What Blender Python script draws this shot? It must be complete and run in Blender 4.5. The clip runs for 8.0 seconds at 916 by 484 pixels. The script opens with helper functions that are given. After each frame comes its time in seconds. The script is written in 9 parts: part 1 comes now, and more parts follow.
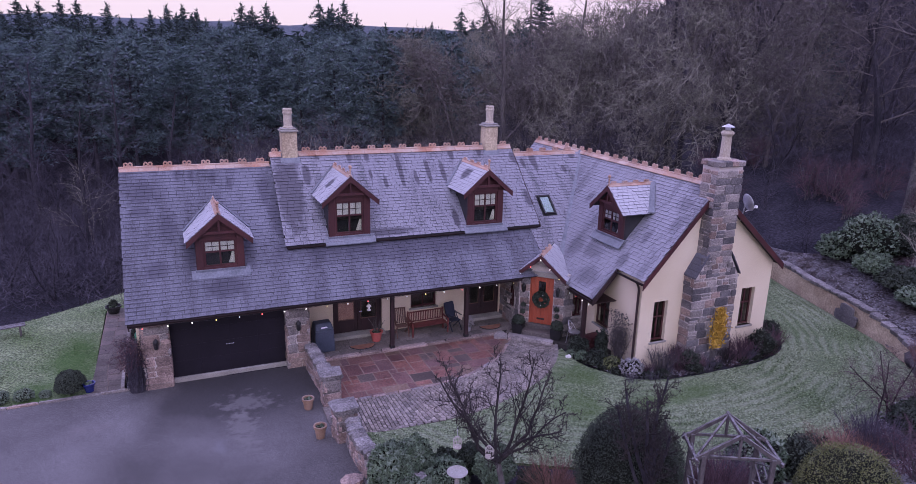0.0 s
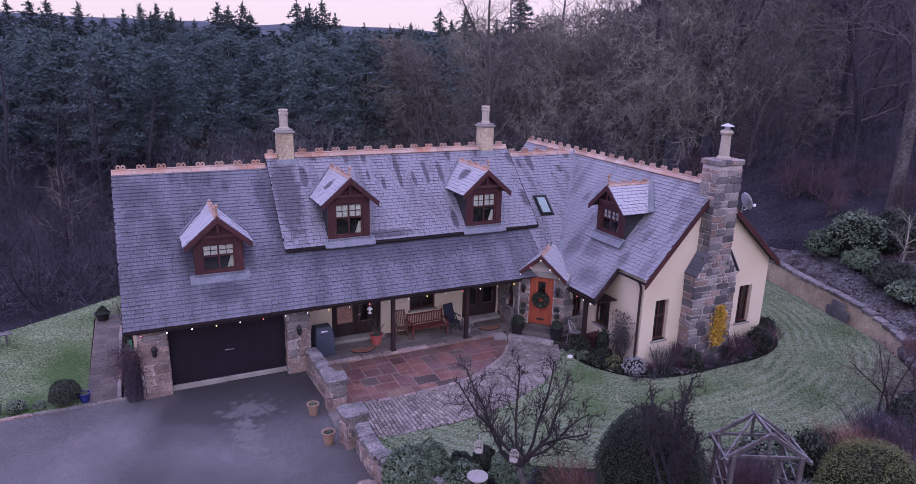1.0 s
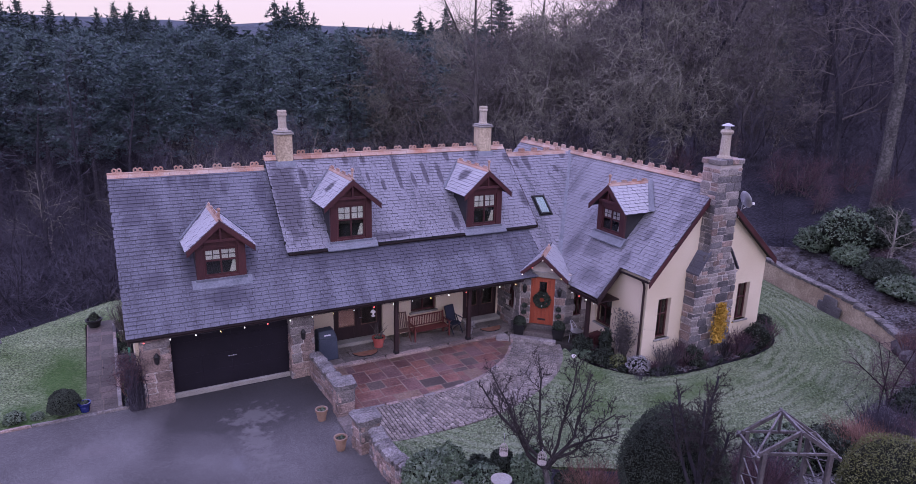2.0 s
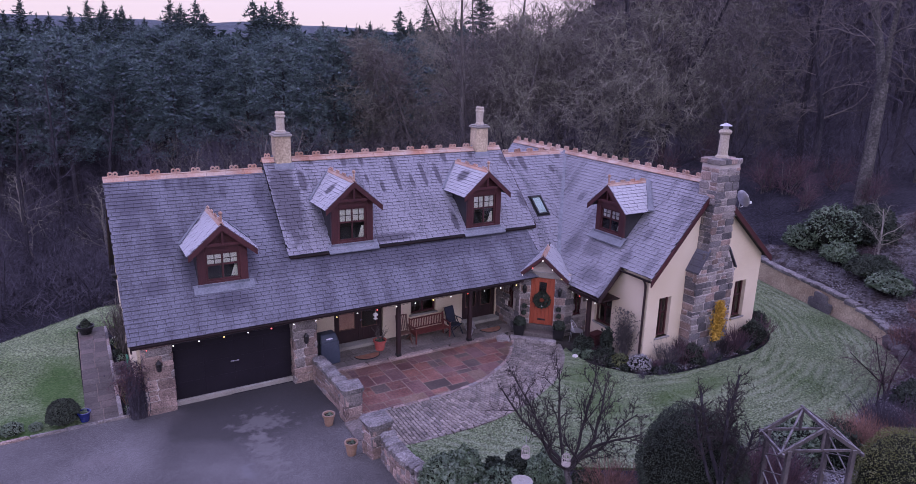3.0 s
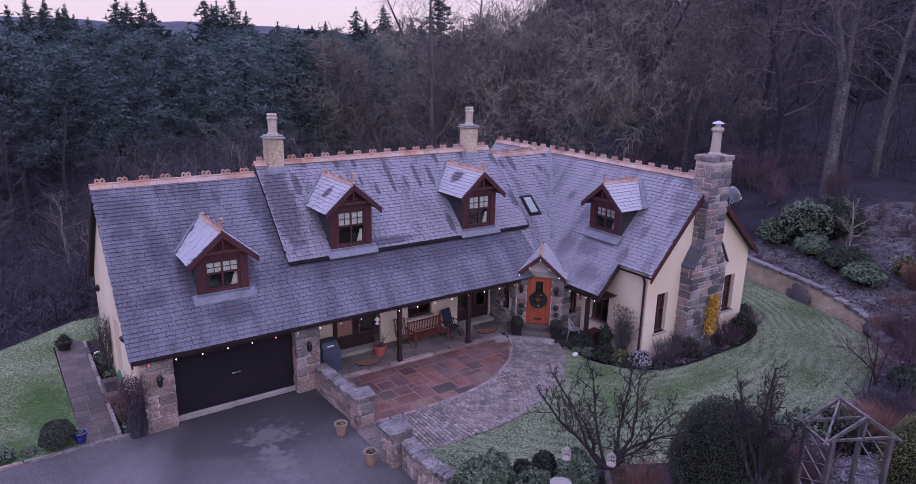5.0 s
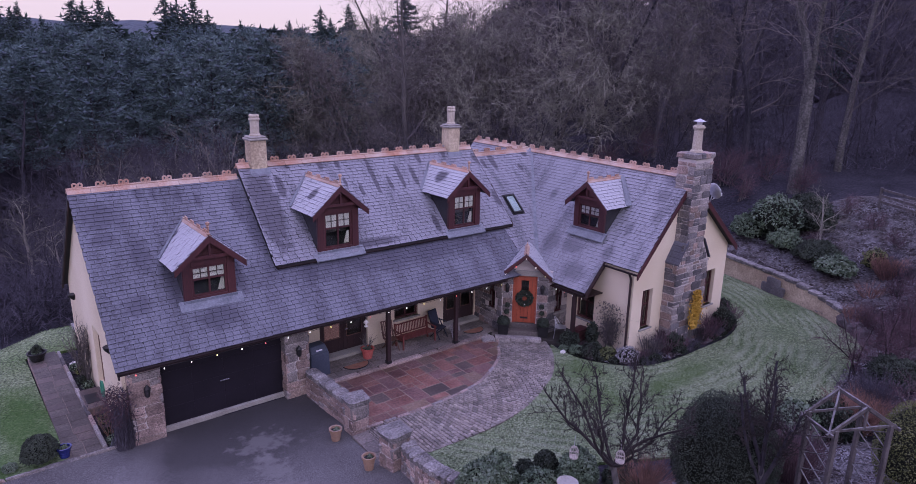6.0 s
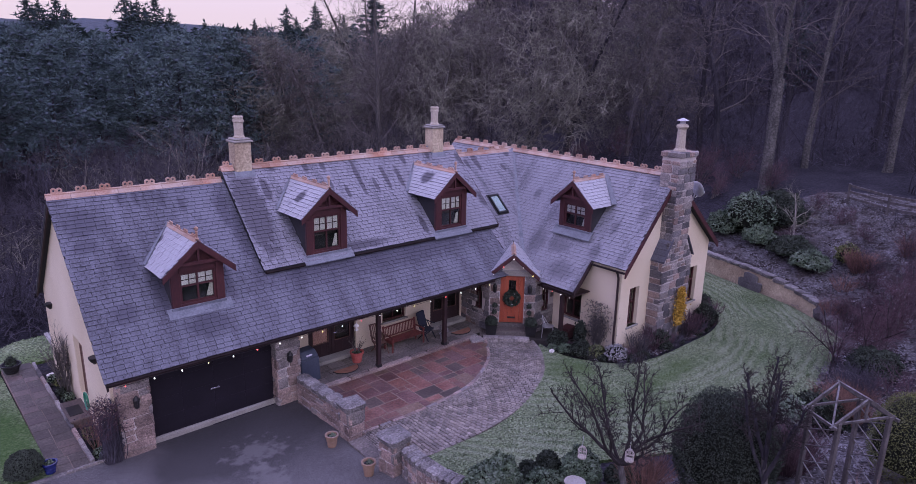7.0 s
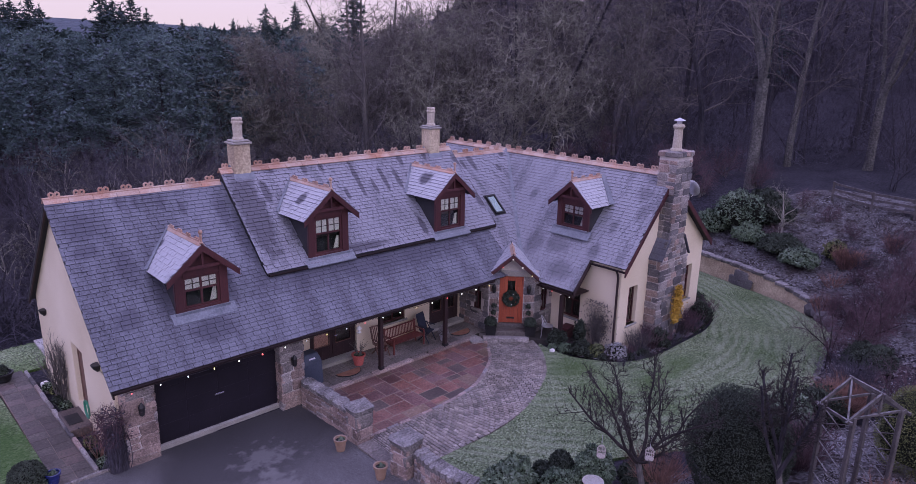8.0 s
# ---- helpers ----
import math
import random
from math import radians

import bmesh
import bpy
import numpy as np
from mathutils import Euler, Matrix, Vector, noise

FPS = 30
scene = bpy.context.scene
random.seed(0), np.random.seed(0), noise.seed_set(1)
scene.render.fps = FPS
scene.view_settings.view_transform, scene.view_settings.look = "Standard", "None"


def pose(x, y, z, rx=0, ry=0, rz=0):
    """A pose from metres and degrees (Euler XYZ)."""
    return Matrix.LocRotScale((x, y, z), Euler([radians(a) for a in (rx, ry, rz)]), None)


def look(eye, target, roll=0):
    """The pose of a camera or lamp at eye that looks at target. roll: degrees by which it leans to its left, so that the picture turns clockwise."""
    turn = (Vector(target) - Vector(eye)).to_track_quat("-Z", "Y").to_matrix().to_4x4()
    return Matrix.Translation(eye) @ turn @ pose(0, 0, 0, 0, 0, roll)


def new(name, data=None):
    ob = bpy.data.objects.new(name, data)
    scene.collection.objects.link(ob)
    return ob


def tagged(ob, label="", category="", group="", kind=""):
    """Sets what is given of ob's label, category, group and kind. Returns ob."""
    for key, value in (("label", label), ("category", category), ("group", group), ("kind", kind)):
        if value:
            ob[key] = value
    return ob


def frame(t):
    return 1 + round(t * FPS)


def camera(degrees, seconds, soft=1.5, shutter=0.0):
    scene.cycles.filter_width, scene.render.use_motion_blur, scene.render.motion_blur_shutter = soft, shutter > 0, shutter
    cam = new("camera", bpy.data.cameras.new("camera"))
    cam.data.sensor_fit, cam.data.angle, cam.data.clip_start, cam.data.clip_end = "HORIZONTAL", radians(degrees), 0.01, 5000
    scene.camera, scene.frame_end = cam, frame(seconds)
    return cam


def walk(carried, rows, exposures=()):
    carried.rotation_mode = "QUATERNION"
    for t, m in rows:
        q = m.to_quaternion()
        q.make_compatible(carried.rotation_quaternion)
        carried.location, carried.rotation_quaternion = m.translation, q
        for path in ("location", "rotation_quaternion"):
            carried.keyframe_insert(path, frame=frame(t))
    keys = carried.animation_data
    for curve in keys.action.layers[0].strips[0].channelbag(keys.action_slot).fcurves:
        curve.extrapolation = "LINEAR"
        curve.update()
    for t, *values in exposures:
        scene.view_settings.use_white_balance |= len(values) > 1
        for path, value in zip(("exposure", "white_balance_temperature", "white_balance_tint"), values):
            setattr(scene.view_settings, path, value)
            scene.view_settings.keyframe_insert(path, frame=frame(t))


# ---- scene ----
cam = camera(68.6, 8.0, 0.5)
PATH = [
    (0, (0.539, -23.503, 11.208), (1.308, -21.738, 10.666), 1.4),
    (0.5, (0.126, -23.205, 11.188), (0.931, -21.456, 10.647), 1.4),
    (1, (-0.322, -22.907, 11.177), (0.517, -21.174, 10.637), 1.4),
    (1.5, (-0.799, -22.593, 11.175), (0.075, -20.877, 10.635), 1.4),
    (3, (-2.087, -21.738, 11.2), (-1.115, -20.075, 10.661), 1.4),
    (3.5, (-2.491, -21.442, 11.193), (-1.488, -19.798, 10.654), 1.4),
    (4, (-2.871, -21.126, 11.176), (-1.838, -19.5, 10.638), 1.3),
    (4.5, (-3.256, -20.799, 11.158), (-2.192, -19.193, 10.622), 1.3),
    (6, (-4.293, -19.825, 11.124), (-3.101, -18.31, 10.589), 1.2),
    (6.5, (-4.616, -19.484, 11.132), (-3.382, -18.003, 10.597), 1.2),
    (7, (-4.926, -19.142, 11.141), (-3.653, -17.695, 10.606), 1.2),
    (7.5, (-5.261, -18.8, 11.14), (-3.953, -17.385, 10.606), 1.2),
    (8, (-5.593, -18.482, 11.142), (-4.268, -17.083, 10.609), 1.2),
]
walk(cam, [(t, look(eye, target, roll)) for t, eye, target, roll in PATH],
     exposures=[(0.0, 0.39), (4.0, 0.31), (8.0, 0.21)])

# ---- sky and sun: a cold overcast dusk ----
world = bpy.data.worlds.new("dusk_sky")
scene.world = world
world.use_nodes = True
wn, wl = world.node_tree.nodes, world.node_tree.links
wn.clear()
sky = wn.new("ShaderNodeTexSky")
sky.sky_type = "NISHITA"
sky.sun_disc = False
sky.sun_elevation, sky.sun_rotation = radians(14), radians(200)
sky.air_density, sky.dust_density = 1.0, 2.0
cloud = wn.new("ShaderNodeMix")
cloud.data_type = "RGBA"
cloud.inputs["Factor"].default_value = 0.9
cloud.inputs["B"].default_value = (9.7, 8.8, 16.4, 1)
wback = wn.new("ShaderNodeBackground")
wback.inputs["Strength"].default_value = 0.1
wout = wn.new("ShaderNodeOutputWorld")
wl.new(sky.outputs["Color"], cloud.inputs["A"])
# the last pink of dusk along the horizon
coord = wn.new("ShaderNodeTexCoord")
split = wn.new("ShaderNodeSeparateXYZ")
rise = wn.new("ShaderNodeMapRange")
rise.inputs["From Min"].default_value, rise.inputs["From Max"].default_value = 0.02, 0.3
rise.interpolation_type = "SMOOTHSTEP"
dusk = wn.new("ShaderNodeMix")
dusk.data_type = "RGBA"
dusk.inputs["A"].default_value = (7.3, 5.9, 7.0, 1)
wl.new(coord.outputs["Generated"], split.inputs[0])
wl.new(split.outputs["Z"], rise.inputs["Value"])
wl.new(rise.outputs["Result"], dusk.inputs["Factor"])
wl.new(cloud.outputs["Result"], dusk.inputs["B"])
wl.new(dusk.outputs["Result"], wback.inputs["Color"])
wl.new(wback.outputs["Background"], wout.inputs["Surface"])

sun = new("sun", bpy.data.lights.new("sun", "SUN"))
sun.data.energy, sun.data.angle, sun.data.color = 0.5, radians(40), (0.95, 0.9, 1.0)
sun.matrix_world = look((-20, -60, 40), (0, 0, 0))


# ---- materials ----
def material(name, a, b, rough=0.8, scale=1.2, fine=25.0, bump=0.3, depth=0.01, rand=0.0, island=0.0, frost=0.0,
             metal=0.0, stretch=(1, 1, 1), contrast=0.25, frost_col=(0.62, 0.66, 0.74), frost_scale=0.6, spec=0.5, edge=(0.4, 0.62), speck=None):
    """Two colours mixed by broad and fine noise, with grain, relief, piece-to-piece change and a dusting of frost on top."""
    m = bpy.data.materials.new(name)
    m.use_nodes = True
    n, l = m.node_tree.nodes, m.node_tree.links
    bsdf = n["Principled BSDF"]
    geo = n.new("ShaderNodeNewGeometry")
    mp = n.new("ShaderNodeMapping")
    mp.inputs["Scale"].default_value = stretch
    l.new(geo.outputs["Position"], mp.inputs["Vector"])

    def noise_at(s, detail=4.0, plain=False):
        t = n.new("ShaderNodeTexNoise")
        t.inputs["Scale"].default_value, t.inputs["Detail"].default_value = s, detail
        l.new(geo.outputs["Position"] if plain else mp.outputs["Vector"], t.inputs["Vector"])
        return t.outputs["Fac"]

    def maths(op, x, y):
        t = n.new("ShaderNodeMath")
        t.operation = op
        for i, q in enumerate((x, y)):
            if isinstance(q, (int, float)):
                t.inputs[i].default_value = q
            else:
                l.new(q, t.inputs[i])
        return t.outputs[0]

    def ramp(x, lo, hi):
        t = n.new("ShaderNodeMapRange")
        t.inputs["From Min"].default_value, t.inputs["From Max"].default_value = lo, hi
        l.new(x, t.inputs["Value"])
        return t.outputs["Result"]

    big, small = noise_at(scale), noise_at(fine, 6.0, bool(speck))
    mix = n.new("ShaderNodeMix")
    mix.data_type = "RGBA"
    mix.inputs["A"].default_value, mix.inputs["B"].default_value = (*a, 1), (*b, 1)
    l.new(ramp(maths("ADD", maths("MULTIPLY", big, 0.65), maths("MULTIPLY", small, 0.35)), 0.36, 0.64), mix.inputs["Factor"])
    value = maths("ADD", maths("MULTIPLY", ramp(small, 0.25, 0.75), contrast), 1.0 - contrast / 2)
    if rand:
        info = n.new("ShaderNodeObjectInfo")
        value = maths("MULTIPLY", value, maths("ADD", maths("MULTIPLY", info.outputs["Random"], rand), 1.0 - rand / 2))
    if island:
        value = maths("MULTIPLY", value, maths("ADD", maths("MULTIPLY", geo.outputs["Random Per Island"], island), 1.0 - island / 2))
    hsv = n.new("ShaderNodeHueSaturation")
    l.new(mix.outputs["Result"], hsv.inputs["Color"])
    l.new(value, hsv.inputs["Value"])
    colour = hsv.outputs["Color"]
    if frost:
        sep = n.new("ShaderNodeSeparateXYZ")
        l.new(geo.outputs["Normal"], sep.inputs[0])
        patch = maths("ADD", maths("MULTIPLY", noise_at(frost_scale, 5.0), 0.6), maths("MULTIPLY", noise_at(fine * 0.6, 3.0, bool(speck)), 0.4))
        f = maths("MULTIPLY", maths("MULTIPLY", ramp(patch, *edge), ramp(sep.outputs["Z"], 0.15, 0.75)), frost)
        mix2 = n.new("ShaderNodeMix")
        mix2.data_type = "RGBA"
        l.new(f, mix2.inputs["Factor"])
        l.new(colour, mix2.inputs["A"])
        mix2.inputs["B"].default_value = (*frost_col, 1)
        colour = mix2.outputs["Result"]
    if speck:
        grain = n.new("ShaderNodeHueSaturation")
        l.new(maths("ADD", maths("MULTIPLY", ramp(noise_at(speck[0], 2.0, True), 0.32, 0.68), speck[1]), 1.0 - speck[1] / 2), grain.inputs["Value"])
        l.new(colour, grain.inputs["Color"])
        colour = grain.outputs["Color"]
    l.new(colour, bsdf.inputs["Base Color"])
    l.new(maths("ADD", maths("MULTIPLY", small, 0.25), rough - 0.12), bsdf.inputs["Roughness"])
    bsdf.inputs["Metallic"].default_value = metal
    bsdf.inputs["Specular IOR Level"].default_value = spec
    if bump:
        bp = n.new("ShaderNodeBump")
        bp.inputs["Strength"].default_value, bp.inputs["Distance"].default_value = bump, depth
        l.new(maths("ADD", maths("MULTIPLY", big, 0.5), small), bp.inputs["Height"])
        l.new(bp.outputs["Normal"], bsdf.inputs["Normal"])
    return m


def glass_material(name, tint=(0.75, 0.8, 0.82)):
    m = bpy.data.materials.new(name)
    m.use_nodes = True
    b = m.node_tree.nodes["Principled BSDF"]
    b.inputs["Base Color"].default_value = (*tint, 1)
    b.inputs["Transmission Weight"].default_value = 1.0
    b.inputs["Roughness"].default_value = 0.02
    b.inputs["IOR"].default_value = 1.45
    return m


def glow_material(name, col, strength):
    m = bpy.data.materials.new(name)
    m.use_nodes = True
    b = m.node_tree.nodes["Principled BSDF"]
    b.inputs["Base Color"].default_value = (*col, 1)
    b.inputs["Emission Color"].default_value = (*col, 1)
    b.inputs["Emission Strength"].default_value = strength
    return m


SLATE = material("slate", (0.05, 0.05, 0.068), (0.078, 0.079, 0.104), 0.6, 0.4, 26, 0.4, 0.006, rand=0.3, island=0.34, frost=0.75, stretch=(1.8, 0.35, 0.35), frost_scale=0.8, frost_col=(0.172, 0.178, 0.222), edge=(0.36, 0.58), contrast=0.35, speck=(24, 0.3))
SLATE_HOAR = material("hoar_frosted_slate", (0.05, 0.05, 0.064), (0.08, 0.08, 0.1), 0.6, 0.4, 26, 0.4, 0.006, rand=0.2, island=0.4, frost=0.8, stretch=(1.8, 0.35, 0.35), frost_scale=0.9, frost_col=(0.275, 0.275, 0.325), edge=(0.3, 0.5), contrast=0.35, speck=(24, 0.35))
SLATE_WING = material("hoar_frosted_wing_slate", (0.05, 0.05, 0.064), (0.08, 0.08, 0.1), 0.6, 0.4, 26, 0.4, 0.006, rand=0.2, island=0.4, frost=0.8, stretch=(0.35, 1.8, 0.35), frost_scale=0.9, frost_col=(0.31, 0.312, 0.36), edge=(0.28, 0.5), contrast=0.35, speck=(24, 0.35))
SLATE_PALE = material("frosted_slate", (0.1, 0.1, 0.13), (0.18, 0.18, 0.22), 0.62, 0.9, 20, 0.35, 0.006, rand=0.4, frost=0.9, frost_scale=0.9, frost_col=(0.42, 0.425, 0.47), edge=(0.28, 0.44), contrast=0.4, speck=(24, 0.3))


def patches(m, blots, col, share, ragged=1.0, scale=4.0, soft=(0.7, 1.1)):
    """Ragged patches of another colour: blots are (x, y, half width, half length) seen from above."""
    n, l = m.node_tree.nodes, m.node_tree.links
    bsdf = n["Principled BSDF"]
    base = bsdf.inputs["Base Color"].links[0].from_socket
    geo = n.new("ShaderNodeNewGeometry")
    near = None
    for x, y, rx, ry in blots:
        mp = n.new("ShaderNodeMapping")
        mp.vector_type = "TEXTURE"
        mp.inputs["Location"].default_value, mp.inputs["Scale"].default_value = (x, y, 0), (rx, ry, 200)
        l.new(geo.outputs["Position"], mp.inputs["Vector"])
        length = n.new("ShaderNodeVectorMath")
        length.operation = "LENGTH"
        l.new(mp.outputs["Vector"], length.inputs[0])
        if near is None:
            near = length.outputs["Value"]
        else:
            least = n.new("ShaderNodeMath")
            least.operation = "MINIMUM"
            l.new(near, least.inputs[0])
            l.new(length.outputs["Value"], least.inputs[1])
            near = least.outputs[0]
    tex = n.new("ShaderNodeTexNoise")
    tex.inputs["Scale"].default_value, tex.inputs["Detail"].default_value = scale, 5.0
    l.new(geo.outputs["Position"], tex.inputs["Vector"])
    add = n.new("ShaderNodeMath")
    add.operation = "MULTIPLY_ADD"
    add.inputs[1].default_value = ragged
    l.new(tex.outputs["Fac"], add.inputs[0])
    l.new(near, add.inputs[2])
    fall = n.new("ShaderNodeMapRange")
    fall.inputs["From Min"].default_value, fall.inputs["From Max"].default_value = soft[0] + ragged * 0.5, soft[1] + ragged * 0.5
    fall.inputs["To Min"].default_value, fall.inputs["To Max"].default_value = share, 0.0
    l.new(add.outputs[0], fall.inputs["Value"])
    mix = n.new("ShaderNodeMix")
    mix.data_type = "RGBA"
    mix.inputs["B"].default_value = (*col, 1)
    l.new(fall.outputs["Result"], mix.inputs["Factor"])
    l.new(base, mix.inputs["A"])
    l.new(mix.outputs["Result"], bsdf.inputs["Base Color"])


# bare damp slates from frost run-off; darker patches by dormer, verge and eave
patches(SLATE, [(-0.5, 3.12, 0.62, 0.42), (-0.6, 2.5, 0.35, 0.2), (0.75, 3.7, 0.13, 0.24), (1.23, 3.62, 0.12, 0.24), (1.99, 3.5, 0.12, 0.25), (2.57, 3.3, 0.12, 0.25),
                (3.8, 3.0, 0.25, 0.6), (4.1, 2.2, 0.3, 0.8), (0.95, 1.2, 0.3, 0.7), (2.0, -0.02, 0.8, 0.3), (-0.2, 0.68, 0.4, 0.25), (2.95, 1.0, 0.25, 0.5), (9.0, 0.9, 5.6, 0.62), (0.3, 2.0, 0.3, 0.5)],
        (0.055, 0.054, 0.078), 0.75, 1.5, soft=(0.6, 1.25))
patches(SLATE_HOAR, [(9.44, 3.33, 0.12, 0.75), (10.67, 3.15, 0.12, 0.5), (10.06, 2.92, 0.1, 0.3), (11.33, 3.1, 0.12, 0.45), (11.94, 3.8, 0.13, 0.36), (13.33, 3.85, 0.13, 0.32), (7.39, 3.85, 0.14, 0.3), (8.13, 3.85, 0.12, 0.3),
                     (6.82, 4.0, 0.16, 0.2), (6.06, 3.95, 0.2, 0.2), (8.68, 2.8, 0.1, 0.26), (8.13, 3.1, 0.08, 0.22), (11.25, 1.4, 0.16, 0.4), (4.75, 2.6, 0.58, 1.5), (5.05, 3.9, 0.35, 0.45), (5.5, 3.2, 0.18, 0.4), (8.2, 1.1, 1.2, 0.14),
                     (15.47, 3.55, 0.13, 0.24), (16.05, 3.6, 0.2, 0.42), (18.2, 3.8, 0.2, 0.16), (17.5, 3.2, 0.15, 0.18), (14.95, 1.9, 0.25, 0.35), (15.0, 3.5, 0.25, 0.3)],
        (0.062, 0.058, 0.078), 0.85)
patches(SLATE_WING, [(18.7, -4.5, 0.28, 0.55), (18.15, -4.35, 0.3, 0.4), (17.0, -3.75, 0.25, 0.2), (16.2, -3.4, 0.25, 0.3), (16.1, -1.6, 0.3, 0.6), (17.5, 0.95, 0.22, 0.2), (16.0, -0.5, 0.4, 0.5), (17.6, -4.6, 0.35, 0.25), (15.4, -2.4, 0.3, 0.7)],
        (0.07, 0.066, 0.088), 0.55, soft=(0.5, 1.2))
patches(SLATE_PALE, [(6.2, 1.9, 0.22, 0.24), (12.0, 2.1, 0.25, 0.36), (1.45, 2.35, 0.14, 0.14)], (0.06, 0.056, 0.075), 0.9)
DECK = material("roof_deck", (0.02, 0.02, 0.025), (0.035, 0.035, 0.04), 0.9, 2, 30)
CLAY = material("ridge_clay", (0.37, 0.19, 0.13), (0.45, 0.33, 0.27), 0.85, 1.2, 30, 0.4, 0.005, rand=0.4, frost=0.55, frost_col=(0.5, 0.44, 0.4), frost_scale=1.2, contrast=0.4)
LEAD = material("lead", (0.1, 0.112, 0.14), (0.18, 0.195, 0.235), 0.5, 3, 20, 0.2, 0.004, frost=0.3, frost_col=(0.32, 0.34, 0.39))
RENDER = material("cream_render", (0.6, 0.5, 0.36), (0.73, 0.64, 0.5), 0.9, 0.35, 40, 0.25, 0.003, contrast=0.2)
TIMBER = material("mahogany_stain", (0.042, 0.01, 0.014), (0.07, 0.018, 0.021), 0.55, 2.0, 40, 0.25, 0.003, stretch=(1, 1, 0.2))
TIMBER_DK = material("dark_timber", (0.018, 0.008, 0.01), (0.032, 0.013, 0.015), 0.6, 2.0, 40, 0.2, 0.003)
GRANITE = material("granite", (0.14, 0.124, 0.125), (0.29, 0.258, 0.245), 0.88, 1.6, 30, 0.8, 0.014, rand=0.6, frost=0.15, contrast=0.6, speck=(20, 0.6))
GRANITE_WARM = material("warm_granite", (0.16, 0.115, 0.105), (0.32, 0.24, 0.21), 0.88, 1.6, 30, 0.8, 0.014, rand=0.75, frost=0.15, contrast=0.6, speck=(20, 0.6))
GRANITE_DK = material("dark_granite", (0.07, 0.066, 0.074), (0.15, 0.14, 0.145), 0.88, 1.6, 30, 0.8, 0.014, rand=0.6, contrast=0.6, speck=(20, 0.6))
WIRE = material("aged_cream_wire", (0.38, 0.34, 0.31), (0.5, 0.46, 0.42), 0.6, 3, 30, 0)
COPING = material("lichen_coping", (0.085, 0.078, 0.08), (0.215, 0.2, 0.195), 0.9, 2.5, 22, 0.9, 0.02, rand=0.5, frost=0.3, frost_scale=3.0, contrast=0.7, frost_col=(0.36, 0.36, 0.38), speck=(18, 0.7))
MORTAR = material("mortar", (0.4, 0.36, 0.34), (0.52, 0.47, 0.44), 0.95, 2, 50, 0.4, 0.006)
CONCRETE = material("cast_concrete", (0.2, 0.185, 0.17), (0.32, 0.3, 0.27), 0.9, 1.2, 40, 0.3, 0.004, frost=0.2, contrast=0.4)
ASPHALT = material("asphalt", (0.034, 0.032, 0.034), (0.068, 0.065, 0.068), 0.75, 0.5, 40, 0.6, 0.008, frost=0.75, frost_scale=0.22, contrast=0.9, frost_col=(0.178, 0.172, 0.182), edge=(0.38, 0.6), speck=(60, 1.3))


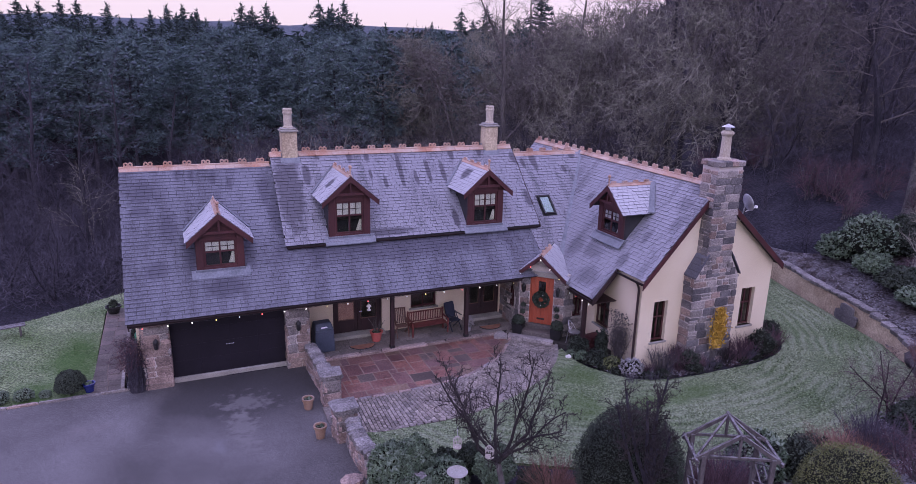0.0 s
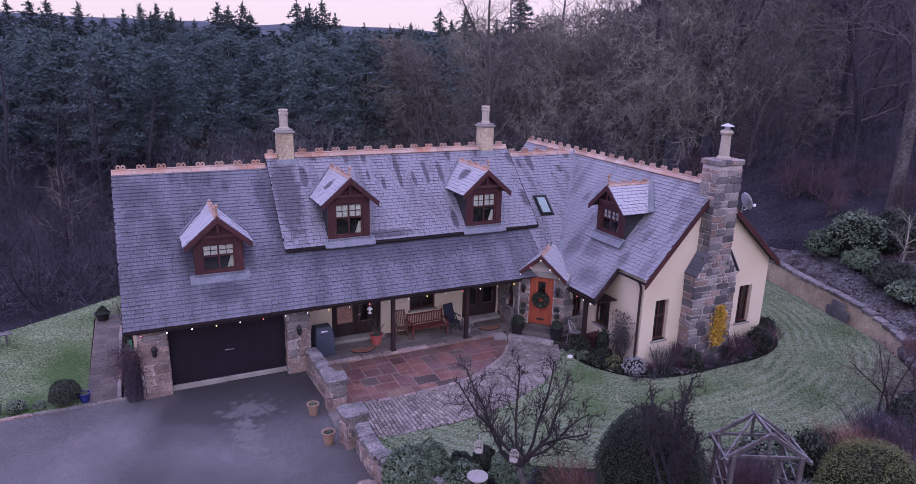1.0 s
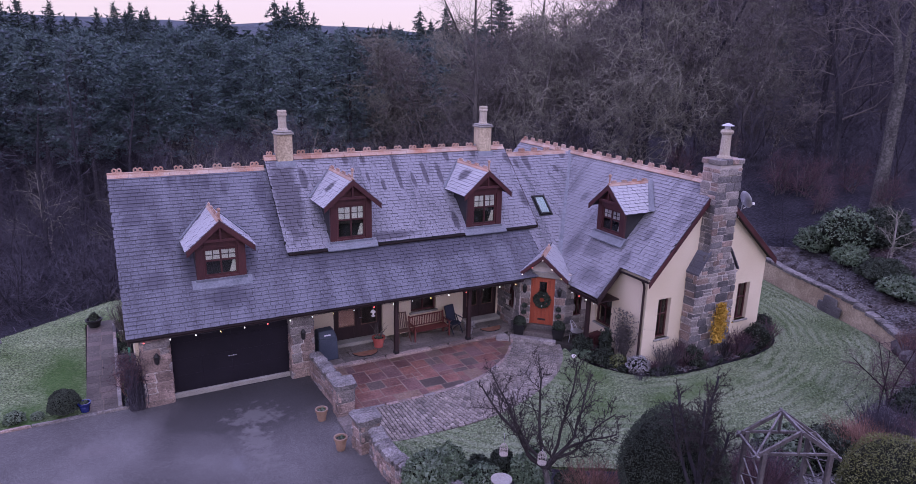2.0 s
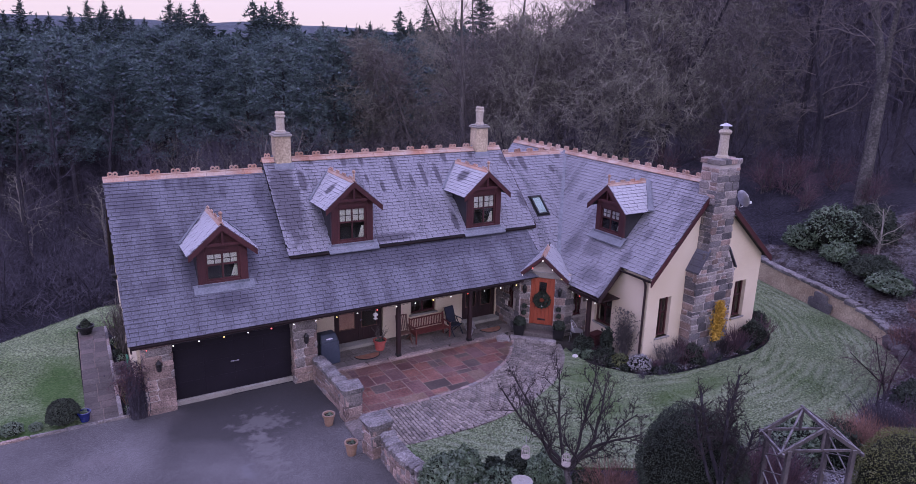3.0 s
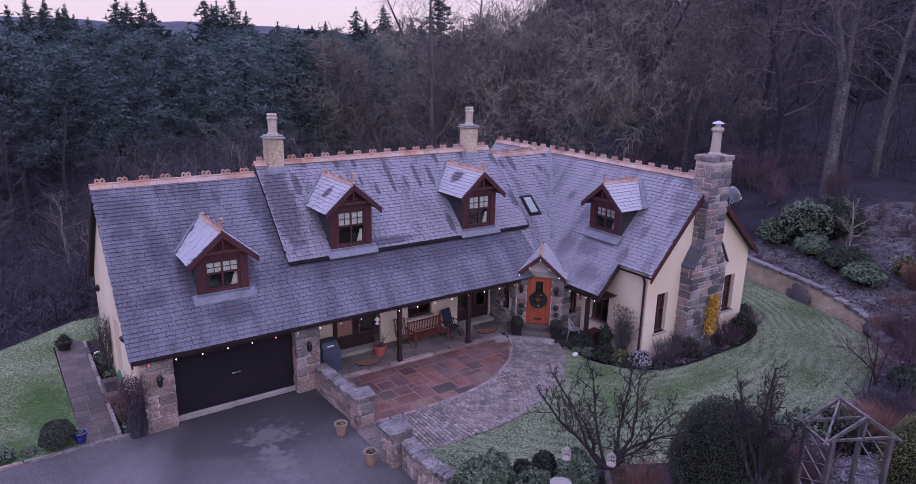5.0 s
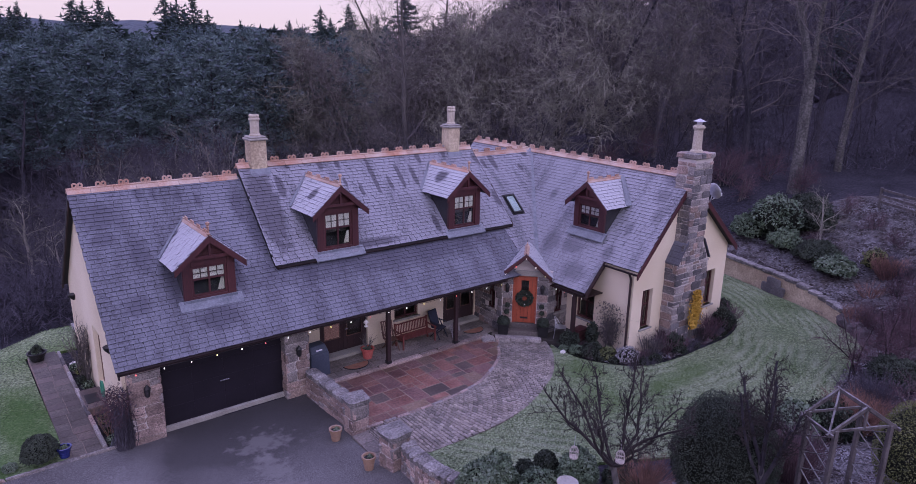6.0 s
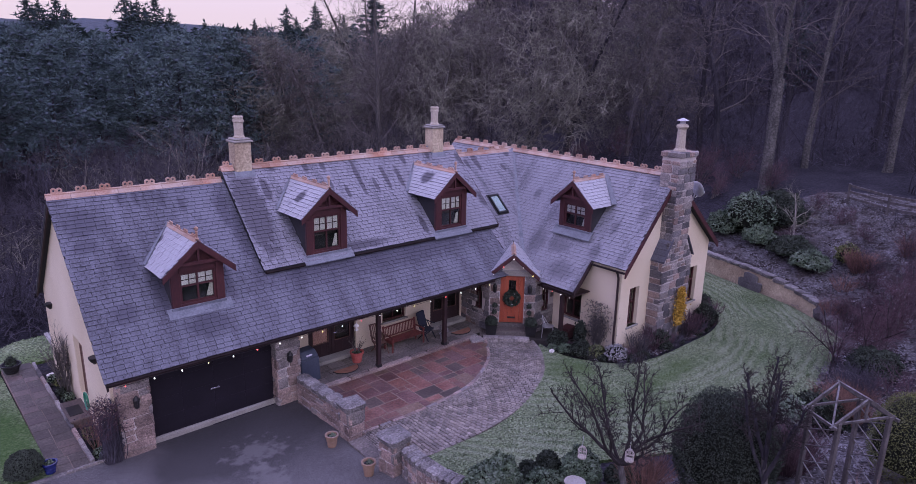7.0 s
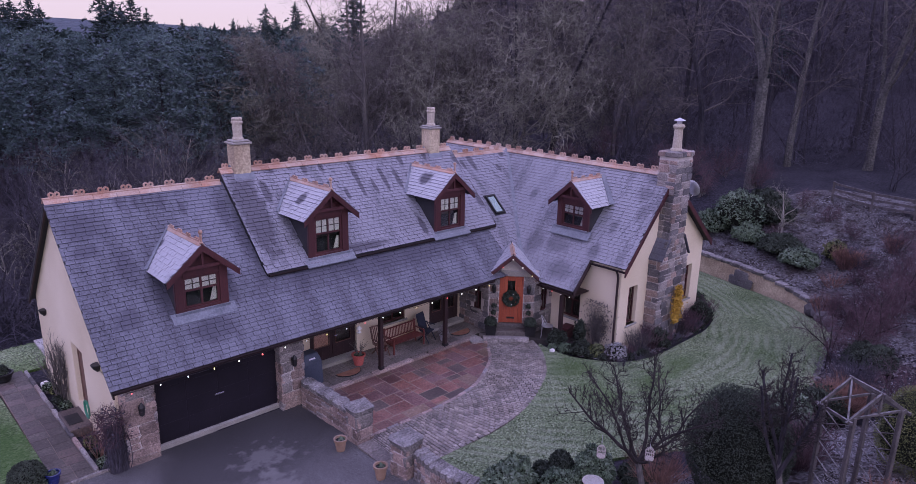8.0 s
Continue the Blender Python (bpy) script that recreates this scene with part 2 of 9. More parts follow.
def stain_asphalt(m):
    """A damp stain before the garage and a ragged worn patch within it, both fading out at their edges."""
    n, l = m.node_tree.nodes, m.node_tree.links
    bsdf = n["Principled BSDF"]
    base = bsdf.inputs["Base Color"].links[0].from_socket
    geo = n.new("ShaderNodeNewGeometry")

    def blot(x, y, rx, ry, ragged, scale, lo, hi):
        mp = n.new("ShaderNodeMapping")
        mp.vector_type = "TEXTURE"
        mp.inputs["Location"].default_value, mp.inputs["Scale"].default_value = (x, y, 0), (rx, ry, 50)
        l.new(geo.outputs["Position"], mp.inputs["Vector"])
        length = n.new("ShaderNodeVectorMath")
        length.operation = "LENGTH"
        l.new(mp.outputs["Vector"], length.inputs[0])
        tex = n.new("ShaderNodeTexNoise")
        tex.inputs["Scale"].default_value, tex.inputs["Detail"].default_value = scale, 7.0
        l.new(geo.outputs["Position"], tex.inputs["Vector"])
        add = n.new("ShaderNodeMath")
        add.operation = "MULTIPLY_ADD"
        add.inputs[1].default_value = ragged
        l.new(tex.outputs["Fac"], add.inputs[0])
        l.new(length.outputs["Value"], add.inputs[2])
        fall = n.new("ShaderNodeMapRange")
        fall.inputs["From Min"].default_value, fall.inputs["From Max"].default_value = lo + ragged * 0.5, hi + ragged * 0.5
        fall.inputs["To Min"].default_value, fall.inputs["To Max"].default_value = 1.0, 0.0
        l.new(add.outputs[0], fall.inputs["Value"])
        return fall.outputs["Result"]

    def lay(under, fac, share, col):
        k = n.new("ShaderNodeMath")
        k.operation = "MULTIPLY"
        k.inputs[1].default_value = share
        l.new(fac, k.inputs[0])
        mix = n.new("ShaderNodeMix")
        mix.data_type = "RGBA"
        mix.inputs["B"].default_value = (*col, 1)
        l.new(k.outputs[0], mix.inputs["Factor"])
        l.new(under, mix.inputs["A"])
        return mix.outputs["Result"]

    out = lay(base, blot(2.3, -1.0, 3.2, 2.6, 0.9, 0.7, 0.7, 1.3), 0.8, (0.026, 0.025, 0.027))
    out = lay(out, blot(2.15, -2.3, 0.95, 0.75, 3.6, 3.6, 0.35, 0.95), 0.6, (0.16, 0.155, 0.158))
    out = lay(out, blot(1.95, -3.95, 0.55, 1.3, 3.6, 3.6, 0.35, 0.95), 0.6, (0.16, 0.155, 0.158))
    out = lay(out, blot(1.2, -4.8, 0.3, 0.6, 2.0, 2.5, 0.5, 0.9), 0.4, (0.15, 0.15, 0.17))
    out = lay(out, blot(-2.6, -2.2, 0.7, 0.5, 2.4, 2.2, 0.3, 0.9), 0.35, (0.15, 0.13, 0.14))
    l.new(out, bsdf.inputs["Base Color"])


stain_asphalt(ASPHALT)
FLAG = material("sandstone_flag", (0.115, 0.036, 0.026), (0.195, 0.082, 0.058), 0.6, 1.2, 22, 0.5, 0.008, rand=0.5, frost=0.08, contrast=0.5, speck=(16, 0.5))
FLAG_GREY = material("grey_flag", (0.1, 0.085, 0.08), (0.19, 0.165, 0.15), 0.7, 0.9, 18, 0.5, 0.008, rand=0.6, frost=0.12, contrast=0.6, frost_col=(0.3, 0.3, 0.33), speck=(16, 0.6))
SETT = material("granite_sett", (0.14, 0.12, 0.108), (0.285, 0.25, 0.222), 0.75, 1.5, 24, 0.5, 0.008, rand=0.8, island=0.8, frost=0.2, frost_scale=0.8, contrast=0.6, frost_col=(0.35, 0.35, 0.38), speck=(22, 0.5))
JOINT = material("sandy_joint", (0.17, 0.125, 0.105), (0.27, 0.21, 0.175), 0.95, 3, 60, 0.5, 0.006)
JOINT_DK = material("mossy_joint", (0.025, 0.022, 0.02), (0.05, 0.044, 0.04), 0.95, 3, 40, 0.5, 0.006)
FLAG_BROWN = material("brown_sandstone_flag", (0.105, 0.06, 0.04), (0.18, 0.112, 0.075), 0.6, 1.2, 22, 0.5, 0.008, rand=0.4, frost=0.08, contrast=0.5, speck=(16, 0.5))
FLAG_WORN = material("worn_grey_flag", (0.07, 0.06, 0.056), (0.125, 0.108, 0.1), 0.75, 1.4, 22, 0.4, 0.006, rand=0.35, contrast=0.5, speck=(16, 0.5))
FLAG_PLUM = material("plum_sandstone_flag", (0.085, 0.036, 0.034), (0.145, 0.068, 0.06), 0.6, 1.2, 22, 0.5, 0.008, rand=0.4, frost=0.08, contrast=0.5, speck=(16, 0.5))
FLAG_DK = material("dark_damp_flag", (0.07, 0.052, 0.05), (0.13, 0.1, 0.09), 0.55, 1.2, 22, 0.4, 0.006, rand=0.7, speck=(16, 0.5))
CHIMNEY_POT = material("cream_clay_pot", (0.36, 0.31, 0.25), (0.48, 0.43, 0.36), 0.85, 2, 25, 0.3, 0.004, contrast=0.4)
GUTTER = material("brown_gutter", (0.012, 0.008, 0.009), (0.02, 0.013, 0.014), 0.8, 3, 30, 0, spec=0.2)
GRASS = material("frosted_turf", (0.05, 0.095, 0.034), (0.1, 0.15, 0.062), 0.9, 0.7, 18, 1.0, 0.08, frost=0.6, frost_col=(0.34, 0.39, 0.272), frost_scale=0.3, contrast=1.3, edge=(0.32, 0.62), speck=(13, 1.2), spec=0.12)
GRASS_W = material("thinly_frosted_turf", (0.05, 0.1, 0.03), (0.1, 0.155, 0.055), 0.9, 0.9, 18, 1.0, 0.08, frost=0.62, frost_col=(0.37, 0.42, 0.29), frost_scale=0.35, contrast=1.3, edge=(0.34, 0.66), speck=(13, 1.2), spec=0.12)

BLADE = material("frosted_grass", (0.065, 0.108, 0.042), (0.2, 0.245, 0.145), 0.9, 0.5, 8, 0, island=1.0, spec=0.12)

def swathes(m, x, y, gap, share, col):
    """Frost lying in broken bands round a centre, as the mower left the turf."""
    n, l = m.node_tree.nodes, m.node_tree.links
    bsdf = n["Principled BSDF"]
    base = bsdf.inputs["Base Color"].links[0].from_socket
    geo = n.new("ShaderNodeNewGeometry")
    mp = n.new("ShaderNodeMapping")
    mp.vector_type = "TEXTURE"
    mp.inputs["Location"].default_value, mp.inputs["Scale"].default_value = (x, y, 0), (1, 1, 100)
    l.new(geo.outputs["Position"], mp.inputs["Vector"])
    wave = n.new("ShaderNodeTexWave")
    wave.wave_type, wave.rings_direction = "RINGS", "Z"
    for k, q in (("Scale", 0.314 / gap), ("Distortion", 4.0), ("Detail", 3.0), ("Detail Scale", 1.2)):
        wave.inputs[k].default_value = q
    l.new(mp.outputs["Vector"], wave.inputs["Vector"])
    tex = n.new("ShaderNodeTexNoise")
    tex.inputs["Scale"].default_value = 0.45
    l.new(geo.outputs["Position"], tex.inputs["Vector"])
    mask = n.new("ShaderNodeMapRange")
    mask.inputs["From Min"].default_value, mask.inputs["From Max"].default_value, mask.inputs["To Max"].default_value = 0.38, 0.6, share
    l.new(tex.outputs["Fac"], mask.inputs["Value"])
    k = n.new("ShaderNodeMath")
    k.operation = "MULTIPLY"
    l.new(wave.outputs["Fac"], k.inputs[0])
    l.new(mask.outputs["Result"], k.inputs[1])
    mix = n.new("ShaderNodeMix")
    mix.data_type = "RGBA"
    mix.inputs["B"].default_value = (*col, 1)
    l.new(k.outputs[0], mix.inputs["Factor"])
    l.new(base, mix.inputs["A"])
    l.new(mix.outputs["Result"], bsdf.inputs["Base Color"])


for turf in (GRASS, BLADE):
    swathes(turf, 18, 1, 0.42, 0.38, (0.36, 0.41, 0.3))
    patches(turf, [(13.6, -4.6, 1.4, 1.0), (12.6, -6.5, 1.2, 1.3), (16.5, -7.2, 2.5, 0.6)], (0.085, 0.145, 0.05), 0.6, 1.6, 1.6, (0.4, 1.2))
for turf in (GRASS_W, BLADE):
    patches(turf, [(-3.3, 2.6, 1.0, 3.4), (-4.3, 0.8, 0.9, 1.3)], (0.06, 0.13, 0.035), 0.75, 1.6, 1.6, (0.4, 1.3))
# dark violet tint: the wood's shade and haze put into the ground colour
SOIL = material("leaf_litter", (0.016, 0.0155, 0.022), (0.032, 0.03, 0.04), 0.95, 0.5, 8, 0.9, 0.06, frost=0.06, frost_col=(0.2, 0.2, 0.23), contrast=0.7, speck=(9, 0.8), spec=0.12)
GRAVEL = material("frosty_gravel", (0.17, 0.16, 0.16), (0.34, 0.32, 0.33), 0.9, 1.5, 22, 0.9, 0.04, frost=0.4, contrast=0.7)
BARK = material("grey_bark", (0.056, 0.051, 0.054), (0.14, 0.13, 0.125), 0.95, 0.8, 14, 0.8, 0.03, stretch=(1, 1, 0.3), contrast=0.5, spec=0.12)
# bark darkened for trees in the wood, its shade put into the colour
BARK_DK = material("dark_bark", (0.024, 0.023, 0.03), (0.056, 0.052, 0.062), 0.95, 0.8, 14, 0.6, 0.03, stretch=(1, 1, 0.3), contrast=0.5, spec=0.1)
BARK_LICHEN = material("lichened_bark", (0.047, 0.045, 0.047), (0.122, 0.118, 0.113), 0.95, 1.6, 9, 0.8, 0.03, stretch=(1, 1, 0.5), contrast=0.6, speck=(14, 0.6), spec=0.1)
BARK_PALE = material("pale_bark", (0.16, 0.148, 0.135), (0.27, 0.25, 0.23), 0.9, 1.0, 12, 0.6, 0.02, spec=0.12)
TWIG_PALE = material("lichened_twig", (0.11, 0.106, 0.093), (0.23, 0.222, 0.19), 0.95, 0.3, 8, 0, contrast=0.4, island=0.7, spec=0.12)
TWIG = material("brown_twig", (0.07, 0.062, 0.066), (0.16, 0.146, 0.14), 0.95, 0.12, 8, 0, contrast=0.4, island=0.8, spec=0.12)
TWIG_RED = material("red_twig", (0.115, 0.066, 0.058), (0.26, 0.155, 0.13), 0.9, 1, 8, 0, island=0.7, spec=0.12)
# purple tint puts the wood's haze into the twig colour
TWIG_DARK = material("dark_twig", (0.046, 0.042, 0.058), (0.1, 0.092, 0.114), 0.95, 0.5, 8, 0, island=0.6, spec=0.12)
TWIG_PURPLE = material("purple_twig", (0.065, 0.04, 0.052), (0.13, 0.085, 0.1), 0.95, 0.5, 8, 0, island=0.7, spec=0.12)
TWIG_BLACK = material("dark_branch", (0.022, 0.019, 0.021), (0.052, 0.045, 0.044), 0.95, 1.0, 10, 0, island=0.5, spec=0.12)
NEEDLE = material("pine_needles", (0.06, 0.092, 0.098), (0.122, 0.168, 0.17), 0.85, 0.1, 3, 0, island=0.6, contrast=0.5, spec=0.15)
# for conifer cores: inner shade and blue haze put into the colour
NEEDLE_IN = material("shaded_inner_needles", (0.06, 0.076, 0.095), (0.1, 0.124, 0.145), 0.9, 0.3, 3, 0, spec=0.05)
NEEDLE_DK = material("spruce_needles", (0.03, 0.048, 0.05), (0.065, 0.092, 0.088), 0.85, 0.12, 3, 0, island=0.6, contrast=0.5, spec=0.15)
LEAF = material("evergreen_leaf", (0.05, 0.08, 0.054), (0.12, 0.165, 0.105), 0.6, 0.8, 8, 0, island=1.2, frost=0.5, frost_col=(0.26, 0.31, 0.25), spec=0.25)
LEAF_DK = material("dark_box_leaf", (0.022, 0.03, 0.024), (0.056, 0.07, 0.053), 0.85, 0.8, 8, 0, island=0.9, frost=0.12, frost_col=(0.13, 0.15, 0.12), spec=0.2)
# dark purple haze of the distance put into one even colour
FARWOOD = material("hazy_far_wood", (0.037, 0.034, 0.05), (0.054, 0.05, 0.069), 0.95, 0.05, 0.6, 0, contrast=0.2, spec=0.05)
# near-black bush core: the shade among the leaves put into the colour
INNER = material("shaded_bush_core", (0.008, 0.01, 0.008), (0.018, 0.02, 0.015), 0.95, 2, 12, 0, spec=0.1)
RENDER_OLD = material("stained_render", (0.3, 0.23, 0.16), (0.56, 0.47, 0.34), 0.9, 0.9, 14, 0.4, 0.006, contrast=0.5)
LEAF_YEL = material("golden_leaf", (0.34, 0.2, 0.03), (0.5, 0.32, 0.07), 0.75, 1.5, 8, 0, island=0.6, spec=0.12)
LEAF_OLIVE = material("olive_leaf", (0.07, 0.085, 0.035), (0.14, 0.15, 0.05), 0.75, 1.5, 8, 0, island=0.6, frost=0.3, frost_col=(0.3, 0.32, 0.26), spec=0.12)
GREYWOOD = material("weathered_oak", (0.055, 0.049, 0.05), (0.125, 0.113, 0.113), 0.9, 2, 25, 0.4, 0.005, frost=0.4, frost_col=(0.42, 0.43, 0.47), frost_scale=2.5, stretch=(3, 3, 0.6), spec=0.12)
TEAK = material("oiled_teak", (0.095, 0.02, 0.019), (0.155, 0.04, 0.034), 0.6, 2, 30, 0.25, 0.003)
BROWNWOOD = material("brown_hardwood", (0.1, 0.055, 0.045), (0.17, 0.09, 0.07), 0.65, 2, 30, 0.25, 0.003)
DOOR_RED = material("orange_oak_door", (0.26, 0.05, 0.025), (0.35, 0.084, 0.042), 0.5, 1.5, 30, 0.2, 0.002, stretch=(4, 4, 0.5))
NAVY = material("navy_canvas", (0.012, 0.016, 0.032), (0.022, 0.027, 0.05), 0.8, 3, 40, 0.3, 0.004)
COVER = material("slate_blue_cover", (0.032, 0.042, 0.068), (0.055, 0.068, 0.1), 0.6, 2, 20, 0.5, 0.02)
TERRA = material("terracotta", (0.34, 0.065, 0.06), (0.44, 0.12, 0.1), 0.85, 3, 30, 0.3, 0.004)
BUFF = material("buff_terracotta", (0.22, 0.135, 0.095), (0.32, 0.215, 0.15), 0.85, 3, 30, 0.3, 0.004, frost=0.15)
BLUEPOT = material("cobalt_glaze", (0.01, 0.015, 0.09), (0.018, 0.026, 0.14), 0.2, 3, 20, 0.1, 0.003)
IRON = material("black_iron", (0.012, 0.012, 0.014), (0.025, 0.024, 0.026), 0.5, 4, 30, 0.1, 0.002, metal=0.3)
STEEL = material("dull_steel", (0.5, 0.5, 0.53), (0.62, 0.62, 0.66), 0.4, 4, 30, 0.1, 0.002, metal=0.8)
CHROME = material("polished_handle", (0.7, 0.7, 0.72), (0.8, 0.8, 0.82), 0.2, 4, 30, 0, metal=1.0)
WHITE = material("white_paint", (0.72, 0.7, 0.7), (0.8, 0.78, 0.78), 0.5, 3, 30, 0.1, 0.002)
MATBROWN = material("coir_mat", (0.2, 0.09, 0.06), (0.3, 0.15, 0.1), 0.95, 4, 90, 0.6, 0.006)
BLIND = material("cream_blind", (0.72, 0.68, 0.62), (0.8, 0.76, 0.7), 0.9, 3, 40, 0.1, 0.002)
# warm glow in a door pane, put into a sheet's colour
PANE_GLOW = material("rose_brown_pane_glow", (0.5, 0.25, 0.2), (0.62, 0.34, 0.27), 0.9, 3, 30, 0.2, 0.004)
# blind whose teal also carries the sky's reflection in the roof window
PANE_BLIND = material("grey_teal_blind", (0.34, 0.44, 0.45), (0.44, 0.54, 0.55), 0.8, 3, 30, 0)
GARAGE = material("black_garage_paint", (0.009, 0.007, 0.012), (0.014, 0.011, 0.018), 0.6, 1, 20, 0.1, 0.002, spec=0.25)
# dark colour for unseen rooms, so that the windows look unlit
DARKROOM = material("dim_interior", (0.1, 0.09, 0.085), (0.14, 0.125, 0.11), 0.9, 1, 20, 0)
# distance haze put into the hills' blue-grey
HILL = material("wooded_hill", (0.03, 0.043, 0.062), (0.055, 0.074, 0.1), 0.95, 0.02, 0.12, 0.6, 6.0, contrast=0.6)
BANK = material("frost_speckled_bank", (0.026, 0.021, 0.023), (0.055, 0.045, 0.043), 0.95, 0.6, 9, 0.9, 0.08, frost=0.42, frost_col=(0.28, 0.28, 0.31), frost_scale=2.2, contrast=1.1, speck=(12, 1.0), spec=0.12)
FLAKE = material("frosted_leaf_litter", (0.04, 0.03, 0.028), (0.16, 0.145, 0.145), 0.95, 2.0, 12, 0, island=1.4, frost=0.6, frost_col=(0.36, 0.37, 0.41), frost_scale=1.0, spec=0.12)
HOSE = material("green_hose", (0.02, 0.16, 0.1), (0.04, 0.24, 0.15), 0.5, 3, 20, 0)
GLASS = glass_material("window_glass")
BULB_W = glow_material("bulb_white", (1.0, 0.95, 0.9), 2.6)
BULB_R = glow_material("bulb_red", (1.0, 0.12, 0.12), 2.6)
BULB_Y = glow_material("bulb_amber", (1.0, 0.75, 0.25), 2.6)


# ---- mesh helpers ----
class Geo:
    """Collects vertices and faces under a matrix, then becomes one mesh object."""

    def __init__(self, m=None):
        self.v, self.f, self.m = [], [], m or Matrix.Identity(4)

    def add(self, verts, faces):
        k = len(self.v)
        self.v.extend(tuple(self.m @ Vector(p)) for p in verts)
        self.f.extend(tuple(k + i for i in q) for q in faces)

    def raw(self, verts, faces):
        k = len(self.v)
        self.v.extend(verts)
        self.f.extend(tuple(k + i for i in q) for q in faces)

    def box(self, x0, x1, y0, y1, z0, z1, c=0.0):
        if c <= 0:
            p = [(x, y, z) for x in (x0, x1) for y in (y0, y1) for z in (z0, z1)]
            self.add(p, [(0, 1, 3, 2), (4, 6, 7, 5), (0, 4, 5, 1), (2, 3, 7, 6), (0, 2, 6, 4), (1, 5, 7, 3)])
            return
        lo, hi = (x0, y0, z0), (x1, y1, z1)
        c = min(c, 0.45 * min(h - l for l, h in zip(lo, hi)))
        p, idx = [], {}
        for sx in (0, 1):
            for sy in (0, 1):
                for sz in (0, 1):
                    s = (sx, sy, sz)
                    for ax in range(3):
                        q = [(hi[i] - c if s[i] else lo[i] + c) for i in range(3)]
                        q[ax] = hi[ax] if s[ax] else lo[ax]
                        idx[(s, ax)] = len(p)
                        p.append(tuple(q))
        f = []
        for ax in range(3):
            b, d = [i for i in range(3) if i != ax]
            for s in (0, 1):
                ring = []
                for i, j in ((0, 0), (1, 0), (1, 1), (0, 1)):
                    t = [0, 0, 0]
                    t[ax], t[b], t[d] = s, i, j
                    ring.append(idx[(tuple(t), ax)])
                f.append(ring)
            for i in (0, 1):
                for j in (0, 1):
                    t0, t1 = [0, 0, 0], [0, 0, 0]
                    t0[b] = t1[b] = i
                    t0[d] = t1[d] = j
                    t1[ax] = 1
                    f.append([idx[(tuple(t0), b)], idx[(tuple(t1), b)], idx[(tuple(t1), d)], idx[(tuple(t0), d)]])
        for sx in (0, 1):
            for sy in (0, 1):
                for sz in (0, 1):
                    f.append([idx[((sx, sy, sz), a)] for a in range(3)])
        self.add(p, f)

    def rim(self, x0, x1, z0, z1, w, y0, y1):
        """A rectangular frame of bar width w as one closed body."""
        ring = [(x0, z0), (x1, z0), (x1, z1), (x0, z1)]
        inner = [(x0 + w, z0 + w), (x1 - w, z0 + w), (x1 - w, z1 - w), (x0 + w, z1 - w)]
        v = [(x, y, z) for y in (y0, y1) for x, z in ring + inner]
        f = []
        for k in range(4):
            n = (k + 1) % 4
            f += [(k, n, 4 + n, 4 + k), (8 + k, 12 + k, 12 + n, 8 + n), (k, 8 + k, 8 + n, n), (4 + k, 4 + n, 12 + n, 12 + k)]
        self.add(v, f)

    def hexa(self, bottom, top):
        """A solid between two rings of the same length."""
        n = len(bottom)
        self.add(list(bottom) + list(top), [tuple(range(n))[::-1], tuple(range(n, 2 * n))] +
                 [(i, (i + 1) % n, n + (i + 1) % n, n + i) for i in range(n)])

    def beam(self, a, b, w, h, up=(0, 0, 1), c=0.006):
        a, b = Vector(a), Vector(b)
        d = (b - a).normalized()
        s = d.cross(Vector(up))
        if s.length < 1e-4:
            s = d.cross(Vector((1, 0, 0)))
        s.normalize()
        u = s.cross(d)
        m = Matrix((s, d, u)).transposed().to_4x4()
        m.translation = a
        keep, self.m = self.m, self.m @ m
        self.box(-w / 2, w / 2, 0, (b - a).length, -h / 2, h / 2, c)
        self.m = keep

    def tube(self, pts, radii, n=6, cap=True):
        pts = [Vector(p) for p in pts]
        v, f = [], []
        side = None
        for i, p in enumerate(pts):
            d = (pts[min(i + 1, len(pts) - 1)] - pts[max(i - 1, 0)]).normalized()
            if side is None:
                side = d.orthogonal().normalized()
            else:
                side = (side - d * side.dot(d)).normalized()
            w = d.cross(side)
            r = radii[i] if isinstance(radii, (list, tuple)) else radii
            for k in range(n):
                a = 2 * math.pi * k / n
                v.append(p + side * (r * math.cos(a)) + w * (r * math.sin(a)))
        for i in range(len(pts) - 1):
            for k in range(n):
                a, b = i * n + k, i * n + (k + 1) % n
                f.append((a, b, b + n, a + n))
        if cap:
            f.append(tuple(range(n))[::-1])
            f.append(tuple(range(len(v) - n, len(v))))
        self.add(v, f)

    def lathe(self, prof, n=16, at=(0, 0, 0)):
        v, f = [], []
        for r, z in prof:
            for k in range(n):
                a = 2 * math.pi * k / n
                v.append((at[0] + r * math.cos(a), at[1] + r * math.sin(a), at[2] + z))
        for i in range(len(prof) - 1):
            for k in range(n):
                a, b = i * n + k, i * n + (k + 1) % n
                f.append((a, b, b + n, a + n))
        f.append(tuple(range(n))[::-1])
        f.append(tuple(range(len(v) - n, len(v))))
        self.add(v, f)

    def ring(self, c, axis, ro, ri, t, n=12):
        """A flat annulus with thickness, lying across axis."""
        ax = Vector(axis).normalized()
        s = ax.orthogonal().normalized()
        w = ax.cross(s)
        v, f = [], []
        for k in range(n):
            a = 2 * math.pi * k / n
            d = s * math.cos(a) + w * math.sin(a)
            for r, h in ((ro, -t / 2), (ro, t / 2), (ri, t / 2), (ri, -t / 2)):
                v.append(Vector(c) + d * r + ax * h)
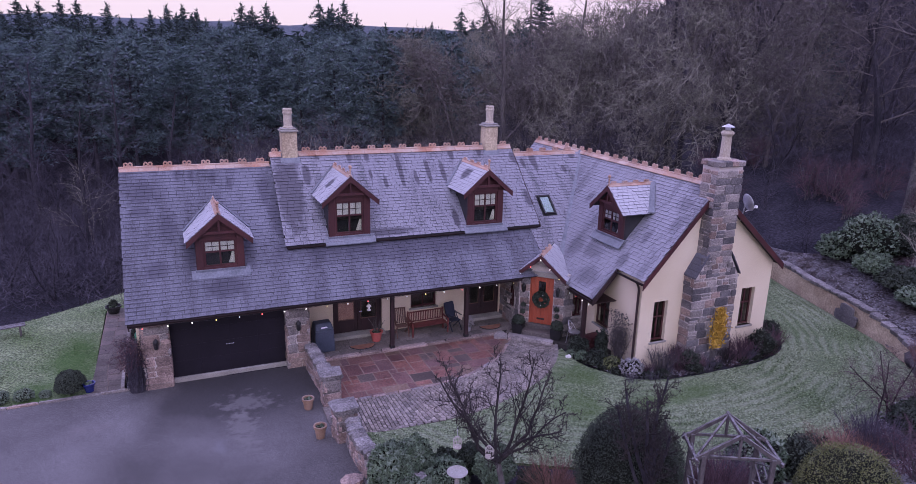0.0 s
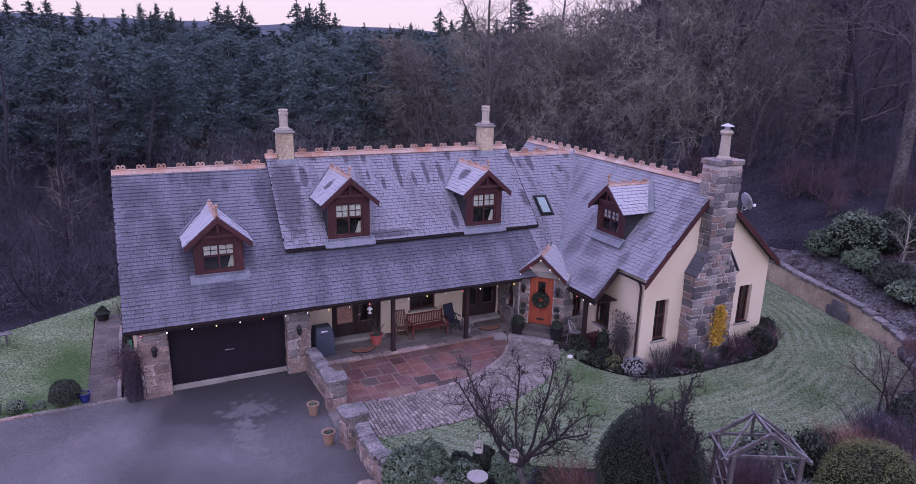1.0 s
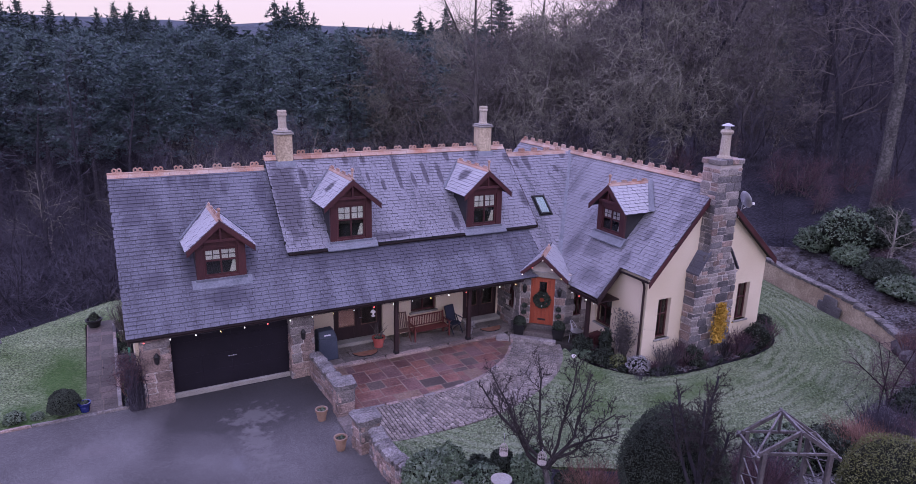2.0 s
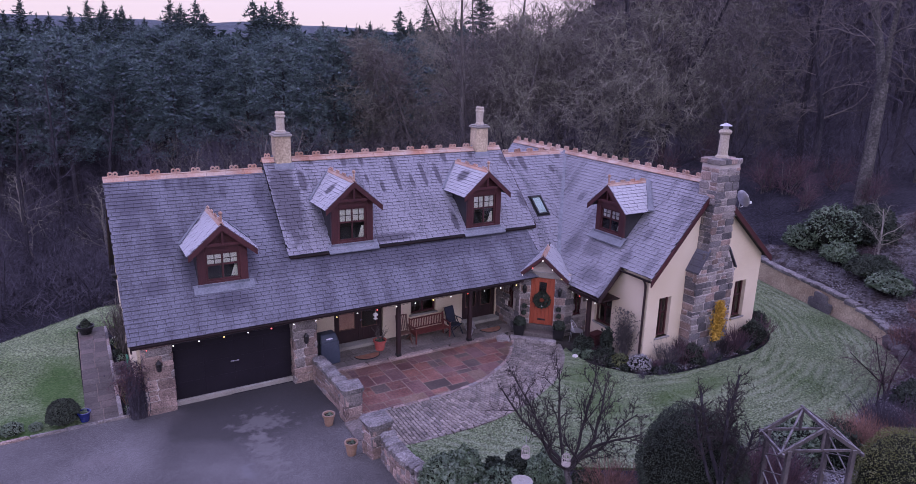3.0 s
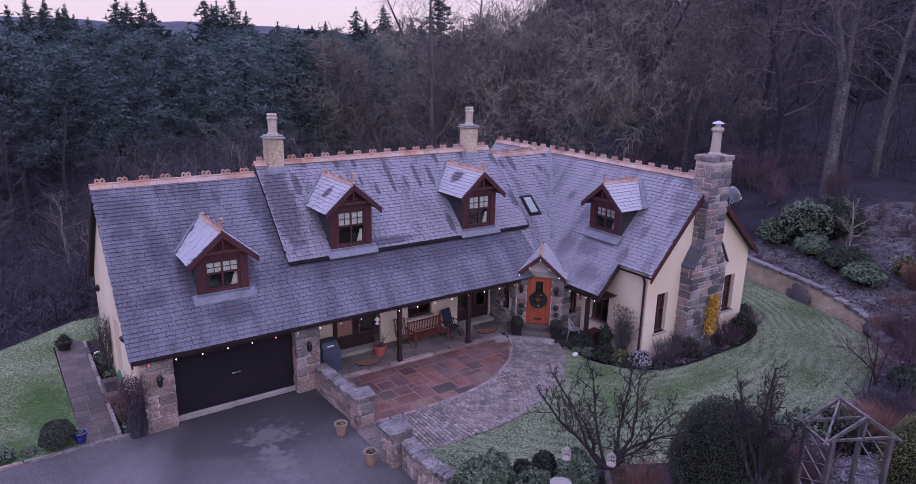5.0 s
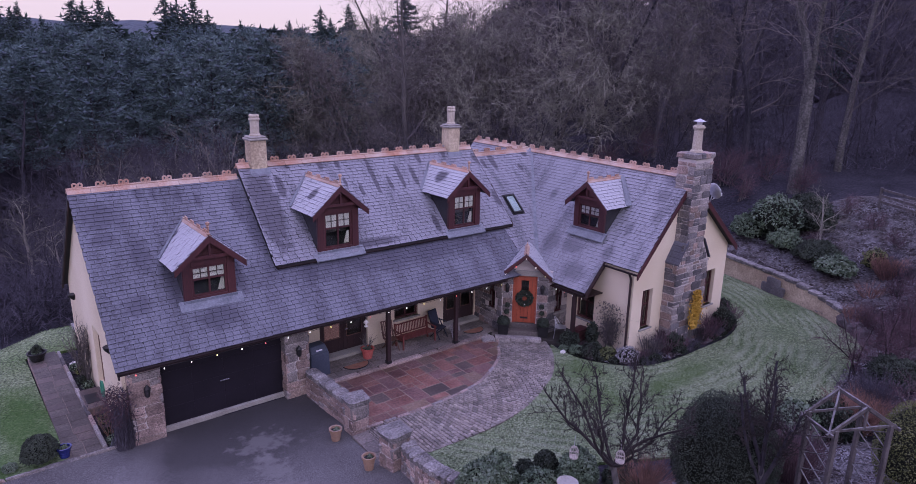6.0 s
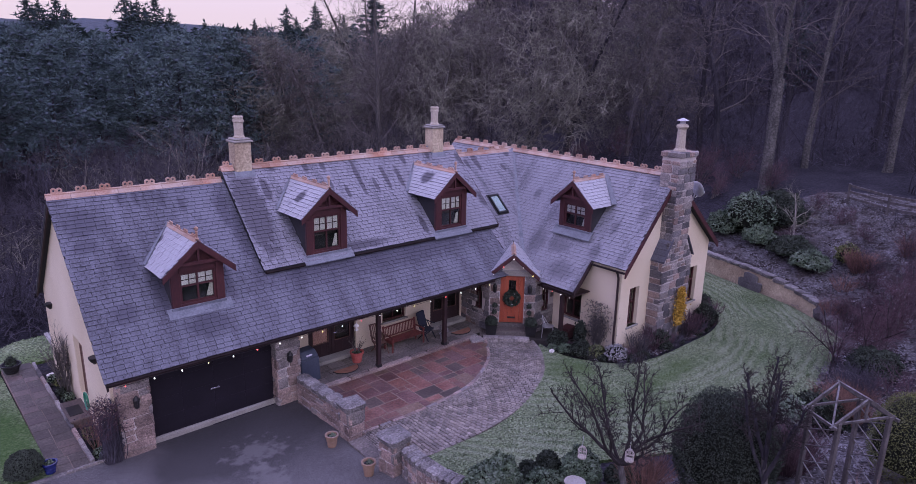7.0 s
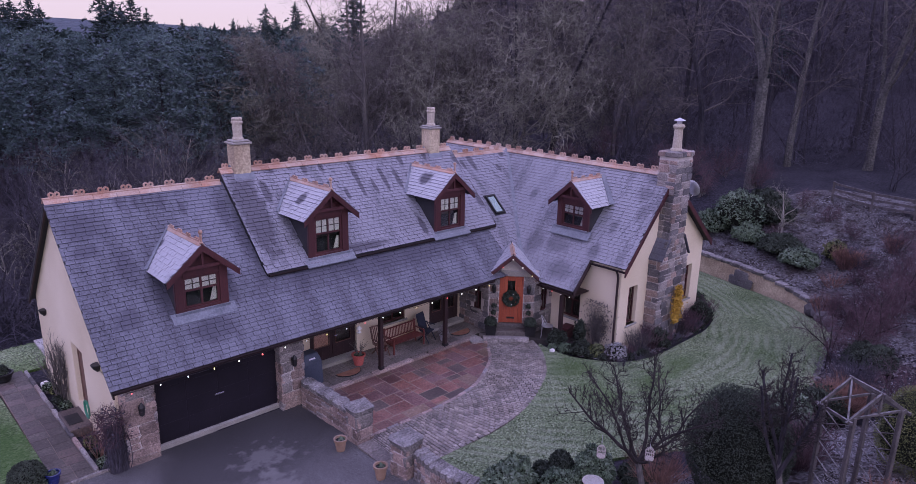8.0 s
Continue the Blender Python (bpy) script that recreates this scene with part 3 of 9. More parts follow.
        for k in range(n):
            for j in range(4):
                f.append((4 * k + j, 4 * ((k + 1) % n) + j, 4 * ((k + 1) % n) + (j + 1) % 4, 4 * k + (j + 1) % 4))
        self.add(v, f)

    def mesh(self, name, mat, smooth=False):
        me = bpy.data.meshes.new(name)
        me.from_pydata(self.v, [], self.f)
        if mat:
            me.materials.append(mat)
        me.validate()
        if smooth:
            me.polygons.foreach_set("use_smooth", [True] * len(me.polygons))
        else:
            bm = bmesh.new()
            bm.from_mesh(me)
            if len(bm.faces) < 60000:
                bmesh.ops.recalc_face_normals(bm, faces=bm.faces)
            bm.to_mesh(me)
            bm.free()
        return me

    def make(self, name, mat, parent=None, label="", smooth=False, category="", group="", kind=""):
        ob = new(name, self.mesh(name, mat, smooth))
        ob.parent = parent
        return tagged(ob, label, category, group, kind)


def cone(g, p, d, r, length):
    """The finest twig: three sides to a point."""
    s = d.orthogonal().normalized() * r
    w = d.cross(s)
    k = len(g.v)
    for q in (p + s, p - s * 0.5 + w * 0.87, p - s * 0.5 - w * 0.87, p + d * length):
        g.v.append(tuple(g.m @ q))
    g.f += [(k, k + 1, k + 3), (k + 1, k + 2, k + 3), (k + 2, k, k + 3)]


def thing(name, m, label, category, group="", kind=""):
    ob = new(name)
    ob.matrix_basis = m
    return tagged(ob, label, category, group, kind)


def piece(name, mesh, m, parent):
    ob = bpy.data.objects.new(name, mesh)
    scene.collection.objects.link(ob)
    ob.parent = parent
    ob.matrix_basis = m
    return ob


def smooth_step(a, b, x):
    t = max(0.0, min(1.0, (x - a) / (b - a)))
    return t * t * (3 - 2 * t)


def at_scale(m, x, y, z, sx, sy, sz):
    return m @ Matrix.Translation((x, y, z)) @ Matrix.Diagonal((sx, sy, sz, 1))


def rough_block(seed, jitter=0.07, c=0.09):
    """A unit block, 1 x 1 x 1 round its centre, with knocked-off uneven edges."""
    r = random.Random(seed)
    g = Geo()
    g.box(-0.5, 0.5, -0.5, 0.5, -0.5, 0.5, c)
    g.v = [tuple(q + r.uniform(-jitter, jitter) * 0.5 for q in p) for p in g.v]
    return g


STONE_MESH = [rough_block(i, 0.12, 0.12).mesh("stone", (GRANITE, GRANITE, GRANITE_WARM, GRANITE_DK)[i % 4]) for i in range(8)]
STONE_WARM = [rough_block(i + 20, 0.12, 0.12).mesh("stone", (GRANITE_WARM, GRANITE, GRANITE_WARM, GRANITE_WARM)[i % 4]) for i in range(8)]
COPE_MESH = [rough_block(i + 40, 0.12, 0.16).mesh("coping_stone", COPING) for i in range(5)]


def stone_face(parent, m, w, h, seed, meshes, course=(0.16, 0.32), length=(0.2, 0.6), proud=0.035, depth=0.1, inside=None, gap=0.018):
    """Rubble in rough courses on the face x 0..w, z 0..h of m, which looks along -y."""
    r = random.Random(seed)
    z = 0.0
    while z < h - 0.04:
        ch = min(r.uniform(*course), h - z)
        if h - z - ch < course[0] * 0.6:
            ch = h - z
        x = 0.0
        while x < w - 0.03:
            cw = min(r.uniform(*length), w - x)
            if w - x - cw < length[0] * 0.7:
                cw = w - x
            if inside is None or inside(x + cw / 2, z + ch / 2):
                pr = proud * r.uniform(0.6, 1.3)
                tall = [(z, ch)] if ch < 0.24 or cw > 0.45 or r.random() < 0.6 else [(z, ch * 0.5), (z + ch * 0.5, ch * 0.5)]
                for z0, c0 in tall:
                    piece("stone", r.choice(meshes), at_scale(m, x + cw / 2, (depth - pr) / 2 - 0.0, z0 + c0 / 2, cw - gap, depth + pr, c0 - gap), parent)
            x += cw
        z += ch
# ---- the ground ----
EDGE = [(30.6, 9), (30.2, 1.7), (29.1, -1.6), (28.35, -4.2), (27.5, -6.9), (26.3, -8.9), (24.9, -10.3), (22.5, -10.8), (19.6, -11.4),
        (16.5, -11.7), (13, -11.0), (10.5, -9.8), (8.5, -8.6), (6.8, -7.9), (5.4, -7.6)]


def edge_distance(x, y):
    """Distance outwards from the lawn's edge, and whether that stretch has the retaining wall."""
    best, sign, wall = 1e9, 1, False
    for i in range(len(EDGE) - 1):
        (ax, ay), (bx, by) = EDGE[i], EDGE[i + 1]
        ux, uy = bx - ax, by - ay
        k = max(0.0, min(1.0, ((x - ax) * ux + (y - ay) * uy) / (ux * ux + uy * uy)))
        dx, dy = x - ax - k * ux, y - ay - k * uy
        d = math.hypot(dx, dy)
        if d < best - 1e-9:
            best, sign, wall = d, (1 if ux * dy - uy * dx > 0 else -1), i < 5
    return best * sign, wall


def drive_z(y):
    """The drive dips gently towards the garage."""
    return -0.23 + 0.16 * (1 - smooth_step(-7.0, -2.5, y))


def ground(x, y, step_at=0.0):
    if y > 0:
        z = -0.23 - 0.031 * min(y, 10.0) if x < 2 else 0.0
    else:
        z = drive_z(y) * (1 - smooth_step(5.0, 5.6, x))
    # the lawn in the crook of the house lies a little lower
    z -= 0.2 * smooth_step(4.8, 6.0, x) * (1 - smooth_step(10, 14, y))
    # garden bank in front and to the east
    if x > 4.0 and y < 14:
        d, wall = edge_distance(x, y)
        if d > 0:
            if wall:
                z += ((1.12 - 0.4 * (1 - smooth_step(-8.6, -4.5, y))) * smooth_step(step_at, step_at + 0.3, d) + 0.3 * max(0.0, min(d - 0.3, 9.0)) + 0.06 * max(0.0, d - 9.3))
            else:
                side = smooth_step(4.6, 6.4, x)
                z += side * (0.34 * min(d, 6.0) + 0.3 * smooth_step(18, 26, x) * min(d, 8.0))
    # the land falls away behind the house and to the west
    crest = 7.6 + 0.72 * max(0.0, min(x + 6.5, 4.8)) + 0.35 * min(0.0, x + 6.5)
    b = y - crest
    if b > 0:
        east = smooth_step(20, 34, x)
        z -= (1 - east) * (0.34 * min(b, 7.0) * smooth_step(0, 2.5, b))
        z += 0.035 * max(0.0, min(b - 14, 60.0))
    # the wood to the east climbs gently
    z += 0.07 * max(0.0, min(math.hypot(x - 30, y) - 18, 70.0)) * smooth_step(26, 50, x)
    if x < -14:
        z -= 0.2 * min(-14 - x, 10)
    far = math.hypot(x, y)
    if far > 30:
        z += 0.35 * noise.noise((x * 0.06, y * 0.06, 0.3)) * min(1.0, (far - 30) / 15)
    return z


def lines(lo, hi, step, far):
    a = [lo + i * step for i in range(int((hi - lo) / step) + 1)]
    grow, x = step, a[-1]
    while x < far:
        grow *= 1.35
        x += grow
        a.append(x)
    grow, x = step, a[0]
    while x > -far:
        grow *= 1.35
        x -= grow
        a.insert(0, x)
    return a


def build_ground():
    xs, ys = lines(-14, 46, 0.6, 3800), lines(-26, 30, 0.6, 3800)
    g = Geo()
    g.v = [(x, y, ground(x, y, 0.7) - 0.07 - (0.25 if x > 24 and 0 < edge_distance(x, y)[0] < 1.6 else 0.0)) for y in ys for x in xs]
    n = len(xs)
    g.f = [(j * n + i, j * n + i + 1, (j + 1) * n + i + 1, (j + 1) * n + i) for j in range(len(ys) - 1) for i in range(n - 1)]
    return g.make("ground", SOIL, None, "dark frosted leaf litter under woods and garden", smooth=True, category="ground", kind="structure")


from mathutils import geometry


def inside_poly(x, y, poly):
    c = False
    for i in range(len(poly)):
        (ax, ay), (bx, by) = poly[i - 1], poly[i]
        if (ay > y) != (by > y) and x < (bx - ax) * (y - ay) / (by - ay) + ax:
            c = not c
    return c


def round_line(pts, n=8, closed=False):
    """Catmull-Rom through the points."""
    out, m = [], len(pts)
    for i in range(m if closed else m - 1):
        if closed:
            p = [Vector(pts[(i + k) % m]) for k in (-1, 0, 1, 2)]
        else:
            p = [Vector(pts[max(0, min(m - 1, i + k))]) for k in (-1, 0, 1, 2)]
        for j in range(n):
            t = j / n
            out.append(0.5 * ((2 * p[1]) + (p[2] - p[0]) * t + (2 * p[0] - 5 * p[1] + 4 * p[2] - p[3]) * t * t + (3 * p[1] - p[0] - 3 * p[2] + p[3]) * t ** 3))
    if not closed:
        out.append(Vector(pts[-1]))
    return [tuple(p) for p in out]


def sheet(name, poly, mat, step, height, label, category, kind="structure", skirt=0.12):
    """A sheet over the outline poly that follows height(x, y), with its edge turned down."""
    n = len(poly)
    pts = [Vector(p) for p in poly]
    x0, x1 = min(p[0] for p in poly), max(p[0] for p in poly)
    y0, y1 = min(p[1] for p in poly), max(p[1] for p in poly)
    r = random.Random(len(poly))
    y = y0 + step / 2
    while y < y1:
        x = x0 + step / 2
        while x < x1:
            if inside_poly(x, y, poly):
                pts.append(Vector((x + r.uniform(-0.2, 0.2) * step, y + r.uniform(-0.2, 0.2) * step)))
            x += step
        y += step
    v, e, f, *_ = geometry.delaunay_2d_cdt(pts, [(i, (i + 1) % n) for i in range(n)], [], 1, 1e-4)
    g = Geo()
    g.v = [(p.x, p.y, height(p.x, p.y)) for p in v]
    g.f = [tuple(q) for q in f]
    k = len(g.v)
    for i in range(n):
        (ax, ay), (bx, by) = poly[i], poly[(i + 1) % n]
        a, b = height(ax, ay), height(bx, by)
        g.v += [(ax, ay, a), (bx, by, b), (bx, by, b - skirt), (ax, ay, a - skirt)]
        g.f.append((k, k + 1, k + 2, k + 3))
        k += 4
    return g.make(name, mat, None, label, category=category, kind=kind)


build_ground()
WALL_LINE = round_line([(4.86, -6.1), (4.8, -7.0), (4.95, -8.0), (5.3, -8.9), (5.9, -9.8), (6.9, -11.0), (8.4, -12.6), (10.2, -14.8), (12.5, -18.0)], 5)
DRIVE = [(-40, -0.02), (-5, -0.02), (-0.86, -0.02), (-0.8, 0.05), (4.0, 0.05), (4.75, -0.1), (4.75, -3.3), (4.75, -5.6)] + WALL_LINE[1:] + [(16, -24), (24, -45), (-40, -45)]
sheet("drive", DRIVE, ASPHALT, 0.9, lambda x, y: drive_z(y), "dark worn asphalt drive with pale frosty patches", "driveway")

RIGHT_LAWN = round_line([(14.45, -2.3), (14.35, -3.4), (14.7, -4.5), (15.6, -5.6), (17.2, -6.1), (19.5, -6.15), (21.3, -6.1), (23.0, -5.5), (24.2, -4.2), (24.9, -2.6),
                         (25.0, 1.0), (24.6, 6.0)], 5) + [(27.0, 9.5), (30.45, 8.0)] + \
    [(30.05, 1.7), (28.95, -1.6), (28.2, -4.15), (27.35, -6.8), (26.2, -8.75)] + \
    round_line([(24.9, -10.1), (22.5, -10.6), (19.6, -11.2), (16.5, -11.5), (13, -10.7), (10.5, -9.5), (8.5, -8.4), (6.8, -7.75), (5.5, -7.5), (5.1, -6.6), (5.1, -5.72), (6.2, -5.72), (8.43, -5.76), (10.26, -5.36), (12.2, -4.45), (13.2, -3.65), (14.1, -2.5)], 5)
sheet("lawn", RIGHT_LAWN, GRASS, 0.35, lambda x, y: ground(x, y) + 0.03 + 0.015 * noise.noise((x * 1.3, y * 1.3, 0)), "frost-covered lawn in the crook of the house", "lawn")
LEFT_LAWN = [(-30, 0.08), (-3.9, 0.08), (-2.62, 0.08), (-2.6, 1.3), (-2.65, 4.0), (-2.7, 8.2), (-2.72, 9.0), (-1.2, 9.0), (0.2, 9.2), (4, 10.2), (4, 14), (-2.0, 13.6), (-8, 13), (-30, 8)]
sheet("lawn", LEFT_LAWN, GRASS_W, 0.4, lambda x, y: ground(x, y) + 0.03 + 0.02 * noise.noise((x * 1.3, y * 1.3, 0)), "frosted green lawn falling away to the woods", "lawn")
sheet("frosty_bank", round_line([(9.2, -12.6), (11.5, -12.2), (14.5, -12.6), (16.5, -14.5), (15.5, -17.5), (12.5, -17.5), (10.2, -15.0)], 5, True), BANK, 0.4,
      lambda x, y: ground(x, y) + 0.02, "frosty gravel round the timber arbour", "gravel")
sheet("frosty_bank", [(30.75, 9.0), (30.38, 1.75), (29.28, -1.55), (28.53, -4.2), (27.66, -6.85), (26.45, -8.95), (25.2, -9.7)] + round_line([(24.0, -10.6), (22, -14), (29, -16), (38, -16), (40, -8), (38, -3.5), (34, -1.5), (31.5, 0.5), (31.2, 6)], 5), BANK, 0.45,
      lambda x, y: ground(x, y) + 0.02 + 0.06 * noise.noise((x, y, 1)), "frost-speckled planted bank above the wall", "bank")

# ---- the house ----
house = thing("house", pose(0, 0, 0), "cream rendered house with slate roofs, dormers and granite trim", "house")
SL, EY, EZ, RY, RZ = 0.925, -0.7, 2.45, 4.0, 6.75       # main roof: slope, eave, ridge
UY, UZ, UR = 0.95, 4.17, 7.12                            # raised roof: eave and ridge
WX, WS, WE = 18.9, 1.13, 0.86                            # wing: ridge line, west and east slopes


def main_z(y):
    return EZ + SL * (y - EY)


def wing_z(x):
    return RZ - WS * (WX - x)


def wall(name, p0, p1, thick, z0, top, openings, mat, parent=house, label=""):
    """A wall from p0 to p1 with its thickness to the left of that way; top(u) is its height; openings (u0, u1, za, zb) go through."""
    a, b = Vector((*p0, 0)), Vector((*p1, 0))
    L = (b - a).length
    d = (b - a) / L
    nrm = Vector((-d.y, d.x, 0)) * thick
    cuts = sorted({0.0, L} | {q for o in openings for q in o[:2]} | {L * i / 24 for i in range(25)})
    g = Geo()
    for u0, u1 in zip(cuts, cuts[1:]):
        if u1 - u0 < 1e-5:
            continue
        mid = (u0 + u1) / 2
        holes = sorted((o[2], o[3]) for o in openings if o[0] < mid < o[1])
        lo = z0
        spans = []
        for h0, h1 in holes:
            spans.append((lo, lo, h0, h0))
            lo = h1
        spans.append((lo, lo, top(u0), top(u1)))
        for c0, c1, t0, t1 in spans:
            if max(t0 - c0, t1 - c1) < 1e-4:
                continue
            p, q = a + d * u0, a + d * u1
            g.hexa([p + Vector((0, 0, c0)), q + Vector((0, 0, c1)), q + nrm + Vector((0, 0, c1)), p + nrm + Vector((0, 0, c0))],
                   [p + Vector((0, 0, t0)), q + Vector((0, 0, t1)), q + nrm + Vector((0, 0, t1)), p + nrm + Vector((0, 0, t0))])
    ob = g.make(name, mat, parent, label)
    bm = bmesh.new()
    bm.from_mesh(ob.data)
    bmesh.ops.remove_doubles(bm, verts=bm.verts, dist=1e-4)
    bm.verts.index_update()
    seen = {}
    for q in bm.faces:
        seen.setdefault(tuple(sorted(p.index for p in q.verts)), []).append(q)
    bmesh.ops.delete(bm, geom=[q for qs in seen.values() if len(qs) > 1 for q in qs], context="FACES_ONLY")
    bm.to_mesh(ob.data)
    bm.free()
    return ob


def window(parent, m, w, h, cols=2, bar_cols=0, blind=False, sill=True, mat=TIMBER, depth=0.12, name="window", top_part=0.42):
    """A sash window: m is the opening's lower left corner on the outer wall face, x to the right, y into the wall."""
    fr = 0.07
    g = Geo(m)
    y0, y1 = depth, depth + 0.07
    g.rim(0, w, 0, h, fr, y0, y1)
    mid = h * (1 - top_part)
    win = g.make(name, mat, parent)
    if parent is not house:
        win = parent
    g = Geo(m)
    g.box(fr, w - fr, y0 + 0.005, y1, mid - 0.03, mid + 0.03, 0.005)
    g.make("meeting_rail", mat, win)
    g = Geo(m)
    g.box(w / 2 - 0.03, w / 2 + 0.03, y0 + 0.004, y1 - 0.004, fr, h - fr, 0.005)
    g.make("mullion", mat, win)
    for x0, x1 in ((fr, w / 2 - 0.03), (w / 2 + 0.03, w - fr)):
        for z0, z1 in ((fr, mid - 0.03), (mid + 0.03, h - fr)):
            q = Geo(m)
            q.box(x0 - 0.01, x1 + 0.01, y0 + 0.03, y0 + 0.038, z0 - 0.01, z1 + 0.01)
            q.make("pane", GLASS, win).visible_shadow = False
    if bar_cols:
        b = Geo(m)
        for x0, x1 in ((fr, w / 2 - 0.03), (w / 2 + 0.03, w - fr)):
            for i in range(1, bar_cols):
                x = x0 + (x1 - x0) * i / bar_cols
                b.box(x - 0.012, x + 0.012, y0 + 0.008, y0 + 0.028, mid + 0.03, h - fr)
            b.box(x0, x1, y0 + 0.01, y0 + 0.026, (mid + h - fr + 0.03) / 2 - 0.012, (mid + h - fr + 0.03) / 2 + 0.012)
        b.make("glazing_bar", TIMBER_DK, win)
    if blind:
        b = Geo(m)
        b.box(fr, w - fr, y0 + 0.06, y0 + 0.068, mid - 0.02, h - 0.02)
        b.make("blind", BLIND, win, "cream roller blind half drawn")
    if sill:
        s = Geo(m)
        s.box(-0.08, w + 0.08, -0.06, depth, -0.08, 0.0, 0.012)
        s.make("sill", CONCRETE, win)
    return win


# walls (each run keeps the outside on its right hand)
wall("wall", (-1.0, 8.35), (-1.0, -0.02), 0.3, -0.9, lambda u: main_z(8.35 - u) - 0.16 if 8.35 - u < RY else main_z(2 * RY - (8.35 - u)) - 0.16,
     [(4.3, 5.5, 0.15, 2.25)], RENDER, label="cream rendered gable wall with a tall narrow opening")
g = Geo()
g.box(4.45, 4.75, 0.0, 1.7, -0.5, 2.5)
g.make("wall", RENDER, house)
wall("wall", (4.75, 1.55), (13.6, 1.55), 0.3, -0.5, lambda u: 3.6, [(1.3, 3.35, -0.06, 2.08), (4.6, 5.75, 0.8, 1.95), (7.05, 8.75, -0.06, 2.08)], RENDER, label="cream rendered wall under the veranda")
wall("wall", (16.1, 0.5), (16.1, -4.55), 0.3, -0.6, lambda u: wing_z(16.1) - 0.2, [(2.55, 3.5, 0.65, 1.95)], RENDER)
wall("wall", (16.1, -4.85), (22.5, -4.85), 0.3, -0.7, lambda u: (wing_z(16.1 + u) if 16.1 + u < WX else RZ - WE * (16.1 + u - WX)) - 0.16,
     [(0.63, 1.27, 0.8, 2.42), (4.95, 5.65, 0.85, 2.45)], RENDER, label="cream rendered gable wall with two narrow windows")
wall("wall", (22.5, -4.55), (22.5, 7.7), 0.3, -0.7, lambda u: 3.5, [], RENDER)
wall("wall", (22.5, 8.0), (16.1, 8.0), 0.3, -1.5, lambda u: (wing_z(22.5 - u) if 22.5 - u < WX else RZ - WE * (22.5 - u - WX)) - 0.16, [], RENDER)
wall("wall", (16.09, 8.35), (-0.7, 8.35), 0.3, -3.0, lambda u: 2.55, [], RENDER)
wall("wall", (-0.7, 0.35), (0.0, 0.35), 0.3, -0.4, lambda u: 2.6, [], RENDER)
wall("wall", (3.95, 0.35), (4.75, 0.35), 0.3, -0.4, lambda u: 2.6, [], RENDER)
# unseen floors and walls, added to close the rooms and keep windows dark
g = Geo()
g.box(-0.7, 22.2, 1.9, 8.0, -0.4, -0.1)
g.box(-0.7, 4.4, 0.3, 1.9, -0.4, -0.1)
g.box(16.4, 22.2, -4.5, 1.9, -0.4, -0.1)
g.box(-0.7, 22.2, 1.9, 8.0, 2.7, 2.8)
g.box(16.4, 22.2, -4.5, 1.9, 2.7, 2.8)
g.make("inner_floor", DARKROOM, house)
g = Geo()
g.box(4.75, 14.2, 3.2, 3.3, -0.1, 2.7)
g.box(18.0, 18.1, -4.5, 1.9, -0.1, 2.7)
g.make("inner_wall", DARKROOM, house)

window(house, pose(9.35, 1.55, 0.8), 1.15, 1.15, depth=0.1)
window(house, pose(16.1, -2.05, 0.65, 0, 0, -90), 0.95, 1.3, depth=0.1)
window(house, pose(16.73, -4.85, 0.8), 0.64, 1.62, depth=0.16)
window(house, pose(21.05, -4.85, 0.85), 0.7, 1.6, depth=0.16)
m = pose(-1.0, 4.05, 0.15, 0, 0, -90)
g = Geo(m)
g.rim(0, 1.2, 0, 2.1, 0.09, 0.14, 0.22)
sd = g.make("side_door", BROWNWOOD, house, "brown boarded side door in the gable, shut")
for i in range(6):
    q = Geo(m)
    q.box(0.09 + i * 0.17, 0.25 + i * 0.17, 0.16, 0.2, 0.09, 2.01, 0.006)
    q.make("plank", BROWNWOOD, sd)
q = Geo(m)
q.tube([(1.0, 0.16, 1.0), (1.0, 0.1, 1.0), (0.9, 0.1, 1.0)], 0.012, 6)
q.make("handle", IRON, sd)
g = Geo()
g.box(-1.62, -1.0, 2.7, 4.2, -0.45, -0.1, 0.02)
g.make("side_step", FLAG_DK, house, "broad stone step before the side door")


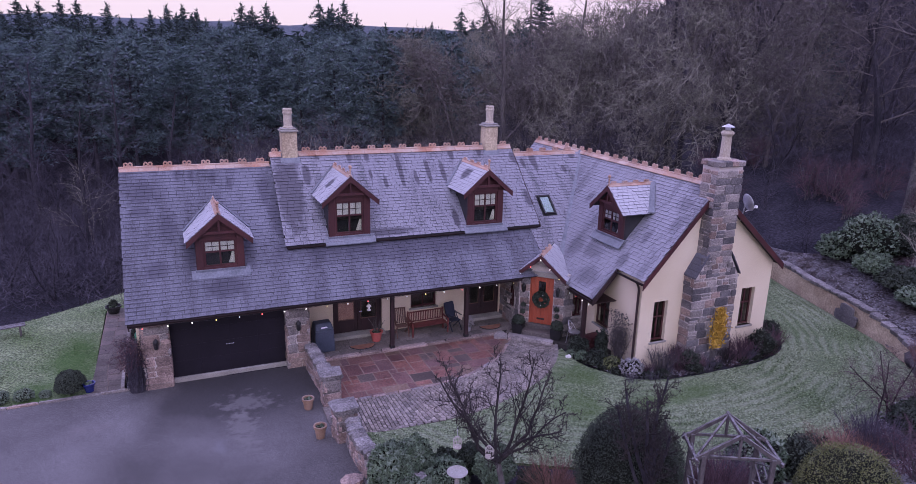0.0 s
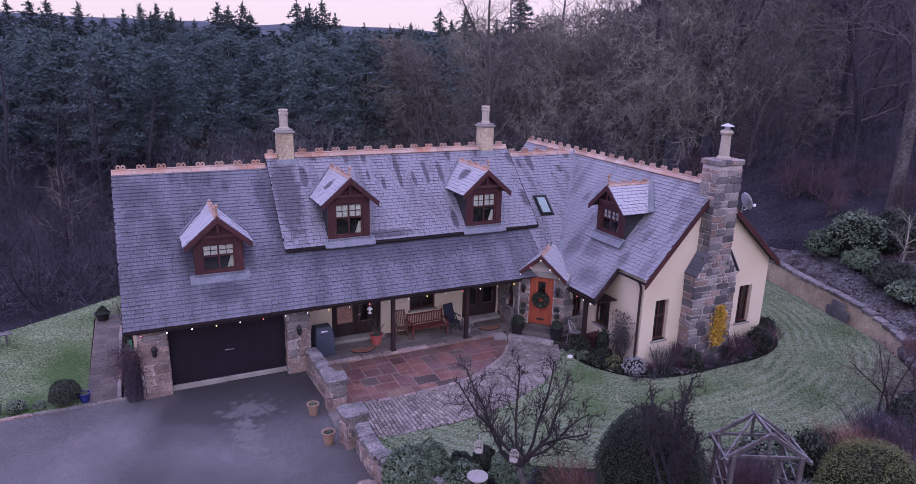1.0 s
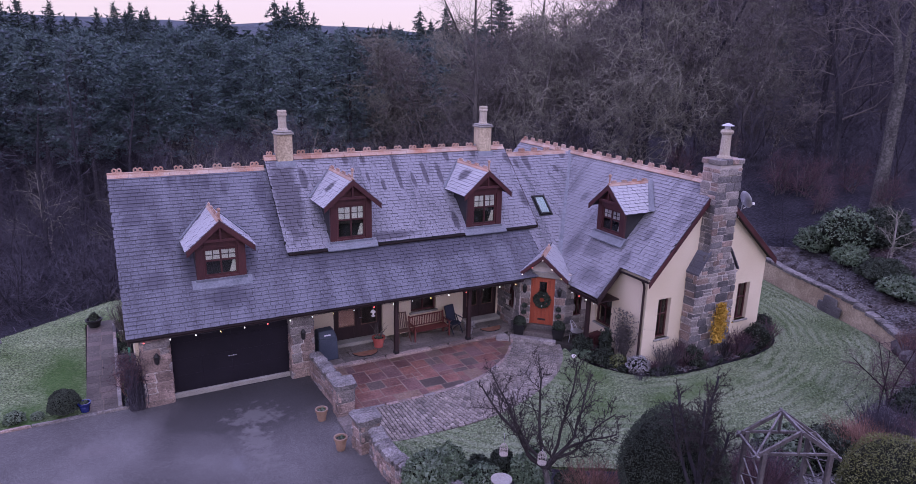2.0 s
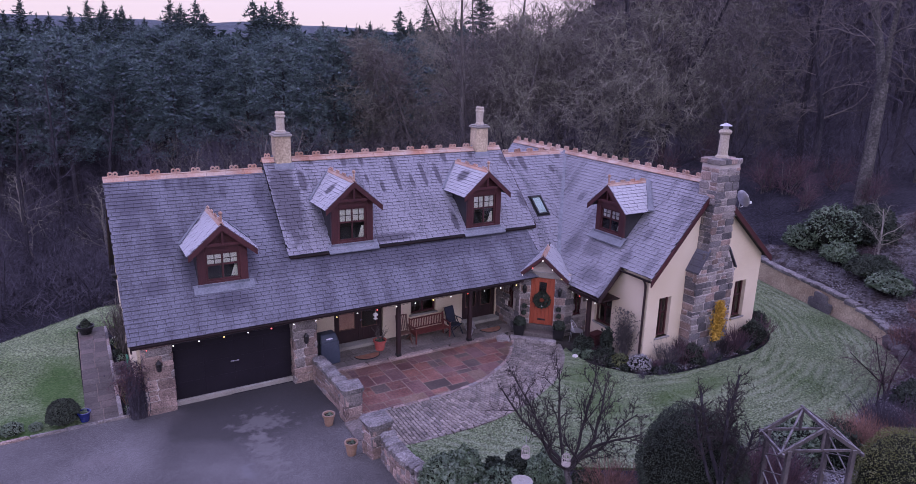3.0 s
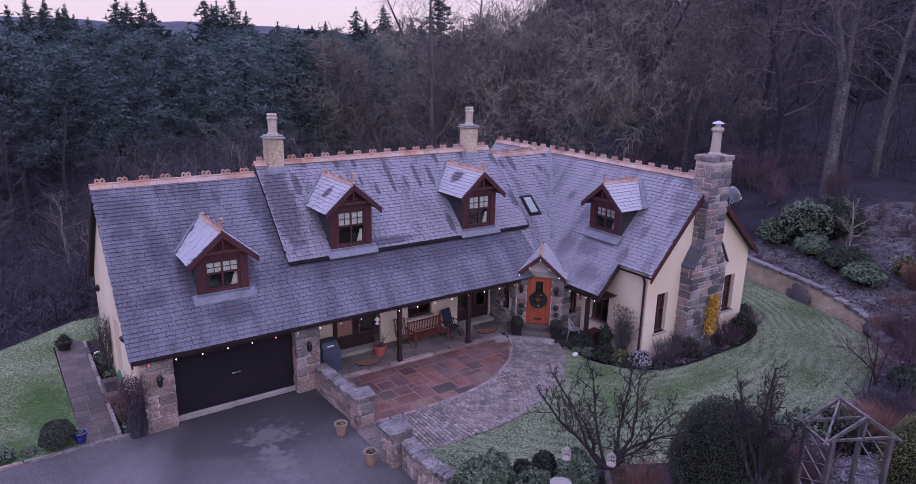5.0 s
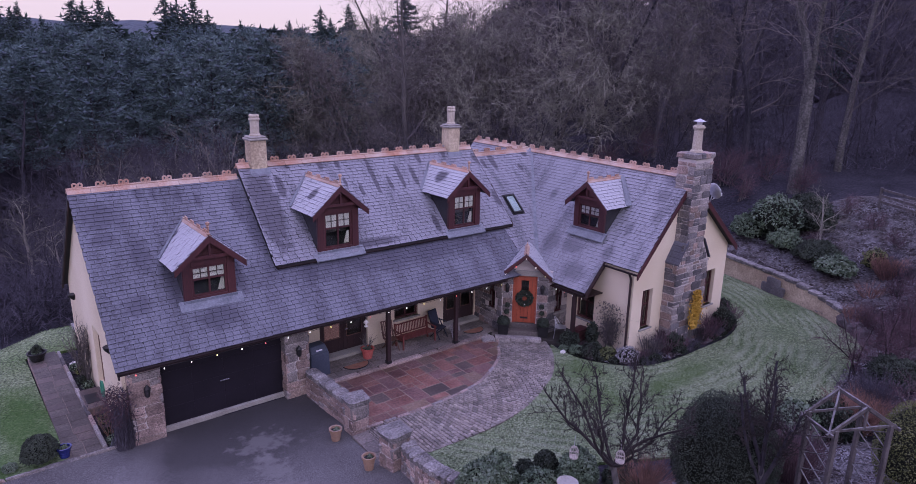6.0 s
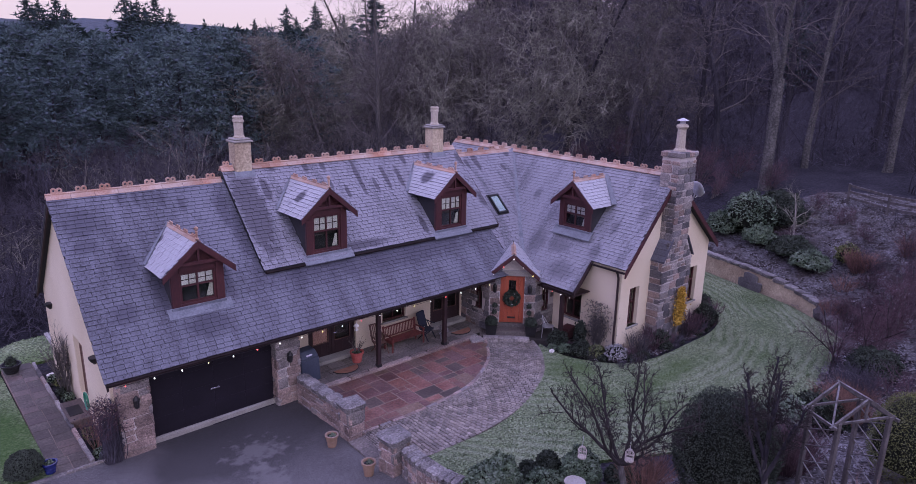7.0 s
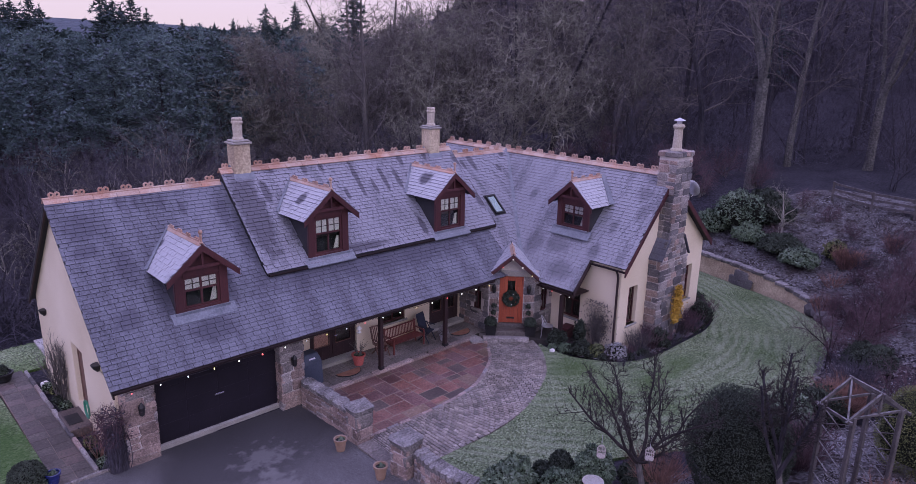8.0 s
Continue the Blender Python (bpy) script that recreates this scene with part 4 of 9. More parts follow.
def glazed_doors(x0, w, h, drawn=False):
    """A pair of dark stained doors with glass in their upper halves, in the wall y = 1.55."""
    m = pose(x0, 1.55, -0.06)
    g = Geo(m)
    g.box(0, 0.08, 0.08, 0.2, 0, h, 0.008)
    g.box(w - 0.08, w, 0.08, 0.2, 0, h, 0.008)
    g.box(0.08, w - 0.08, 0.08, 0.2, h - 0.08, h, 0.008)
    dr = g.make("double_door", TIMBER_DK, house, "pair of dark stained half-glazed doors, shut")
    q = Geo(m)
    q.box(-0.06, w + 0.06, -0.32, 0.2, -0.06, 0.13, 0.015)
    q.make("door_step", CONCRETE, dr, "low grey stone step")
    half = (w - 0.16) / 2
    for i in (0, 1):
        a = 0.08 + i * half
        q = Geo(m)
        q.box(a + 0.004, a + 0.14, 0.1, 0.15, 0.0, h - 0.085, 0.006)
        q.box(a + half - 0.14, a + half - 0.004, 0.1, 0.15, 0.0, h - 0.085, 0.006)
        q.box(a + 0.14, a + half - 0.14, 0.1, 0.15, h - 0.22, h - 0.085, 0.006)
        q.box(a + 0.14, a + half - 0.14, 0.1, 0.15, 0.0, 0.68, 0.006)
        for k in range(3):
            x = a + 0.2 + k * (half - 0.4) / 2.0
            q.box(x - 0.02, x + 0.02, 0.094, 0.11, 0.26, 0.58, 0.004)
        q.make("door_leaf", TIMBER_DK, dr)
        q = Geo(m)
        q.box(a + 0.13, a + half - 0.13, 0.12, 0.128, 0.67, h - 0.21)
        q.make("pane", GLASS, dr).visible_shadow = False
        # added sheet behind the left pane imitates the warm glow in the glass
        if drawn and i == 0:
            q = Geo(m)
            q.box(a + 0.14, a + half - 0.14, 0.165, 0.172, 0.66, h - 0.2)
            q.make("curtain", PANE_GLOW, dr, "added rose-brown sheet behind the glass, coloured as its warm glow")
        q = Geo(m)
        for z0, z1 in ((0.66, 0.69), (h - 0.24, h - 0.21)):
            q.box(a + 0.13, a + half - 0.13, 0.085, 0.1, z0, z1, 0.003)
        for e in (a + 0.13, a + half - 0.155):
            q.box(e, e + 0.025, 0.085, 0.1, 0.69, h - 0.24, 0.003)
        q.make("glazing_bead", BROWNWOOD, dr)
    q = Geo(m)
    q.tube([(0.08 + half + 0.06, 0.1, 1.0), (0.08 + half + 0.06, 0.04, 1.0), (0.08 + half + 0.18, 0.04, 1.0)], 0.012, 6)
    q.make("handle", CHROME, dr)


glazed_doors(6.06, 2.03, 2.12, True)
glazed_doors(11.81, 1.7, 2.12)

# garage: granite piers, sill, door
for name, x0, x1 in (("pier", -0.86, 0.0), ("pier", 3.95, 4.76)):
    g = Geo()
    g.box(x0 + 0.03, x1 - 0.03, -0.2, 0.34, -0.5, 2.35)
    pier = g.make(name, MORTAR, house, "squared granite pier beside the garage door")
    stone_face(pier, pose(x0, -0.2, -0.3), x1 - x0, 2.6, int(x0 * 10) + 7, STONE_WARM, (0.24, 0.42), (0.3, 0.8), depth=0.1)
    stone_face(pier, pose(x1 - 0.0, -0.24, -0.3, 0, 0, 90), 0.58, 2.6, int(x0 * 10) + 8, STONE_WARM, (0.24, 0.42), (0.25, 0.6), depth=0.1)
    stone_face(pier, pose(x0, 0.34, -0.3, 0, 0, -90), 0.58, 2.6, int(x0 * 10) + 9, STONE_WARM, (0.24, 0.42), (0.25, 0.6), depth=0.1)
g = Geo()
g.box(-0.02, 3.97, 0.02, 0.3, -0.4, -0.06, 0.02)
g.make("garage_sill", CONCRETE, house, "pale worn concrete sill")
g = Geo()
g.box(0.0, 3.95, 0.12, 0.17, -0.06, 2.3)
gd = g.make("garage_door", GARAGE, house, "wide dark panelled garage door, shut")
for i in range(4):
    for j in range(4):
        q = Geo()
        q.box(0.01 + j * 0.985, 0.985 + j * 0.985, 0.114, 0.124, -0.05 + i * 0.585, 0.53 + i * 0.585, 0.004)
        q.make("panel", GARAGE, gd)
q = Geo()
q.beam((1.83, 0.06, 0.98), (2.12, 0.06, 0.98), 0.03, 0.05)
q.tube([(1.97, 0.12, 0.98), (1.97, 0.05, 0.98)], 0.015, 8)
q.make("handle", CHROME, gd, "bright metal handle")

# ---- roofs ----
SLATE_UNIT = Geo()
SLATE_UNIT.add([(-0.5, 0, 0.0), (0.5, 0, 0.0), (0.5, 1, -0.6), (-0.5, 1, -0.6), (-0.5, 0, 1.0), (0.5, 0, 1.0), (0.5, 1, 0.1), (-0.5, 1, 0.1)],
               [(4, 5, 6, 7), (0, 1, 5, 4), (1, 2, 6, 5), (3, 0, 4, 7)])
SLATE_MESH = SLATE_UNIT.mesh("slate", SLATE)
PALE_MESH = SLATE_UNIT.mesh("slate", SLATE_PALE)


def slates(g, o, u, v, length, spans, seed, course=0.152, width=(0.22, 0.29), single=None, parent=None, mesh=None):
    """Courses of slates up a plane: o eave corner, u along, v up the slope, spans(s) the stretches of u that are covered at s."""
    o, u, v = Vector(o), Vector(u).normalized(), Vector(v).normalized()
    nrm = u.cross(v)
    r = random.Random(seed)
    n = int(length / course + 0.5)
    course = length / n
    for k in range(n):
        s = k * course
        for a, b in spans(s + course * 0.4):
            x = a - r.uniform(0, width[0]) - (width[0] * 0.5 if k % 2 else 0)
            while x < b - 0.02:
                w = r.uniform(*width)
                x0, x1 = max(x, a), min(x + w - 0.011, b)
                x += w
                if x1 - x0 < 0.04:
                    continue
                drop = r.uniform(-0.006, 0.006)
                thick = r.uniform(0.024, 0.038)
                p = o + u * ((x0 + x1) / 2) + v * (s - 0.03 + drop) + nrm * r.uniform(0.002, 0.006)
                m = Matrix((u * (x1 - x0), v * (course + 0.05), nrm * thick)).transposed().to_4x4()
                m.translation = p
                if single is not None and single(x0, s):
                    piece("slate", mesh or SLATE_MESH, g.m @ m, parent)
                else:
                    keep, g.m = g.m, g.m @ m
                    g.add(SLATE_UNIT.v, SLATE_UNIT.f)
                    g.m = keep


def cut(a, b, holes):
    out = [(a, b)]
    for h0, h1 in holes:
        nxt = []
        for p, q in out:
            if h1 <= p or h0 >= q:
                nxt.append((p, q))
            else:
                if h0 > p:
                    nxt.append((p, h0))
                if h1 < q:
                    nxt.append((h1, q))
        out = nxt
    return out


def deck(g, ring, thick=0.12):
    a, b, c = (Vector(q) for q in ring[:3])
    nrm = (b - a).cross(c - a).normalized()
    if nrm.z < 0:
        nrm = -nrm
    g.hexa([Vector(q) - nrm * (thick + 0.01) for q in ring], [Vector(q) - nrm * 0.01 for q in ring])


VX = WX - (RZ - EZ) / WS                                   # where the valley meets the main eave
g = Geo()
deck(g, [(-1.2, EY, EZ), (VX, EY, EZ), (WX, RY, RZ), (-1.2, RY, RZ)])
deck(g, [(-1.2, 8.7, EZ), (16.0, 8.7, EZ), (WX, RY, RZ), (-1.2, RY, RZ)])
deck(g, [(15.95, -5.1, wing_z(15.95)), (15.95, -3.45, wing_z(15.95)), (WX, -3.45, RZ), (WX, -5.1, RZ)])
deck(g, [(14.95, -3.45, wing_z(14.95)), (14.95, -0.87, wing_z(14.95)), (WX, RY, RZ), (WX, -3.45, RZ)])
deck(g, [(22.7, -5.1, RZ - WE * 3.8), (22.7, 8.3, RZ - WE * 3.8), (WX, 8.3, RZ), (WX, -5.1, RZ)])
deck(g, [(15.6, 8.3, wing_z(15.6)), (16.9, 6.4, wing_z(16.9)), (WX, RY, RZ), (WX, 8.3, RZ)])
roof = g.make("roof", DECK, house, "blue-grey slate roof dusted with frost")
g = Geo()
prof = [(UY + 0.03, UZ - 0.2), (UY, UZ - 0.02), (RY, UR - 0.02), (2 * RY - UY, UZ - 0.02), (2 * RY - UY, UZ - 0.2), (RY, UR - 0.3)]
g.hexa([(4.27, y, z) for y, z in prof], [(14.98, y, z) for y, z in prof])
g.box(4.4, 14.85, UY + 0.25, 2 * RY - UY - 0.25, UZ - 0.6, UZ + 0.1)
g.make("raised_roof", DECK, house, "raised slate roof over the main range")

US = (UR - UZ) / (RY - UY)


def main_spans(s):
    y = EY + s / math.hypot(1, SL)
    x1 = WX - (RZ - main_z(y)) / WS - 0.07
    holes = [(4.25, 15.0)] if y > UY + 0.1 else []
    if 0.53 < y < 2.0:
        holes.append((1.9 - 0.8, 1.9 + 0.8))
    return cut(-1.24, x1, holes)


def raised_spans(s):
    y = UY + s / math.hypot(1, US)
    return cut(4.22, 15.03, [(x - 0.8, x + 0.8) for x in (6.69, 12.44)] if y < 2.5 and y > 1.05 else [])


def wing_spans(s):
    x = 14.95 + s / math.hypot(1, WS)
    y1 = EY + (wing_z(x) - EZ) / SL - 0.07
    lo = -3.47 if x < 15.95 else -5.13
    return [(-y1, -lo)] if not (16.5 < x < 17.6) else cut(-y1, -lo, [(2.04 - 0.78, 2.04 + 0.78)])


g = Geo()
MAIN_LEN = (RY - EY) * math.hypot(1, SL) - 0.08
slates(g, (0, EY, EZ), (1, 0, 0), (0, 1, SL), MAIN_LEN, lambda s: [(a, min(b, 14.6)) for a, b in main_spans(s) if a < 14.6], 1, single=lambda x, s: x < 3.4 and s < 2.1, parent=roof)
tagged(g.make("slate_covering", SLATE, roof), kind="stuff")
g = Geo()
slates(g, (0, EY, EZ), (1, 0, 0), (0, 1, SL), MAIN_LEN, lambda s: [(max(a, 14.6), b) for a, b in main_spans(s) if b > 14.65], 6)
slates(g, (0, UY, UZ), (1, 0, 0), (0, 1, US), (RY - UY) * math.hypot(1, US) - 0.08, raised_spans, 3)
tagged(g.make("slate_covering", SLATE_HOAR, roof), kind="stuff")
g = Geo()
slates(g, (14.95, 0, wing_z(14.95)), (0, -1, 0), (1, 0, WS), (WX - 14.95) * math.hypot(1, WS) - 0.08, wing_spans, 2)
slates(g, (15.6, 0, wing_z(15.6)), (0, -1, 0), (1, 0, WS), (WX - 15.6) * math.hypot(1, WS) - 0.08,
       lambda s: [(-8.35, -max(2 * RY - (RY - (RZ - wing_z(15.6 + s / math.hypot(1, WS))) / SL) + 0.05, RY))], 4)
slates(g, (22.7, 0, RZ - WE * 3.8), (0, 1, 0), (-1, 0, WE), 3.8 * math.hypot(1, WE) - 0.08, lambda s: [(-5.13, 8.33)], 5)
tagged(g.make("slate_covering", SLATE_WING, roof), kind="stuff")

# clay ridge tiles with paired loops
g = Geo()
for s in (-1, 1):
    g.hexa([(0.004, 0, 0.055), (0.68, 0, 0.055), (0.68, s * 0.15, -0.085), (0.004, s * 0.15, -0.085)],
           [(0.004, 0, 0.09), (0.68, 0, 0.09), (0.68, s * 0.17, -0.06), (0.004, s * 0.17, -0.06)])
g.tube([(0, 0, 0.075), (0.69, 0, 0.075)], 0.045, 6)
g.box(0.16, 0.5, -0.03, 0.03, 0.08, 0.13, 0.01)
for x in (0.25, 0.41):
    g.ring((x, 0, 0.18), (0, 1, 0), 0.088, 0.038, 0.055, 10)
RIDGE_MESH = g.mesh("ridge_tile", CLAY)


def ridge(a, b, parent, scale=1.0):
    a, b = Vector(a), Vector(b)
    n = max(1, round((b - a).length / (0.69 * scale)))
    d = (b - a).normalized()
    up = Vector((0, 0, 1))
    s = up.cross(d)
    for i in range(n):
        m = Matrix((d * ((b - a).length / n / 0.69), s * scale, up * scale)).transposed().to_4x4()
        m.translation = a + (b - a) * (i / n)
        piece("ridge_tile", RIDGE_MESH, m, parent)


ridge((-1.22, RY, RZ), (4.2, RY, RZ), roof)
ridge((4.2, RY, UR), (4.67, RY, UR), roof)
ridge((5.34, RY, UR), (13.61, RY, UR), roof)
ridge((14.3, RY, UR), (15.0, RY, UR), roof)
ridge((15.02, RY, RZ), (18.5, RY, RZ), roof)
ridge((WX, 8.3, RZ), (WX, -4.55, RZ), roof)

# lead valley, hips of flashing, fascias and gutters
g = Geo()
g.tube([(VX + 0.1, EY + 0.1, EZ + 0.03), (WX, RY - 0.02, RZ + 0.03)], 0.05, 6)
va, vb = Vector((VX, EY, EZ + 0.02)), Vector((WX, RY, RZ + 0.02))
g.hexa([va + Vector((-0.12, 0.02, 0.03)), va + Vector((0.1, -0.1, 0.03)), vb + Vector((0.1, -0.1, 0.03)), vb + Vector((-0.12, 0.02, 0.03))],
       [va + Vector((-0.12, 0.02, 0.05)), va + Vector((0.1, -0.1, 0.05)), vb + Vector((0.1, -0.1, 0.05)), vb + Vector((-0.12, 0.02, 0.05))])
g.make("valley_lead", LEAD, roof, "pale lead valley")
for a, b in (((-1.2, EY - 0.03, EZ - 0.07), (13.2, EY - 0.03, EZ - 0.07)), ((14.9, -1.9, 2.17), (14.9, -3.45, 2.17)), ((15.88, -3.5, 3.28), (15.88, -5.1, 3.28)), ((4.3, UY - 0.04, UZ - 0.1), (14.95, UY - 0.04, UZ - 0.1))):
    g = Geo()
    g.tube([a, b], 0.045, 8)
    g.make("gutter", GUTTER, roof)
g = Geo()
g.box(-1.15, 13.4, EY + 0.03, EY + 0.07, EZ - 0.17, EZ - 0.06)
g.box(4.3, 14.95, UY + 0.01, UY + 0.06, UZ - 0.24, UZ - 0.04)
g.box(14.97, 15.02, -3.42, -1.8, 2.02, 2.22)
g.box(-1.15, 13.4, EY + 0.3, EY + 0.5, EZ - 0.06, EZ + 0.02)
g.make("fascia", TIMBER_DK, roof)
g = Geo()
g.box(-1.0, 13.5, EY + 0.1, 1.6, EZ - 0.12, EZ - 0.08)
g.box(15.0, 16.15, -3.4, -0.5, 2.02, 2.06)
g.make("soffit", TIMBER_DK, roof)


def verge(a, b, name="bargeboard", mat=TIMBER_DK, h=0.24, t=0.05, parent=roof):
    g = Geo()
    a, b = Vector(a), Vector(b)
    dn = Vector((0, 0, -h))
    s = (b - a).cross(Vector((0, 0, 1))).normalized() * t
    g.hexa([a + dn, b + dn, b + dn + s, a + dn + s], [a, b, b + s, a + s])
    g.make(name, mat, parent)


verge((15.88, -5.12, wing_z(15.88) - 0.02), (WX, -5.12, RZ - 0.02), mat=TIMBER)
verge((WX, -5.12, RZ - 0.02), (22.75, -5.12, RZ - WE * 3.85 - 0.02), mat=TIMBER)
verge((-1.19, EY, EZ - 0.02), (-1.19, RY, RZ - 0.02))
verge((-1.19, RY, RZ - 0.02), (-1.19, 8.7, EZ - 0.02))
verge((14.93, -3.47, wing_z(14.93) - 0.02), (15.95, -3.47, wing_z(15.95) - 0.02))
verge((4.29, UY, UZ - 0.01), (4.29, RY, UR - 0.01), h=0.3)
verge((15.03, UY, UZ - 0.01), (15.03, RY, UR - 0.01), h=0.3)
g = Geo()
g.hexa([(4.3, UY + 0.1, main_z(UY + 0.1)), (4.3, RY, RZ - 0.1), (14.95, RY, RZ - 0.1), (14.95, UY + 0.1, main_z(UY + 0.1))],
       [(4.3, UY + 0.1, UZ), (4.3, RY, UR - 0.15), (14.95, RY, UR - 0.15), (14.95, UY + 0.1, UZ)])
g.make("roof_upstand", DECK, house)


def dormer(m, h, s):
    """A gabled dormer. m: middle of the foot of its front, x across, y into the roof; h its height, s the slope of the roof behind."""
    hw, ew, drop, oh = 0.8, 1.1, 0.96, 0.26
    he = h - drop * hw / ew - 0.05
    w0, w1, z0, z1 = -0.55, 0.55, 0.17, h - 1.0
    q = Geo(m)
    q.hexa([(-hw, 0.0, he), (hw, 0.0, he), (0, 0.0, h - 0.05)], [(-hw, 0.1, he), (hw, 0.1, he), (0, 0.1, h - 0.05)])
    body = q.make("dormer", TIMBER, house, "gabled slate dormer with dark red timber front")
    for x in (-hw, hw - 0.09):
        g = Geo(m)
        prof = [(0.02, -0.25), (0.02, he), (he / s + 0.15, he), (0.1, -0.25)]
        g.hexa([(x, y, z) for y, z in prof], [(x + 0.09, y, z) for y, z in prof])
        g.make("cheek", LEAD if x > 9 else DECK, body)
    for x0, x1, za, zb in ((-hw - 0.01, w0, 0.0, he), (w1, hw + 0.01, 0.0, he), (w0, w1, 0.0, z0), (w0, w1, z1, he)):
        q = Geo(m)
        q.box(x0, x1, -0.02 if x0 != w0 else -0.015, 0.1, za, zb, 0.01)
        q.make("front_board", TIMBER, body)
    win = window(body, m @ pose(w0, 0, z0), w1 - w0, z1 - z0, bar_cols=2, blind=True, sill=False, depth=0.03, name="window", top_part=0.44)
    for sx in (1,):
        q = Geo(m)
        n, zt, zb = 9, z0 + 0.5, z0 + 0.06
        top = [(sx * (0.5 - 0.1 * i / n), 0.17 + 0.02 * math.sin(i * 2.1), zt) for i in range(n)]
        foot = [(sx * (0.5 - 0.26 * i / n), 0.17 + 0.03 * math.sin(i * 2.1), zb) for i in range(n)]
        v = top + foot
        q.add(v + [(x, y + 0.006, z) for x, y, z in v], [(i, i + 1, n + i + 1, n + i) for i in range(n - 1)] + [(2 * n + i, 3 * n + i, 3 * n + i + 1, 2 * n + i + 1) for i in range(n - 1)])
        q.make("curtain", BLIND, body, "pale curtain drawn to the side")
    # added backing that keeps the dormer window dark
    q = Geo(m)
    q.box(-hw + 0.1, hw - 0.1, 0.6, 0.62, 0.0, he)
    q.make("inner_wall", DARKROOM, body)
    q = Geo(m)
    ring = [(-0.98, -0.24, -0.24 * s + 0.03), (0.98, -0.24, -0.24 * s + 0.03), (0.98, 0.03, 0.03 * s + 0.03), (-0.98, 0.03, 0.03 * s + 0.03)]
    q.hexa(ring, [(x, y, z + 0.03) for x, y, z in ring])
    q.box(-0.84, 0.84, -0.05, 0.02, 0.0, 0.1, 0.01)
    q.make("lead_apron", LEAD, body, "pale lead apron")
    # timber truss in the gable
    q = Geo(m)
    q.beam((0, -0.2, he + 0.05), (0, -0.2, h - 0.08), 0.07, 0.07)
    q.beam((-0.62, -0.2, he + 0.06), (0.62, -0.2, he + 0.06), 0.06, 0.1)
    q.make("gable_truss", TIMBER, body)
    for sx in (-1, 1):
        q = Geo(m)
        a, b = Vector((0, -oh, h)), Vector((sx * ew, -oh, h - drop))
        q.hexa([a + Vector((0, -0.03, -0.22)), b + Vector((0, -0.03, -0.2)), b + Vector((0, 0.02, -0.2)), a + Vector((0, 0.02, -0.22))],
               [a + Vector((0, -0.03, 0)), b + Vector((0, -0.03, 0)), b + Vector((0, 0.02, 0)), a + Vector((0, 0.02, 0))])
        q.make("bargeboard", TIMBER, body)
        q = Geo(m)
        ring = [(0, -oh, h), (0, h / s + 0.1, h), (sx * ew, (h - drop) / s + 0.1, h - drop), (sx * ew, -oh, h - drop)]
        nrm = Vector((sx * drop, 0, ew)).normalized()
        q.hexa([Vector(p) - nrm * 0.09 for p in ring], [Vector(p) for p in ring])
        q.make("dormer_roof", DECK, body, "small slate roof paled by frost")
        q = Geo(m)
        u = (0, sx, 0)
        L = math.hypot(ew, drop)

        def dspan(t):
            y1 = (h - drop + t / L * drop) / s + 0.05
            return [(-oh - 0.02, y1)] if sx > 0 else [(-y1, oh + 0.02)]
        slates(q, (sx * ew, 0, h - drop), u, (-sx * ew, 0, drop), L - 0.05, dspan, int(h * 100) + sx, course=0.165, width=(0.2, 0.27), single=lambda x, t: True, parent=body, mesh=PALE_MESH)
        q = Geo(m)
        a, b = Vector((sx * (ew + 0.02), (h - drop) / s + 0.02, h - drop + 0.03)), Vector((0, h / s + 0.04, h + 0.03))
        q.hexa([a + Vector((sx * 0.1, 0.1, -0.02)), b + Vector((0, 0.14, 0.02)), b + Vector((0, -0.1, 0)), a + Vector((0, -0.12, 0))],
               [a + Vector((sx * 0.1, 0.1, 0.02)), b + Vector((0, 0.14, 0.05)), b + Vector((0, -0.1, 0.04)), a + Vector((0, -0.12, 0.04))])
        q.make("lead_flashing", LEAD, body)
    n = 4
    for i in range(n):
        y0, y1 = -oh, h / s
        mm = m @ pose(0, y0 + (y1 - y0) * i / n, h, 0, 0, 90) @ Matrix.Diagonal(((y1 - y0) / n / 0.69, 0.6, 0.6, 1))
        piece("ridge_tile", RIDGE_MESH, mm, body)
    q = Geo(m)
    q.lathe([(0.05, 0.0), (0.06, 0.03), (0.03, 0.06), (0.035, 0.22), (0.05, 0.24), (0.03, 0.27), (0.065, 0.32), (0.06, 0.37), (0.01, 0.41)], 10, (0, -oh + 0.04, h + 0.02))
    q.make("finial", CLAY, body)
    return body


dormer(pose(1.9, 0.53, 3.58), 2.14, SL)
dormer(pose(6.69, 1.05, 4.25), 2.43, US)
dormer(pose(12.44, 1.05, 4.25), 2.43, US)
dormer(pose(16.5, -2.04, 4.25, 0, 0, -90), 2.1, WS)

# roof window
m = Matrix.Translation((15.5, 2.15, main_z(2.15) + 0.02)) @ Matrix.Rotation(math.atan(SL), 4, "X")
g = Geo(m)
g.box(-0.06, 0.66, -1.06, 0.06, 0.0, 0.03, 0.01)
rw = g.make("roof_window", IRON, house, "dark framed roof window in the slates")
g = Geo(m)
g.box(0, 0.08, -1.0, 0, 0.03, 0.1, 0.01)
g.box(0.52, 0.6, -1.0, 0, 0.03, 0.1, 0.01)
g.box(0.08, 0.52, -0.08, 0, 0.03, 0.1, 0.01)
g.box(0.08, 0.52, -1.0, -0.92, 0.03, 0.1, 0.01)
g.make("window_frame", IRON, rw)
